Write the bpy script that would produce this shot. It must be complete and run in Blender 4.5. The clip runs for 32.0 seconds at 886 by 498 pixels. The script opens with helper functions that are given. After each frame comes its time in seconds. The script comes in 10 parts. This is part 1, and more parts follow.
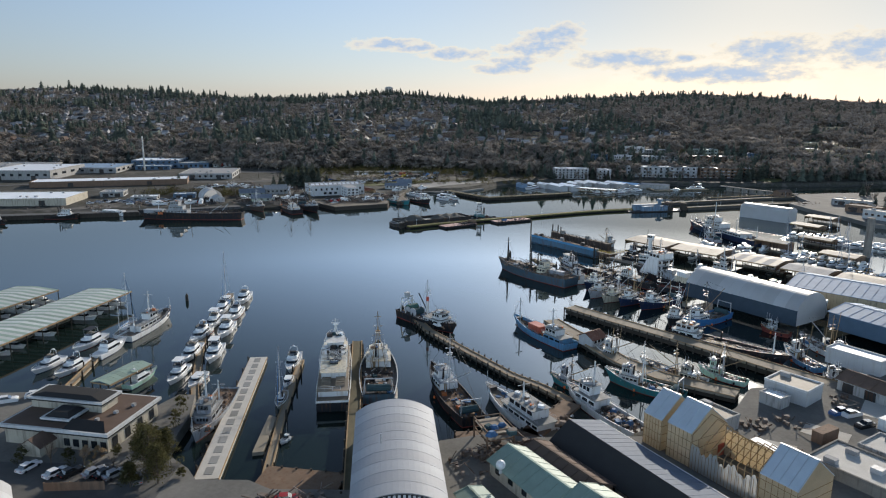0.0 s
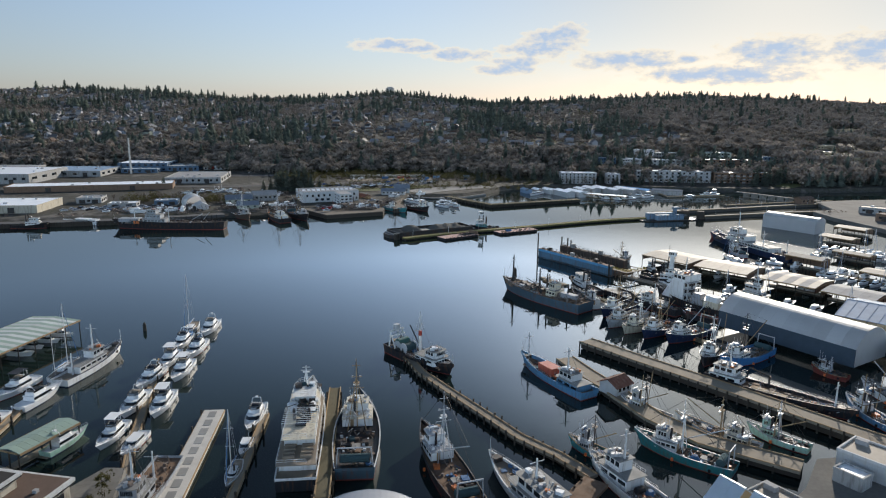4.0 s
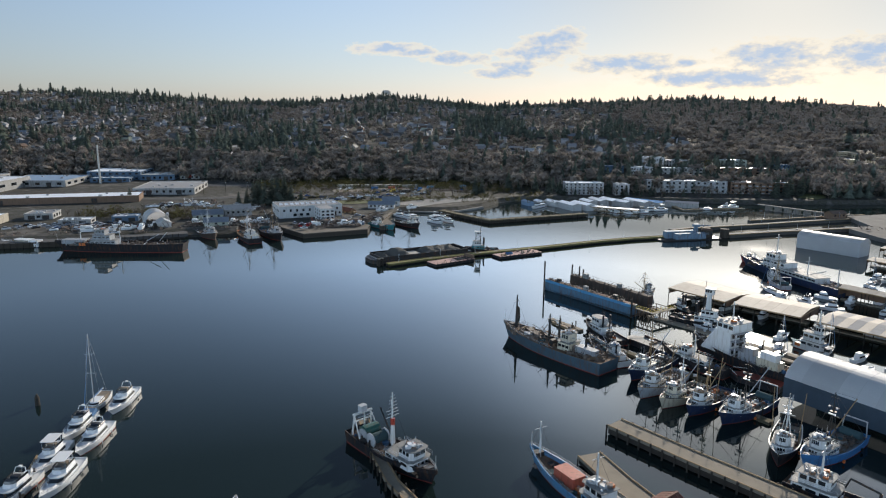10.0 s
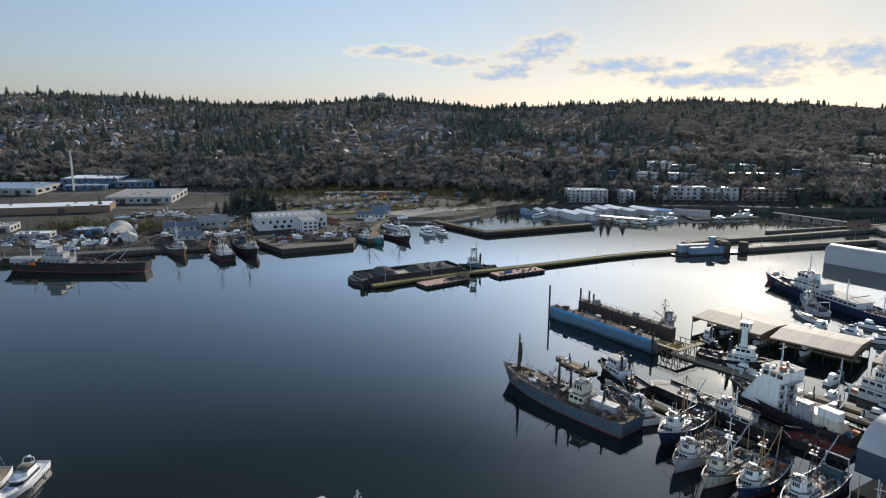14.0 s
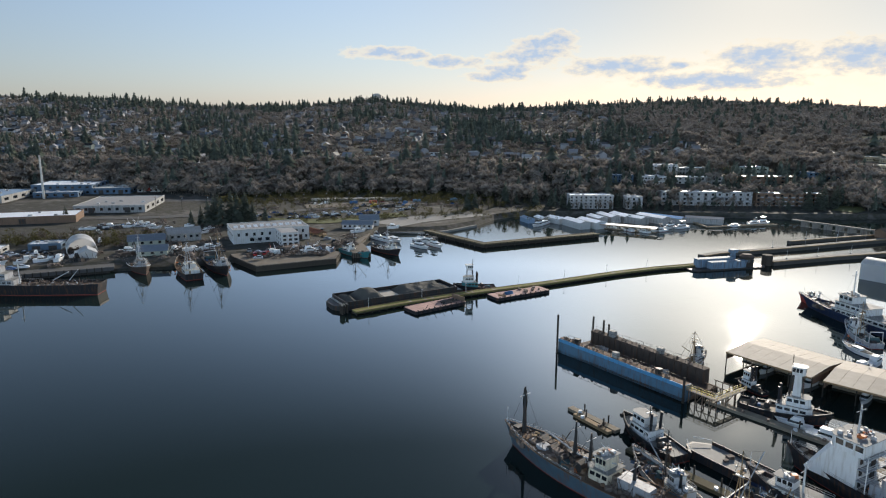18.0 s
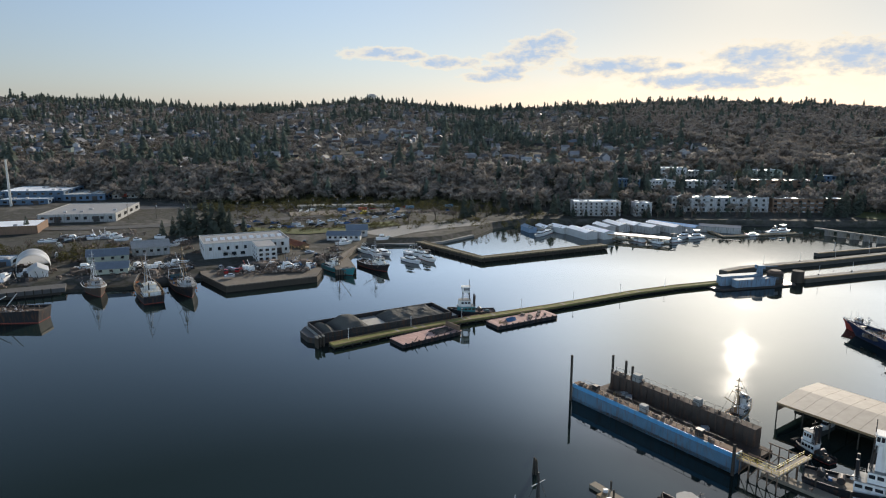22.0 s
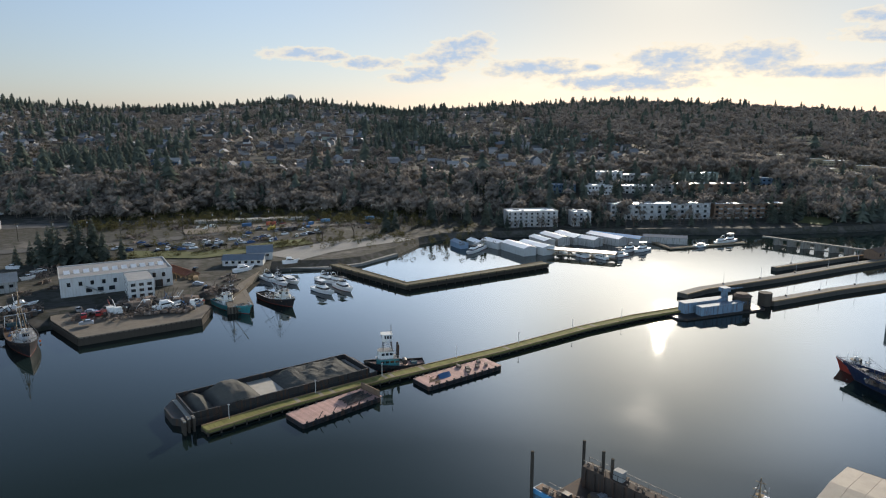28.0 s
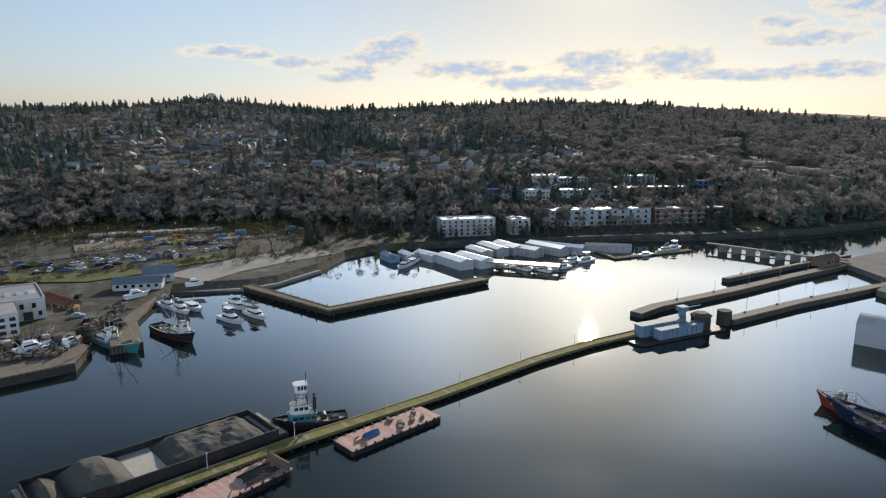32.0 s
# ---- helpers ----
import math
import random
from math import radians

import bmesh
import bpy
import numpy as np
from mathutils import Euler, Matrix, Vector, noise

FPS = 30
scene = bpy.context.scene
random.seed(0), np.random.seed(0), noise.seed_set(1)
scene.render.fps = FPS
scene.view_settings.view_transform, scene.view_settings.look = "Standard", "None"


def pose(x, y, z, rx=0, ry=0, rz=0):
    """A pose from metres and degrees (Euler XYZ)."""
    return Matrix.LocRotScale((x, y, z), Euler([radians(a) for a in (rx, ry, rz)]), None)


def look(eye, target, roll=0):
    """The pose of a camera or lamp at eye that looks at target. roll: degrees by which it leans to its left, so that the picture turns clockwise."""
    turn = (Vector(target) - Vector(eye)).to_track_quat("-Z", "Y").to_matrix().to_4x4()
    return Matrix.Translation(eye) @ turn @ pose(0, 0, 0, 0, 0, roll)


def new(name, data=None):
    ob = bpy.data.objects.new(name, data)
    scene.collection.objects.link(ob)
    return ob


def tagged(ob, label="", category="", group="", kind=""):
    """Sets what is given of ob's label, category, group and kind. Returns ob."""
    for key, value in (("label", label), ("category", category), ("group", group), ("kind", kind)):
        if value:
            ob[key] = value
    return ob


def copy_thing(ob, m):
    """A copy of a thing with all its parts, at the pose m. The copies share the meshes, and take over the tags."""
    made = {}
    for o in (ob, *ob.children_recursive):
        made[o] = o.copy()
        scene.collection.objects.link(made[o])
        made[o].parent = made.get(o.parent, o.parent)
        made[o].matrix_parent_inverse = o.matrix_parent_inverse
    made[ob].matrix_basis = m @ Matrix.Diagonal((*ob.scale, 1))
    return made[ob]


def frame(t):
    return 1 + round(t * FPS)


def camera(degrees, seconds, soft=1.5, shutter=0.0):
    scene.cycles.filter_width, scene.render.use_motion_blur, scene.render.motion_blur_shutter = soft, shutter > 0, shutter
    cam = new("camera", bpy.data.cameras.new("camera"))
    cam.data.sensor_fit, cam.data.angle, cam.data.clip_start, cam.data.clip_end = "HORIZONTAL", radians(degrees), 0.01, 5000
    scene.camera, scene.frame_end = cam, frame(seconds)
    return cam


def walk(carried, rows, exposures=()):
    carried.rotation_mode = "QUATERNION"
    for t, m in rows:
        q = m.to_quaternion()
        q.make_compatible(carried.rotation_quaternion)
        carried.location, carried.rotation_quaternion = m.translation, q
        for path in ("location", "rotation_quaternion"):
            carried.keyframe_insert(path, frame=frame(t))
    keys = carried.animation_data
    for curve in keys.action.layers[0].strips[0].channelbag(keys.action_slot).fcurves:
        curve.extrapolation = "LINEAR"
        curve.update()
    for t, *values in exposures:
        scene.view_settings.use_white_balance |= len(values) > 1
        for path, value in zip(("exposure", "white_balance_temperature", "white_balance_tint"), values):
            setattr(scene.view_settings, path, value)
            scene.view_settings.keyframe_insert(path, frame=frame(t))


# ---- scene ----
# camera: seconds, x, y, z, heading, dip, lean
cam = camera(66.99, 32.0, soft=1.15)
PATH = [
    (0.0, 0.00, -0.00, 72.00, -0.200, 11.932, 0.467),
    (1.0, 0.43, 8.48, 72.05, -0.276, 11.927, 0.489),
    (2.0, 0.86, 16.95, 72.10, -0.333, 11.919, 0.510),
    (3.0, 1.28, 25.41, 72.16, -0.368, 11.889, 0.534),
    (3.5, 1.49, 29.64, 72.20, -0.369, 11.888, 0.549),
    (5.5, 2.35, 46.61, 72.45, -0.393, 11.830, 0.578),
    (6.0, 2.62, 50.90, 72.54, -0.378, 11.811, 0.587),
    (7.0, 3.19, 59.53, 72.73, -0.358, 11.769, 0.598),
    (8.0, 3.79, 68.22, 72.92, -0.318, 11.701, 0.598),
    (9.0, 4.42, 76.98, 73.08, -0.283, 11.648, 0.589),
    (10.0, 5.03, 85.82, 73.20, -0.243, 11.598, 0.569),
    (11.0, 5.62, 94.72, 73.29, -0.197, 11.551, 0.536),
    (12.0, 6.20, 103.67, 73.35, -0.133, 11.501, 0.501),
    (13.0, 6.78, 112.67, 73.41, -0.074, 11.435, 0.475),
    (14.0, 7.37, 121.70, 73.44, -0.018, 11.395, 0.445),
    (14.5, 7.67, 126.23, 73.46, 0.021, 11.387, 0.425),
    (16.5, 8.90, 144.39, 73.47, 0.118, 11.334, 0.292),
    (17.0, 9.19, 148.91, 73.45, 0.143, 11.333, 0.267),
    (18.0, 9.75, 157.95, 73.43, 0.202, 11.309, 0.222),
    (19.0, 10.27, 166.97, 73.41, 0.249, 11.289, 0.186),
    (20.0, 10.76, 175.97, 73.40, 0.296, 11.255, 0.151),
    (21.0, 11.23, 184.94, 73.41, 0.372, 11.254, 0.125),
    (22.0, 11.70, 193.88, 73.44, 0.428, 11.249, 0.100),
    (23.0, 12.18, 202.77, 73.50, 0.471, 11.218, 0.064),
    (23.5, 12.45, 207.19, 73.53, 0.491, 11.207, 0.043),
    (24.0, 12.73, 211.58, 73.57, 0.616, 11.196, 0.026),
    (24.5, 13.02, 215.96, 73.60, 0.992, 11.184, 0.012),
    (25.0, 13.35, 220.32, 73.65, 1.523, 11.177, -0.001),
    (25.5, 13.69, 224.67, 73.69, 2.478, 11.173, -0.013),
    (27.5, 15.67, 241.73, 73.93, 5.973, 11.181, -0.075),
    (28.0, 16.32, 245.96, 73.97, 6.771, 11.183, -0.072),
    (29.0, 17.67, 254.43, 74.04, 8.282, 11.201, -0.058),
    (30.0, 19.12, 262.94, 74.11, 9.707, 11.193, -0.032),
    (31.0, 20.64, 271.46, 74.17, 11.138, 11.177, 0.015),
    (32.0, 22.20, 279.98, 74.22, 12.684, 11.160, 0.087),
]


def drone(x, y, z, heading, dip, lean):
    h, d = radians(heading), radians(dip)
    way = Vector((math.sin(h) * math.cos(d), math.cos(h) * math.cos(d), -math.sin(d)))
    return look((x, y, z), Vector((x, y, z)) + way, lean)


walk(cam, [(row[0], drone(*row[1:])) for row in PATH], [(0.0, 0.10, 6550, 10), (14.0, 0.10, 6600, 10), (19.0, 0.14, 6720, 10), (32.0, 0.14, 6800, 10)])

# ---- world, sun ----
SUN_EL, SUN_AZ = 18.0, 25.4          # degrees; azimuth from +y towards +x
world = bpy.data.worlds.new("sky")
scene.world = world
world.use_nodes = True
wn, wl = world.node_tree.nodes, world.node_tree.links
wn.clear()


def wnode(kind, **sets):
    n = wn.new(kind)
    for key, value in sets.items():
        if key == "op":
            n.operation = value
        else:
            n.inputs[int(key[1:])].default_value = value
    return n


def wmath(op, a, b=None, c=None, clamp=False):
    n = wn.new("ShaderNodeMath")
    n.operation, n.use_clamp = op, clamp
    for k, val in enumerate((a, b, c)):
        if val is None:
            continue
        if isinstance(val, (int, float)):
            n.inputs[k].default_value = val
        else:
            wl.new(val, n.inputs[k])
    return n.outputs[0]


sky = wn.new("ShaderNodeTexSky")
sky.sky_type, sky.sun_disc = "NISHITA", False
sky.sun_elevation, sky.sun_rotation = radians(SUN_EL), radians(SUN_AZ)
sky.altitude, sky.air_density, sky.dust_density, sky.ozone_density = 50, 1.0, 0.4, 3.0
coord = wn.new("ShaderNodeTexCoord")
axes = wn.new("ShaderNodeSeparateXYZ")
wl.new(coord.outputs["Generated"], axes.inputs[0])
az = wmath("MULTIPLY", wmath("ARCTAN2", axes.outputs[0], axes.outputs[1]), 57.2958)
el = wmath("MULTIPLY", wmath("ARCSINE", axes.outputs[2]), 57.2958)
# clouds low over the hill: azimuth, elevation, half width, half height (degrees)
CLOUDS = [(-4.7, 5.0, 2.7, 0.42), (-2.4, 4.75, 1.6, 0.3), (0.7, 4.3, 2.3, 0.42), (7.2, 4.75, 2.5, 0.5),
          (8.3, 5.4, 2.1, 0.75), (9.6, 6.05, 1.2, 0.6), (5.6, 3.75, 1.9, 0.4), (4.6, 3.15, 2.2, 0.35), (14.6, 3.85, 4.0, 0.6), (18.6, 3.9, 0.8, 0.3),
          (25.0, 4.35, 3.0, 0.9), (31.3, 4.3, 2.7, 1.0), (21.8, 2.75, 5.2, 0.6), (19.0, 2.6, 1.6, 0.4),
          (40.5, 5.7, 3.2, 0.5), (44.5, 8.0, 3.0, 1.1), (42.5, 3.4, 3.6, 0.55), (38.5, 6.9, 1.6, 0.4), (36.5, 3.2, 4.5, 0.4),
          (52, 5.5, 4.0, 0.9), (60, 4.2, 5.0, 0.7), (-60, 5.0, 5.0, 0.6), (-75, 4.0, 6.0, 0.5), (95, 5.0, 7.0, 0.9)]
place = wn.new("ShaderNodeCombineXYZ")
wl.new(az, place.inputs[0])
wl.new(wmath("MULTIPLY", el, 1.9), place.inputs[1])


def wnoise(scale, detail, rough):
    n = wn.new("ShaderNodeTexNoise")
    wl.new(place.outputs[0], n.inputs["Vector"])
    n.inputs["Scale"].default_value, n.inputs["Detail"].default_value, n.inputs["Roughness"].default_value = scale, detail, rough
    return n.outputs["Fac"]


billow, wisp = wnoise(0.85, 9, 0.6), wnoise(0.28, 6, 0.6)
cover = None
for ca, ce, cw, ch in CLOUDS:
    u = wmath("MULTIPLY", wmath("SUBTRACT", az, ca), 1 / (cw * 1.25))
    v = wmath("MULTIPLY", wmath("SUBTRACT", el, ce), 1 / (ch * 1.3))
    m = wmath("SUBTRACT", 1.0, wmath("ADD", wmath("MULTIPLY", u, u), wmath("MULTIPLY", v, v)))
    cover = m if cover is None else wmath("SMOOTH_MAX", cover, m, 0.25)
cover = wmath("MAXIMUM", cover, -1.6)
thick = wmath("ADD", cover, wmath("MULTIPLY", wmath("SUBTRACT", billow, 0.5), 3.4))
alpha = wmath("MULTIPLY", wmath("ADD", thick, 0.35), 1.25, clamp=True)
core = wmath("MULTIPLY", wmath("SUBTRACT", thick, 0.05), 0.95, clamp=True)
# thin bright streaks near the skyline towards the sun
band = wmath("SUBTRACT", 1.0, wmath("ABSOLUTE", wmath("MULTIPLY", wmath("SUBTRACT", el, 2.2), 0.42)), clamp=True)
side = wmath("SUBTRACT", 1.0, wmath("ABSOLUTE", wmath("MULTIPLY", wmath("SUBTRACT", az, 24.0), 0.035)), clamp=True)
streak = wmath("MULTIPLY", wmath("MULTIPLY", band, side), wmath("MULTIPLY", wmath("SUBTRACT", wisp, 0.42), 3.0, clamp=True), clamp=True)
tone = wn.new("ShaderNodeMix")
tone.data_type = "RGBA"
wl.new(core, tone.inputs["Factor"])
tone.inputs["A"].default_value = (1.12, 1.0, 0.80, 1)
tone.inputs["B"].default_value = (0.53, 0.68, 0.91, 1)
# paler, less yellow air near the skyline
grey = wn.new("ShaderNodeRGBToBW")
wl.new(sky.outputs[0], grey.inputs[0])
pale = wn.new("ShaderNodeCombineColor")
for k, gain in enumerate((0.96, 1.0, 1.06)):
    wl.new(wmath("MULTIPLY", grey.outputs[0], gain), pale.inputs[k])
rise = wmath("MULTIPLY", el, 1 / 24.0, clamp=True)
lift = wmath("MULTIPLY", wmath("SUBTRACT", el, 9.4), 1 / 3.2, clamp=True)
fade = wmath("MULTIPLY", wmath("SUBTRACT", el, 13.5), 1 / 14.0, clamp=True)
deep = wn.new("ShaderNodeCombineColor")
for k, (low, high) in enumerate(((0.64, 1.27), (0.63, 1.43), (0.69, 1.58))):
    wl.new(wmath("MULTIPLY_ADD", rise, high - low, low), deep.inputs[k])
haze = wn.new("ShaderNodeMix")
haze.data_type = "RGBA"
haze.inputs["Factor"].default_value = 0.38
wl.new(sky.outputs[0], haze.inputs["A"])
wl.new(pale.outputs[0], haze.inputs["B"])
# bright hazy aureole round the sun
to_sun = wn.new("ShaderNodeVectorMath")
to_sun.operation = "DOT_PRODUCT"
wl.new(coord.outputs["Generated"], to_sun.inputs[0])
to_sun.inputs[1].default_value = (math.sin(radians(SUN_AZ)) * math.cos(radians(SUN_EL)), math.cos(radians(SUN_AZ)) * math.cos(radians(SUN_EL)), math.sin(radians(SUN_EL)))
apart = wmath("MULTIPLY", wmath("ARCCOSINE", wmath("MINIMUM", to_sun.outputs["Value"], 1.0)), 57.2958)
halo = wmath("MULTIPLY", wmath("POWER", 2.71828, wmath("MULTIPLY", wmath("MULTIPLY", apart, apart), -1 / 5.0 ** 2)), 16.0)
# broad bright air round the sun, above the skyline
bloom = wmath("MULTIPLY", wmath("MULTIPLY", wmath("POWER", 2.71828, wmath("MULTIPLY", wmath("MULTIPLY", apart, apart), -1 / 11.0 ** 2)), 5.5), lift)
halo = wmath("ADD", halo, bloom)
glare = wn.new("ShaderNodeCombineColor")
for k, gain in enumerate((1.0, 0.96, 0.88)):
    wl.new(wmath("MULTIPLY", halo, gain), glare.inputs[k])
both = wn.new("ShaderNodeMix")
both.data_type, both.blend_type = "RGBA", "ADD"
both.inputs["Factor"].default_value = 1.0
air = wn.new("ShaderNodeMix")
air.data_type, air.blend_type = "RGBA", "MULTIPLY"
air.inputs["Factor"].default_value = 1.0
wl.new(haze.outputs["Result"], air.inputs["A"])
near = wmath("POWER", 2.71828, wmath("MULTIPLY", wmath("MULTIPLY", apart, apart), -1 / 30.0 ** 2))
near = wmath("MULTIPLY", near, wmath("MULTIPLY_ADD", wmath("POWER", 2.71828, wmath("MULTIPLY", wmath("MULTIPLY", apart, apart), -1 / 10.0 ** 2)), -0.45, 1.0))
# brighter air above the skyline, fading towards the zenith
beam = wmath("MULTIPLY", wmath("POWER", near, 6.0), wmath("MULTIPLY", fade, 40.0))
swell = wmath("MULTIPLY", wmath("ADD", wmath("MULTIPLY_ADD", wmath("MULTIPLY", lift, near), 3.9, 1.0), beam), wmath("MULTIPLY_ADD", fade, -0.92, wmath("MULTIPLY_ADD", lift, 0.18, 1.0)))
warm = wmath("POWER", 2.71828, wmath("MULTIPLY", wmath("MULTIPLY", apart, apart), -1 / 24.0 ** 2))
glow = wn.new("ShaderNodeMix")
glow.data_type, glow.blend_type = "RGBA", "MULTIPLY"
wl.new(warm, glow.inputs["Factor"])
wl.new(deep.outputs[0], glow.inputs["A"])
glow.inputs["B"].default_value = (0.415, 0.362, 0.288, 1)
full = wn.new("ShaderNodeVectorMath")
full.operation = "SCALE"
wl.new(glow.outputs["Result"], full.inputs[0])
wl.new(swell, full.inputs["Scale"])
away = wn.new("ShaderNodeMix")
away.data_type, away.blend_type = "RGBA", "MULTIPLY"
wl.new(wmath("MULTIPLY", wmath("SUBTRACT", apart, 62.0), 1 / 42.0, clamp=True), away.inputs["Factor"])
wl.new(full.outputs[0], away.inputs["A"])
away.inputs["B"].default_value = (3.1, 3.0, 2.85, 1)
wl.new(away.outputs["Result"], air.inputs["B"])
wl.new(air.outputs["Result"], both.inputs["A"])
wl.new(glare.outputs[0], both.inputs["B"])
clear_sky, cloud_sky, whole_sky = wn.new("ShaderNodeBackground"), wn.new("ShaderNodeBackground"), wn.new("ShaderNodeMixShader")
wl.new(both.outputs["Result"], clear_sky.inputs[0])
wl.new(tone.outputs["Result"], cloud_sky.inputs[0])
clear_sky.inputs[1].default_value, cloud_sky.inputs[1].default_value = 0.118, 0.8
wl.new(wmath("MAXIMUM", wmath("MULTIPLY", alpha, 0.92), wmath("MULTIPLY", streak, 0.5)), whole_sky.inputs[0])
wl.new(clear_sky.outputs[0], whole_sky.inputs[1])
wl.new(cloud_sky.outputs[0], whole_sky.inputs[2])
wl.new(whole_sky.outputs[0], wn.new("ShaderNodeOutputWorld").inputs[0])

sun = new("sun", bpy.data.lights.new("sun", "SUN"))
sun.data.energy, sun.data.angle, sun.data.color = 5.0, radians(0.55), (1.0, 0.91, 0.79)
sun_way = Vector((math.sin(radians(SUN_AZ)) * math.cos(radians(SUN_EL)), math.cos(radians(SUN_AZ)) * math.cos(radians(SUN_EL)), math.sin(radians(SUN_EL))))
sun.matrix_world = look(sun_way * 300, (0, 0, 0))

# ---- materials ----
MATS = {}


def mat(name, colour, rough=0.6, metal=0.0, var=0.18, scale=1.5, stain=0.25, bump=0.15, depth=0.03, rand=0.12, streak=None, spec=0.5, island=0.0, stretch=(1, 1, 1)):
    """A painted or raw surface with grain, larger stains and a value of its own for each piece. streak: colour of dirt that runs down."""
    m = MATS[name] = bpy.data.materials.new(name)
    m.use_nodes = True
    nt, nd, ln = m.node_tree, m.node_tree.nodes, m.node_tree.links
    b = nd["Principled BSDF"]
    b.inputs["Roughness"].default_value, b.inputs["Metallic"].default_value = rough, metal
    b.inputs["Specular IOR Level"].default_value = spec if rough < 0.5 else min(spec, 0.18)
    geo = nd.new("ShaderNodeNewGeometry")
    mp = nd.new("ShaderNodeMapping")
    mp.inputs["Scale"].default_value = stretch
    ln.new(geo.outputs["Position"], mp.inputs["Vector"])

    def noise_at(s, detail):
        n = nd.new("ShaderNodeTexNoise")
        ln.new(mp.outputs[0], n.inputs["Vector"])
        n.inputs["Scale"].default_value, n.inputs["Detail"].default_value = s, detail
        return n.outputs["Fac"]

    def fm(op, a, c):
        n = nd.new("ShaderNodeMath")
        n.operation = op
        for k, val in enumerate((a, c)):
            if isinstance(val, (int, float)):
                n.inputs[k].default_value = val
            else:
                ln.new(val, n.inputs[k])
        return n.outputs[0]

    fine, broad = noise_at(scale * 4, 5), noise_at(scale * 0.33, 4)
    value = fm("ADD", 1.0 - var - stain * 0.5, fm("ADD", fm("MULTIPLY", fine, var * 2), fm("MULTIPLY", broad, stain)))
    info = nd.new("ShaderNodeObjectInfo")
    value = fm("MULTIPLY", value, fm("ADD", 1.0 - rand, fm("MULTIPLY", info.outputs["Random"], rand * 2)))
    if island:
        value = fm("MULTIPLY", value, fm("ADD", 1.0 - island, fm("MULTIPLY", geo.outputs["Random Per Island"], island * 2)))
    mix = nd.new("ShaderNodeMix")
    mix.data_type, mix.blend_type = "RGBA", "MULTIPLY"
    mix.inputs["Factor"].default_value = 1
    mix.inputs["A"].default_value = (*colour, 1)
    ln.new(value, mix.inputs["B"])
    out = mix.outputs["Result"]
    if streak:
        sm = nd.new("ShaderNodeMapping")
        sm.inputs["Scale"].default_value = (1.3, 1.3, 0.16)
        ln.new(geo.outputs["Position"], sm.inputs["Vector"])
        sn = nd.new("ShaderNodeTexNoise")
        ln.new(sm.outputs[0], sn.inputs["Vector"])
        sn.inputs["Scale"].default_value, sn.inputs["Detail"].default_value = 1.2, 6
        ramp = nd.new("ShaderNodeMapRange")
        ramp.inputs["From Min"].default_value, ramp.inputs["From Max"].default_value = 0.50, 0.68
        ramp.inputs["To Max"].default_value = 0.5
        ln.new(sn.outputs["Fac"], ramp.inputs["Value"])
        m2 = nd.new("ShaderNodeMix")
        m2.data_type = "RGBA"
        ln.new(ramp.outputs[0], m2.inputs["Factor"])
        ln.new(out, m2.inputs["A"])
        m2.inputs["B"].default_value = (*streak, 1)
        out = m2.outputs["Result"]
    ln.new(out, b.inputs["Base Color"])
    if bump:
        bp = nd.new("ShaderNodeBump")
        bp.inputs["Strength"].default_value, bp.inputs["Distance"].default_value = bump, depth
        ln.new(fine, bp.inputs["Height"])
        ln.new(bp.outputs[0], b.inputs["Normal"])
    return m


RUST = (0.13, 0.06, 0.03)
GRIME = (0.07, 0.065, 0.055)
mat("white_paint", (0.67, 0.68, 0.67), 0.55, var=0.08, stain=0.22, bump=0.05, streak=(0.42, 0.38, 0.32))
mat("gelcoat", (0.72, 0.73, 0.73), 0.42, var=0.05, stain=0.12, bump=0.02, rand=0.05)
mat("cream_paint", (0.62, 0.56, 0.43), 0.4, streak=RUST)
mat("black_hull", (0.022, 0.024, 0.028), 0.55, streak=RUST, rand=0.2)
mat("navy_hull", (0.018, 0.032, 0.075), 0.5, streak=(0.08, 0.07, 0.07))
mat("blue_hull", (0.11, 0.28, 0.45), 0.35, streak=RUST)
mat("slate_hull", (0.065, 0.105, 0.135), 0.5, streak=RUST, stain=0.5)
mat("teal_hull", (0.03, 0.20, 0.22), 0.35, streak=RUST)
mat("mint_hull", (0.38, 0.60, 0.50), 0.35, streak=(0.25, 0.2, 0.12))
mat("green_hull", (0.02, 0.10, 0.08), 0.4, streak=RUST)
mat("grey_paint", (0.34, 0.36, 0.38), 0.5, streak=RUST)
mat("red_paint", (0.40, 0.05, 0.03), 0.45, streak=(0.1, 0.04, 0.03))
mat("antifouling", (0.20, 0.045, 0.035), 0.7, streak=(0.05, 0.06, 0.04))
mat("orange_paint", (0.55, 0.16, 0.05), 0.5, streak=RUST)
mat("yellow_paint", (0.60, 0.42, 0.06), 0.5, streak=RUST)
mat("container_red", (0.45, 0.11, 0.07), 0.5, streak=RUST)
mat("deck_wood", (0.24, 0.20, 0.155), 0.75, stretch=(1, 1, 1), stain=0.45)
mat("deck_grey", (0.25, 0.25, 0.24), 0.7, stain=0.4)
mat("deck_rust", (0.19, 0.13, 0.09), 0.85, stain=0.6, streak=RUST)
mat("deck_pink", (0.47, 0.30, 0.26), 0.8, stain=0.5, var=0.25)
mat("steel_dark", (0.05, 0.05, 0.05), 0.55, metal=0.4, streak=RUST)
mat("steel_light", (0.42, 0.43, 0.44), 0.55, metal=0.15, stain=0.2)
mat("aluminium", (0.55, 0.56, 0.57), 0.45, metal=0.4, stain=0.1)
mat("rubber", (0.02, 0.02, 0.02), 0.8)
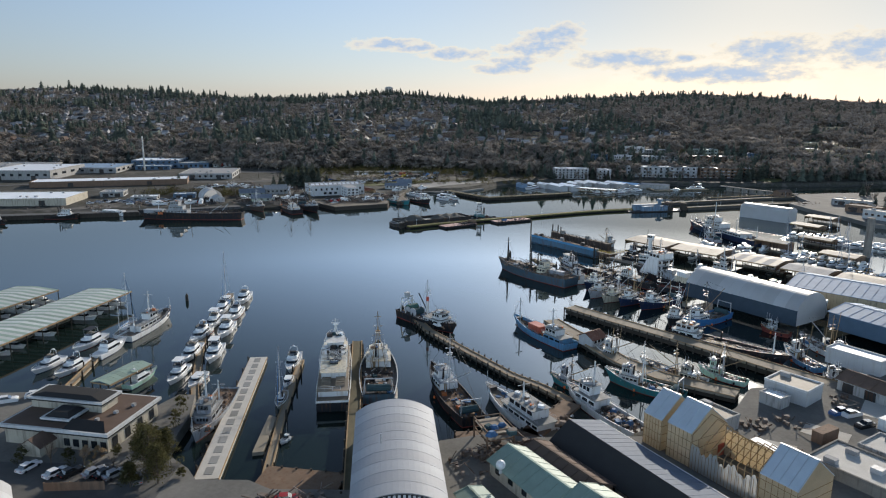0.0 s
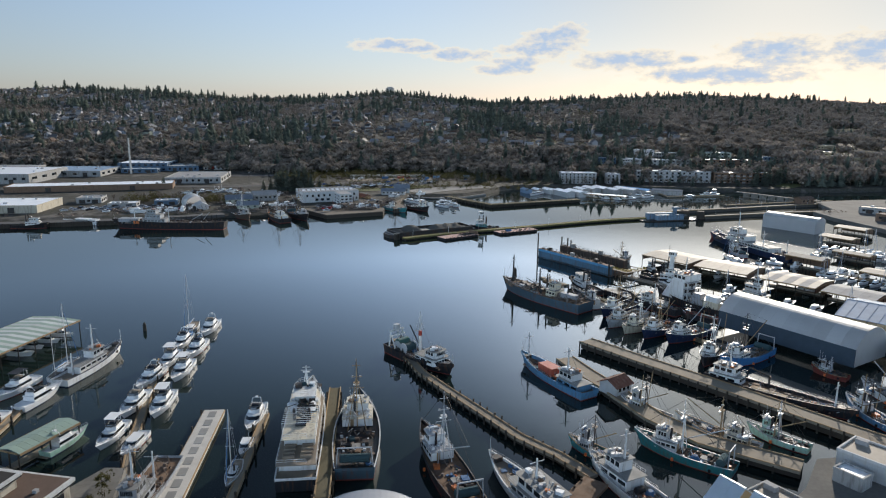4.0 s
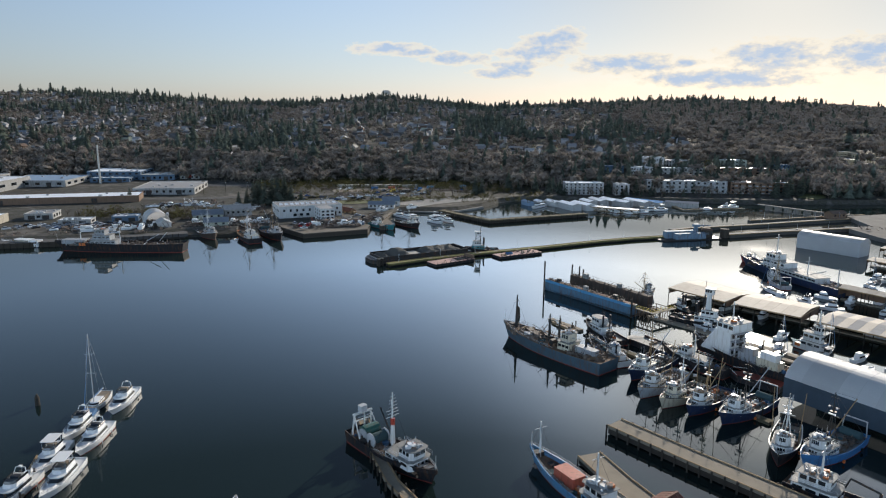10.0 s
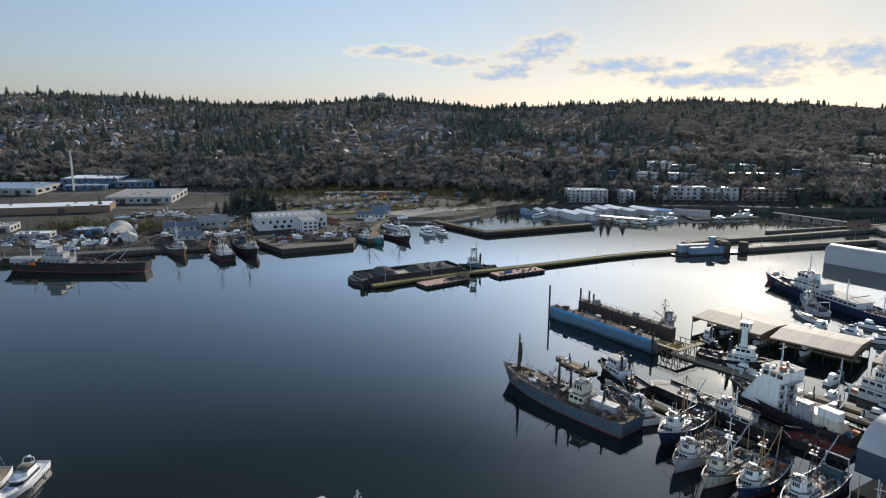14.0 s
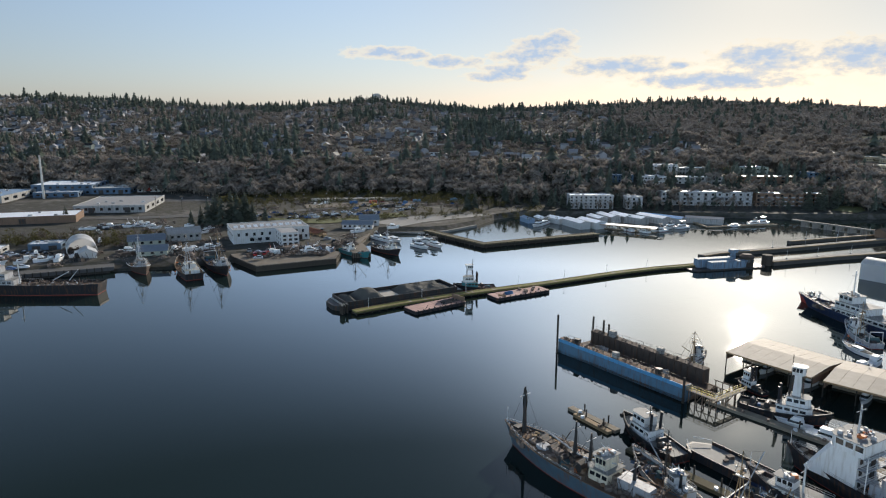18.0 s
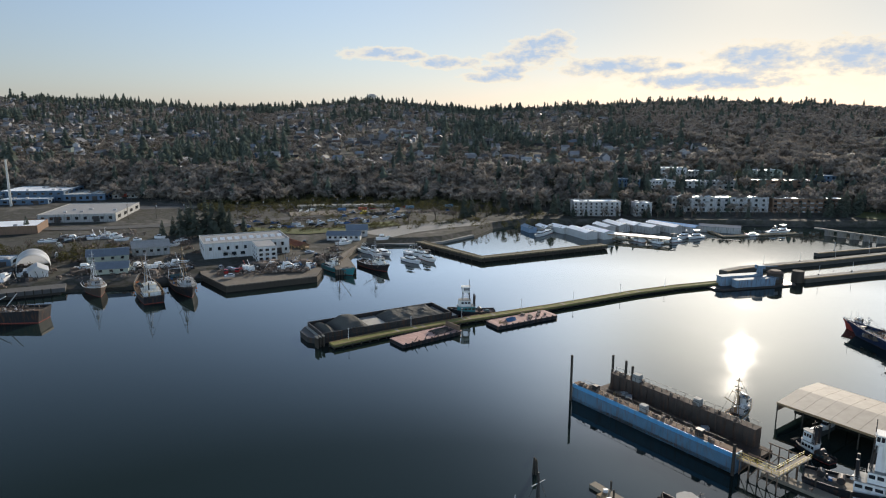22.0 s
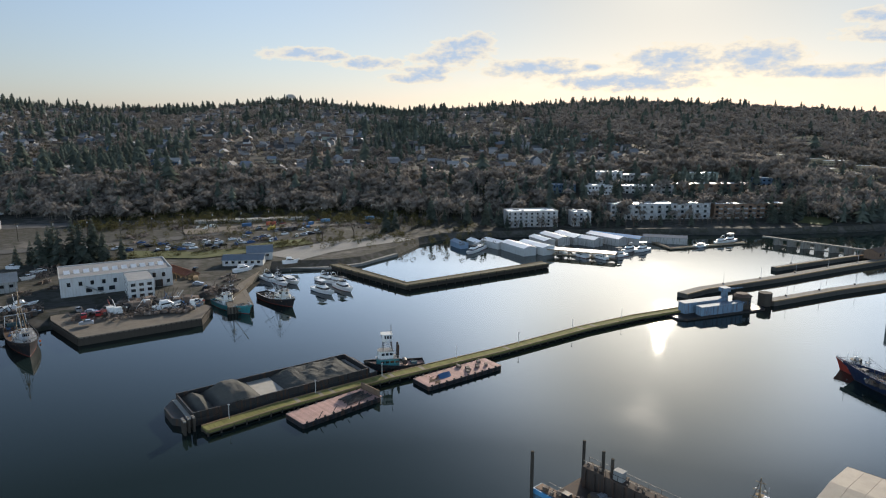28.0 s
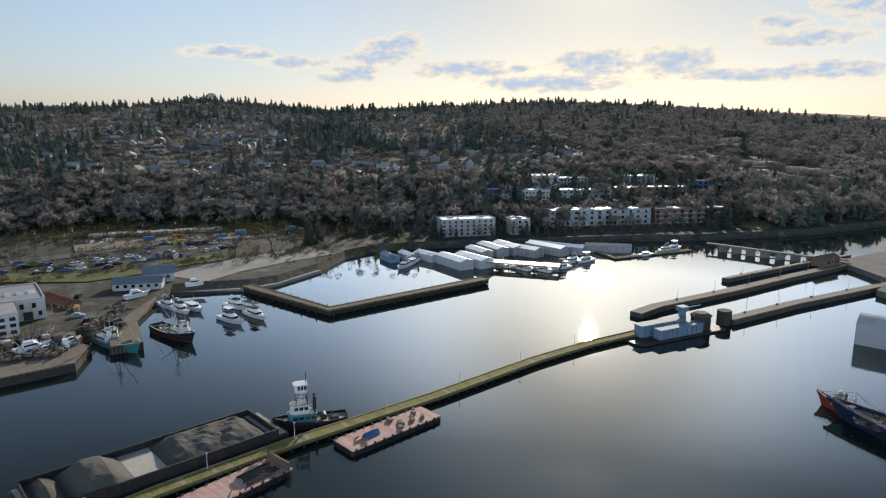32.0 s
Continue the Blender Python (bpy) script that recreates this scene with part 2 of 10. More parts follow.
mat("glass_dark", (0.016, 0.02, 0.024), 0.06, var=0.05, stain=0.0, bump=0.0, rand=0.3, spec=0.8)
mat("canvas_blue", (0.06, 0.14, 0.27), 0.7)
mat("net", (0.05, 0.09, 0.10), 0.95, var=0.4, bump=0.8, depth=0.15)
mat("buoy_orange", (0.75, 0.17, 0.04), 0.4)
mat("pile_wood", (0.058, 0.049, 0.040), 0.9, var=0.3, scale=3, stretch=(1, 1, 0.2), bump=0.5, depth=0.04)
mat("dock_plank", (0.27, 0.232, 0.178), 0.85, var=0.28, stain=0.35, bump=0.4, depth=0.02)
mat("dock_old", (0.13, 0.115, 0.075), 0.95, var=0.35, stain=0.5, bump=0.5)
mat("dock_moss", (0.20, 0.19, 0.065), 0.95, var=0.35, stain=0.5, bump=0.5)
mat("concrete", (0.42, 0.40, 0.36), 0.85, stain=0.35, bump=0.25)
mat("concrete_dark", (0.24, 0.225, 0.20), 0.9, stain=0.45, bump=0.3, streak=GRIME)
mat("concrete_pale", (0.50, 0.48, 0.44), 0.85, stain=0.3, bump=0.25)
mat("dirt", (0.19, 0.165, 0.135), 0.95, stain=0.6, bump=0.3, spec=0.15)
mat("asphalt", (0.105, 0.103, 0.10), 0.9, var=0.2, stain=0.6, bump=0.3)
mat("gravel", (0.27, 0.262, 0.245), 0.95, var=0.3, scale=0.25, stain=0.4, bump=0.5, spec=0.15)
mat("gravel_pile", (0.09, 0.088, 0.08), 0.95, var=0.3, scale=2.5, stain=0.3, bump=0.7, depth=0.12)
mat("roof_silver", (0.33, 0.345, 0.37), 0.65, metal=0.0, spec=0.2, var=0.06, stain=0.22, bump=0.08, scale=0.6)
mat("roof_white", (0.80, 0.82, 0.84), 0.42, var=0.08, stain=0.25, scale=0.5)
mat("roof_blue", (0.21, 0.30, 0.41), 0.7, var=0.1, stain=0.3, streak=None)
mat("roof_navy", (0.04, 0.055, 0.085), 0.85, spec=0.03, var=0.15, stain=0.35)
mat("roof_pale", (0.50, 0.53, 0.52), 0.7, var=0.12, stain=0.35)
mat("roof_green", (0.25, 0.33, 0.28), 0.55, var=0.1, stain=0.3)
mat("roof_tan", (0.40, 0.345, 0.28), 0.7, var=0.15, stain=0.35)
mat("roof_brown", (0.13, 0.09, 0.07), 0.85, var=0.2, stain=0.4)
mat("roof_dark", (0.035, 0.034, 0.034), 0.85, var=0.2, stain=0.3)
mat("roof_slate", (0.17, 0.20, 0.24), 0.6, var=0.15, stain=0.35)
mat("roof_grey", (0.30, 0.30, 0.30), 0.8, var=0.15, stain=0.4)
mat("tarp_white", (0.64, 0.65, 0.66), 0.45, var=0.05, stain=0.15, scale=0.7, bump=0.3, depth=0.1)
mat("tarp_bluegrey", (0.50, 0.57, 0.64), 0.4, var=0.06, stain=0.2, bump=0.3, depth=0.1)
mat("tarp_amber", (0.62, 0.53, 0.38), 0.5, var=0.15, stain=0.3, bump=0.3, depth=0.08)
mat("wall_tan", (0.42, 0.34, 0.22), 0.8, streak=GRIME)
mat("wall_white", (0.48, 0.49, 0.49), 0.75, streak=(0.36, 0.33, 0.29), stain=0.2)
mat("wall_blue", (0.08, 0.13, 0.19), 0.65, stain=0.3)
mat("wall_slate", (0.045, 0.066, 0.09), 0.7, stain=0.4)
mat("wall_grey", (0.33, 0.33, 0.32), 0.8, streak=GRIME)
mat("wall_brown", (0.20, 0.13, 0.09), 0.85, streak=GRIME)
mat("wall_cream", (0.46, 0.42, 0.34), 0.8, streak=GRIME)
mat("wall_sage", (0.30, 0.33, 0.28), 0.8)
mat("wall_far", (0.25, 0.245, 0.245), 0.8, island=0.8)
mat("roof_far", (0.13, 0.13, 0.135), 0.6, island=0.7)
mat("timber", (0.30, 0.21, 0.12), 0.8, var=0.25)
mat("bark", (0.10, 0.08, 0.065), 0.95, var=0.3)
# haze over the hill is put into these paler twig and needle colours
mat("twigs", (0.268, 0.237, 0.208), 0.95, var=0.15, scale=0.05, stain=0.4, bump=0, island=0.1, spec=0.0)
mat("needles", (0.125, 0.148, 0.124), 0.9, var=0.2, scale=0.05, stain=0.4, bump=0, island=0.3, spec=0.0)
mat("shrub", (0.09, 0.085, 0.04), 0.95, var=0.4, scale=0.3, bump=0, island=0.45, spec=0.0)
mat("car_white", (0.75, 0.75, 0.75), 0.25, var=0.02, stain=0.03, bump=0)
mat("car_silver", (0.42, 0.43, 0.45), 0.25, metal=0.5, var=0.02, stain=0.03, bump=0)
mat("car_black", (0.02, 0.02, 0.022), 0.2, var=0.02, stain=0.03, bump=0)
mat("car_blue", (0.05, 0.11, 0.25), 0.25, var=0.02, stain=0.03, bump=0)
mat("car_red", (0.35, 0.03, 0.03), 0.25, var=0.02, stain=0.03, bump=0)
mat("scrap", (0.16, 0.13, 0.11), 0.8, var=0.5, scale=0.9, stain=0.5, streak=RUST, island=0.5)
mat("canvas_black", (0.03, 0.035, 0.045), 0.8)
mat("tank_blue", (0.17, 0.25, 0.33), 0.7, streak=RUST)
mat("hull_dark_rust", (0.075, 0.058, 0.048), 0.85, var=0.35, stain=0.6, streak=(0.14, 0.075, 0.045))
mat("blue_bright", (0.07, 0.27, 0.48), 0.45, stain=0.3, streak=(0.10, 0.16, 0.22))
mat("dock_blue", (0.085, 0.165, 0.235), 0.5, stain=0.5, var=0.25, streak=RUST)
mat("canopy_blue", (0.14, 0.36, 0.62), 0.5, stain=0.2)
mat("concrete_mid", (0.21, 0.195, 0.175), 0.9, stain=0.45, bump=0.3, streak=GRIME)
mat("grass", (0.115, 0.125, 0.05), 0.95, var=0.35, scale=0.8, stain=0.5, bump=0.4, depth=0.1)
mat("roof_rust", (0.17, 0.075, 0.055), 0.75, var=0.25, stain=0.5, streak=(0.22, 0.15, 0.11))
mat("near_yard", (0.155, 0.15, 0.138), 0.95, var=0.25, scale=0.35, stain=0.75, bump=0.3, spec=0.12, streak=None)
mat("roof_denim", (0.10, 0.135, 0.19), 0.75, var=0.1, stain=0.3)
mat("facade_pale", (0.36, 0.37, 0.375), 0.8, streak=GRIME, stain=0.2)
mat("lock_side_dark", (0.095, 0.088, 0.078), 0.9, var=0.3, stain=0.6, bump=0.3, streak=GRIME)
mat("tarp_old", (0.40, 0.40, 0.38), 0.6, var=0.12, stain=0.3, bump=0.3, depth=0.08)
mat("crab_blue", (0.045, 0.19, 0.42), 0.45, streak=(0.1, 0.1, 0.12))
mat("lettering", (0.55, 0.56, 0.55), 0.6)


def water_mat():
    m = MATS["water"] = bpy.data.materials.new("water")
    m.use_nodes = True
    nd, ln = m.node_tree.nodes, m.node_tree.links
    b = nd["Principled BSDF"]
    b.inputs["Base Color"].default_value = (0.010, 0.019, 0.018, 1)
    b.inputs["IOR"].default_value = 1.333
    geo = nd.new("ShaderNodeNewGeometry")
    acc = None
    for s, k, d in ((0.55, 0.35, 3), (0.11, 0.65, 3), (2.4, 0.12, 2)):
        n = nd.new("ShaderNodeTexNoise")
        ln.new(geo.outputs["Position"], n.inputs["Vector"])
        n.inputs["Scale"].default_value, n.inputs["Detail"].default_value = s, d
        q = nd.new("ShaderNodeMath")
        q.operation = "MULTIPLY_ADD"
        q.inputs[1].default_value = k
        ln.new(n.outputs["Fac"], q.inputs[0])
        if acc is not None:
            ln.new(acc, q.inputs[2])
        acc = q.outputs[0]
    patch = nd.new("ShaderNodeTexNoise")
    ln.new(geo.outputs["Position"], patch.inputs["Vector"])
    patch.inputs["Scale"].default_value, patch.inputs["Detail"].default_value = 0.014, 4
    calm = nd.new("ShaderNodeMapRange")
    calm.inputs["From Min"].default_value, calm.inputs["From Max"].default_value = 0.42, 0.66
    calm.inputs["To Min"].default_value, calm.inputs["To Max"].default_value = 0.012, 0.07
    ln.new(patch.outputs["Fac"], calm.inputs["Value"])
    ln.new(calm.outputs[0], b.inputs["Roughness"])
    bp = nd.new("ShaderNodeBump")
    bp.inputs["Strength"].default_value, bp.inputs["Distance"].default_value = 0.26, 0.05
    ln.new(acc, bp.inputs["Height"])
    ln.new(bp.outputs[0], b.inputs["Normal"])


def ground_mat():
    """Yard asphalt and dirt low down by the water, grass and brush on the slopes."""
    m = MATS["ground"] = bpy.data.materials.new("ground")
    m.use_nodes = True
    nd, ln = m.node_tree.nodes, m.node_tree.links
    b = nd["Principled BSDF"]
    b.inputs["Roughness"].default_value = 0.95
    b.inputs["Specular IOR Level"].default_value = 0.12
    geo = nd.new("ShaderNodeNewGeometry")

    def noise_at(s, d):
        n = nd.new("ShaderNodeTexNoise")
        ln.new(geo.outputs["Position"], n.inputs["Vector"])
        n.inputs["Scale"].default_value, n.inputs["Detail"].default_value = s, d
        return n.outputs["Fac"]

    def ramp(fac, stops):
        r = nd.new("ShaderNodeValToRGB")
        ln.new(fac, r.inputs[0])
        el_ = r.color_ramp.elements
        el_[0].position, el_[0].color = stops[0][0], (*stops[0][1], 1)
        el_[1].position, el_[1].color = stops[-1][0], (*stops[-1][1], 1)
        for p, c in stops[1:-1]:
            e = el_.new(p)
            e.color = (*c, 1)
        return r.outputs[0]

    wide, close = noise_at(0.018, 6), noise_at(0.16, 7)
    both = nd.new("ShaderNodeMix")
    both.inputs["Factor"].default_value = 0.5
    ln.new(wide, both.inputs["A"])
    ln.new(close, both.inputs["B"])
    yard = ramp(both.outputs[0], [(0.36, (0.04, 0.041, 0.034)), (0.45, (0.078, 0.075, 0.068)), (0.5, (0.048, 0.048, 0.036)), (0.56, (0.088, 0.083, 0.075)), (0.66, (0.155, 0.142, 0.125))])
    brush = ramp(noise_at(0.03, 8), [(0.35, (0.065, 0.068, 0.054)), (0.5, (0.10, 0.092, 0.08)), (0.65, (0.13, 0.117, 0.10))])
    sep = nd.new("ShaderNodeSeparateXYZ")
    ln.new(geo.outputs["Position"], sep.inputs[0])
    mr = nd.new("ShaderNodeMapRange")
    mr.inputs["From Min"].default_value, mr.inputs["From Max"].default_value = 4.6, 8.0
    ln.new(sep.outputs[2], mr.inputs["Value"])
    mx = nd.new("ShaderNodeMix")
    mx.data_type = "RGBA"
    ln.new(mr.outputs[0], mx.inputs["Factor"])
    ln.new(yard, mx.inputs["A"])
    ln.new(brush, mx.inputs["B"])
    ln.new(mx.outputs["Result"], b.inputs["Base Color"])
    bp = nd.new("ShaderNodeBump")
    bp.inputs["Strength"].default_value, bp.inputs["Distance"].default_value = 0.5, 0.1
    ln.new(noise_at(1.2, 6), bp.inputs["Height"])
    ln.new(bp.outputs[0], b.inputs["Normal"])


water_mat()
ground_mat()
for name, share in (("tarp_amber", 0.55), ("tarp_white", 0.42), ("tarp_bluegrey", 0.2), ("tarp_old", 0.35), ("twigs", 0.45), ("needles", 0.42), ("shrub", 0.4)):
    nt = MATS[name].node_tree
    b, out = nt.nodes["Principled BSDF"], nt.nodes["Material Output"]
    tl, mx = nt.nodes.new("ShaderNodeBsdfTranslucent"), nt.nodes.new("ShaderNodeMixShader")
    nt.links.new(b.inputs["Base Color"].links[0].from_socket, tl.inputs[0])
    mx.inputs[0].default_value = share
    nt.links.new(b.outputs[0], mx.inputs[1])
    nt.links.new(tl.outputs[0], mx.inputs[2])
    nt.links.new(mx.outputs[0], out.inputs[0])

# ---- builders ----
class Geo:
    """Collects vertices and faces of one mesh."""

    def __init__(self):
        self.v, self.f = [], []

    def add(self, verts, faces):
        n = len(self.v)
        self.v += [tuple(p) for p in verts]
        self.f += [tuple(n + i for i in face) for face in faces]
        return self

    def prism(self, poly, z0, z1, scale_top=1.0, bottom=False):
        """An upright prism over a polygon (counter-clockwise)."""
        n = len(poly)
        cx, cy = sum(p[0] for p in poly) / n, sum(p[1] for p in poly) / n
        top = [(cx + (x - cx) * scale_top, cy + (y - cy) * scale_top, z1) for x, y in poly]
        faces = [(i, (i + 1) % n, n + (i + 1) % n, n + i) for i in range(n)] + [tuple(range(n, 2 * n))]
        if bottom:
            faces.append(tuple(reversed(range(n))))
        return self.add([(x, y, z0) for x, y in poly] + top, faces)

    def box(self, x0, y0, z0, x1, y1, z1, c=0.0):
        """A box, its upright edges cut back by c."""
        if c:
            poly = [(x0 + c, y0), (x1 - c, y0), (x1, y0 + c), (x1, y1 - c), (x1 - c, y1), (x0 + c, y1), (x0, y1 - c), (x0, y0 + c)]
        else:
            poly = [(x0, y0), (x1, y0), (x1, y1), (x0, y1)]
        return self.prism(poly, z0, z1, bottom=True)

    def tube(self, a, b, r0, r1=None, n=6):
        a, b = Vector(a), Vector(b)
        r1 = r0 if r1 is None else r1
        d = (b - a).normalized()
        u = d.orthogonal().normalized()
        w = d.cross(u)
        ring = [(math.cos(k * 2 * math.pi / n), math.sin(k * 2 * math.pi / n)) for k in range(n)]
        vs = [a + (u * c + w * s) * r0 for c, s in ring] + [b + (u * c + w * s) * r1 for c, s in ring]
        return self.add(vs, [(i, (i + 1) % n, n + (i + 1) % n, n + i) for i in range(n)] + [tuple(reversed(range(n))), tuple(range(n, 2 * n))])

    def loft(self, rows, close=False):
        """Quads between rows of equal length."""
        m = len(rows[0])
        vs = [p for row in rows for p in row]
        fs = []
        for i in range(len(rows) - 1):
            for j in range(m if close else m - 1):
                k = (j + 1) % m
                fs.append((i * m + j, (i + 1) * m + j, (i + 1) * m + k, i * m + k))
        return self.add(vs, fs)

    def ribbon(self, pts, half, z0, z1):
        """A strip of deck along a line, with sides and ends."""
        rows = []
        for i, p in enumerate(pts):
            a, b = Vector(pts[max(0, i - 1)]), Vector(pts[min(len(pts) - 1, i + 1)])
            t = (b - a).normalized()
            nx, ny = -t.y * half, t.x * half
            rows.append([(p[0] + nx, p[1] + ny, z0), (p[0] + nx, p[1] + ny, z1), (p[0] - nx, p[1] - ny, z1), (p[0] - nx, p[1] - ny, z0)])
        self.loft(rows)
        return self.add(rows[0] + rows[-1], [(3, 2, 1, 0), (4, 5, 6, 7)])

    def mesh(self, name, material):
        me = bpy.data.meshes.new(name)
        me.from_pydata(self.v, [], self.f)
        me.materials.append(MATS[material])
        return me


def thing(name, x, y, z=0.0, rz=0.0, label="", category="", group="", kind=""):
    ob = new(name)
    ob.empty_display_size = 0.5
    ob.location, ob.rotation_euler = (x, y, z), (0, 0, radians(rz))
    return tagged(ob, label, category, group, kind)


def part(name, g, material, parent=None, label=""):
    """Links what a Geo holds as one mesh, under a thing or a part."""
    ob = new(name, g.mesh(name, material))
    ob.parent = parent
    if label:
        ob["label"] = label
    return ob


def solid(name, g, material, label, category, group="", kind=""):
    """A thing, or a piece of the setting, that is one mesh."""
    return tagged(part(name, g, material), label, category, group, kind)


UNIT = {}


def bit(name, material, parent, x, y, z, sx, sy, sz, rz=0.0, ry=0.0, rx=0.0, label=""):
    """A small slab with cut corners, centred at a place, sharing its mesh with others of its material."""
    key = (name, material)
    if key not in UNIT:
        UNIT[key] = Geo().box(-0.5, -0.5, -0.5, 0.5, 0.5, 0.5, 0.04).mesh(name, material)
    ob = new(name, UNIT[key])
    ob.parent = parent
    ob.location, ob.rotation_euler, ob.scale = (x, y, z), (radians(rx), radians(ry), radians(rz)), (sx, sy, sz)
    if label:
        ob["label"] = label
    return ob


def rod(name, material, parent, a, b, r, n=5, label=""):
    """A round bar between two places, sharing a unit bar."""
    key = (name, material, "rod")
    if key not in UNIT:
        UNIT[key] = Geo().tube((0, 0, 0), (0, 0, 1), 1, 1, n).mesh(name, material)
    ob = new(name, UNIT[key])
    ob.parent = parent
    a, b = Vector(a), Vector(b)
    ob.location, ob.rotation_euler = a, (b - a).to_track_quat("Z", "Y").to_euler()
    ob.scale = (r, r, (b - a).length)
    if label:
        ob["label"] = label
    return ob


def heading(a, b):
    """Degrees to turn +x from a towards b."""
    return math.degrees(math.atan2(b[1] - a[1], b[0] - a[0]))

# ---- water, land, hills ----
bay = Geo()
bay.add([(-5000, -5000, 0), (5000, -5000, 0), (5000, 5000, 0), (-5000, 5000, 0)], [(0, 1, 2, 3)])
solid("water", bay, "water", "calm dark blue bay with faint ripples", "water", kind="structure")

SHORE = [(-3000, 330), (-600, 372), (-300, 414), (-238, 432), (-200, 442), (-144, 470), (-118, 475), (-96, 490), (-60, 500), (-40, 525), (-30, 572), (2, 574), (14, 580), (33, 603), (48, 634),
         (64, 648), (92, 652), (180, 648), (230, 646), (262, 640), (300, 641), (342, 643), (407, 658), (520, 690), (700, 760), (1000, 900), (3500, 2100)]
FOOT = [(-3000, 560), (-800, 690), (-350, 800), (-150, 735), (-90, 765), (10, 752), (100, 712), (170, 680), (260, 684), (330, 684), (400, 692), (500, 715), (700, 800), (1000, 945), (3500, 2250)]
RIDGE = [(-3000, 100), (-1700, 106), (-1234, 107), (-1030, 116), (-770, 102), (-545, 84), (-360, 86), (-156, 104), (110, 78), (370, 90), (670, 103), (950, 98), (1215, 89), (1500, 86), (1850, 74), (2300, 50), (2700, 26), (3500, 10)]


def table(rows, x):
    return float(np.interp(x, [r[0] for r in rows], [r[1] for r in rows]))


def land_z(x, y):
    """Height of the far bank and its hill."""
    foot, crest = table(FOOT, x), 1950.0
    if y <= foot:
        return 3.4 + 0.6 * min(1.0, max(0.0, y - foot + 60) / 60)
    top = table(RIDGE, x)
    u = min(1.0, (y - foot) / max(200.0, crest - foot))
    s = min(1.0, (y - foot) / 85.0)
    bluff = 13.0 * s * s * (3 - 2 * s)
    z = 4.0 + bluff + (top - 4.0 - bluff) * (0.62 * u + 0.38 * u * u * (3 - 2 * u))
    z += 3.5 * math.sin(x * 0.011 + y * 0.004) * math.sin(y * 0.009 - x * 0.003) * min(1, u * 6) * (1 - u)
    if y > crest:
        z -= min(60.0, (y - crest) * 0.03)
    return max(z, 2.0)


far = Geo()
xs = sorted(set([-4900, -3000, -2400, -2000] + list(range(-1700, -400, 50)) + list(range(-400, 400, 14)) + list(range(400, 2000, 50)) + [2300, 2700, 3500, 4900] + [int(p[0]) for p in SHORE]))
vs = [0, 0.02, 0.05, 0.09, 0.14, 0.2, 0.26, 0.33, 0.42, 0.52, 0.64, 0.78, 0.92, 1.0]
rows = []
for x in xs:
    y0, y1 = table(SHORE, x), table(FOOT, x)
    y1 = max(y1, y0 + 12)
    ys = [y0, y0] + [y0 + (y1 - y0) * k for k in (0.04, 0.2, 0.45, 0.7, 1.0)] + [y1 + max(150, 2150 - y1) * k for k in vs[1:]] + [3200, 4900]
    rows.append([(x, ys[0] - 6.0, -2.0)] + [(x, y, land_z(x, y) if k else 1.1) for k, y in enumerate(ys[1:])])
far.loft(list(reversed(rows)))
solid("ground", far, "ground", "far bank with yards below a wooded hill", "ground", kind="structure")

NEAR = [(-4900, -4900), (4900, -4900), (4900, 700), (700, 640), (420, 590), (330, 575), (292, 562), (283, 520), (262, 508), (262, 480), (268, 440), (268, 418), (285, 400), (300, 372), (300, 340), (285, 300), (250, 268), (200, 246), (172, 240), (158, 216), (140, 196),
        (128, 182), (112, 168), (98, 163), (78, 160), (70, 149), (60, 140), (46, 134), (22, 133), (8, 134), (-1, 131), (-3, 112), (-32, 112), (-37, 115), (-47, 115), (-50, 119), (-57, 125),
        (-58, 141), (-61, 153), (-65, 153), (-68, 146), (-90, 155), (-108, 153), (-160, 158), (-400, 190), (-4900, 260)]
near = Geo().prism(NEAR, -3.0, 2.6)
solid("ground", near, "near_yard", "asphalt and dirt boatyard along the near shore", "ground", kind="structure")


# ---- woods on the hill ----
def cone_tree(seed):
    """A spruce: tiers of drooping, ragged boughs round a stem. One metre high."""
    rng, g = random.Random(seed), Geo()
    g.tube((0, 0, 0), (0, 0, 0.3), 0.02, 0.015, 4)
    tiers, slim = 6, rng.uniform(0.8, 1.15)
    for k in range(tiers):
        z0, n = 0.10 + 0.80 * k / tiers, 8
        r, h = (0.22 * (1 - k / tiers) ** 0.75 + 0.025) * slim * rng.uniform(0.8, 1.2), 0.24 - 0.012 * k
        turn = rng.random() * 6.3
        ring = []
        for j in range(n):
            q = r * (rng.uniform(0.85, 1.35) if j % 2 else rng.uniform(0.3, 0.6))
            ring.append((math.cos(turn + j * 6.2832 / n) * q, math.sin(turn + j * 6.2832 / n) * q, z0 + (rng.uniform(-0.07, 0.0) if j % 2 else 0.03)))
        g.add(ring + [(0, 0, min(1.0, z0 + h))], [(j, (j + 1) % n, n) for j in range(n)])
    return g


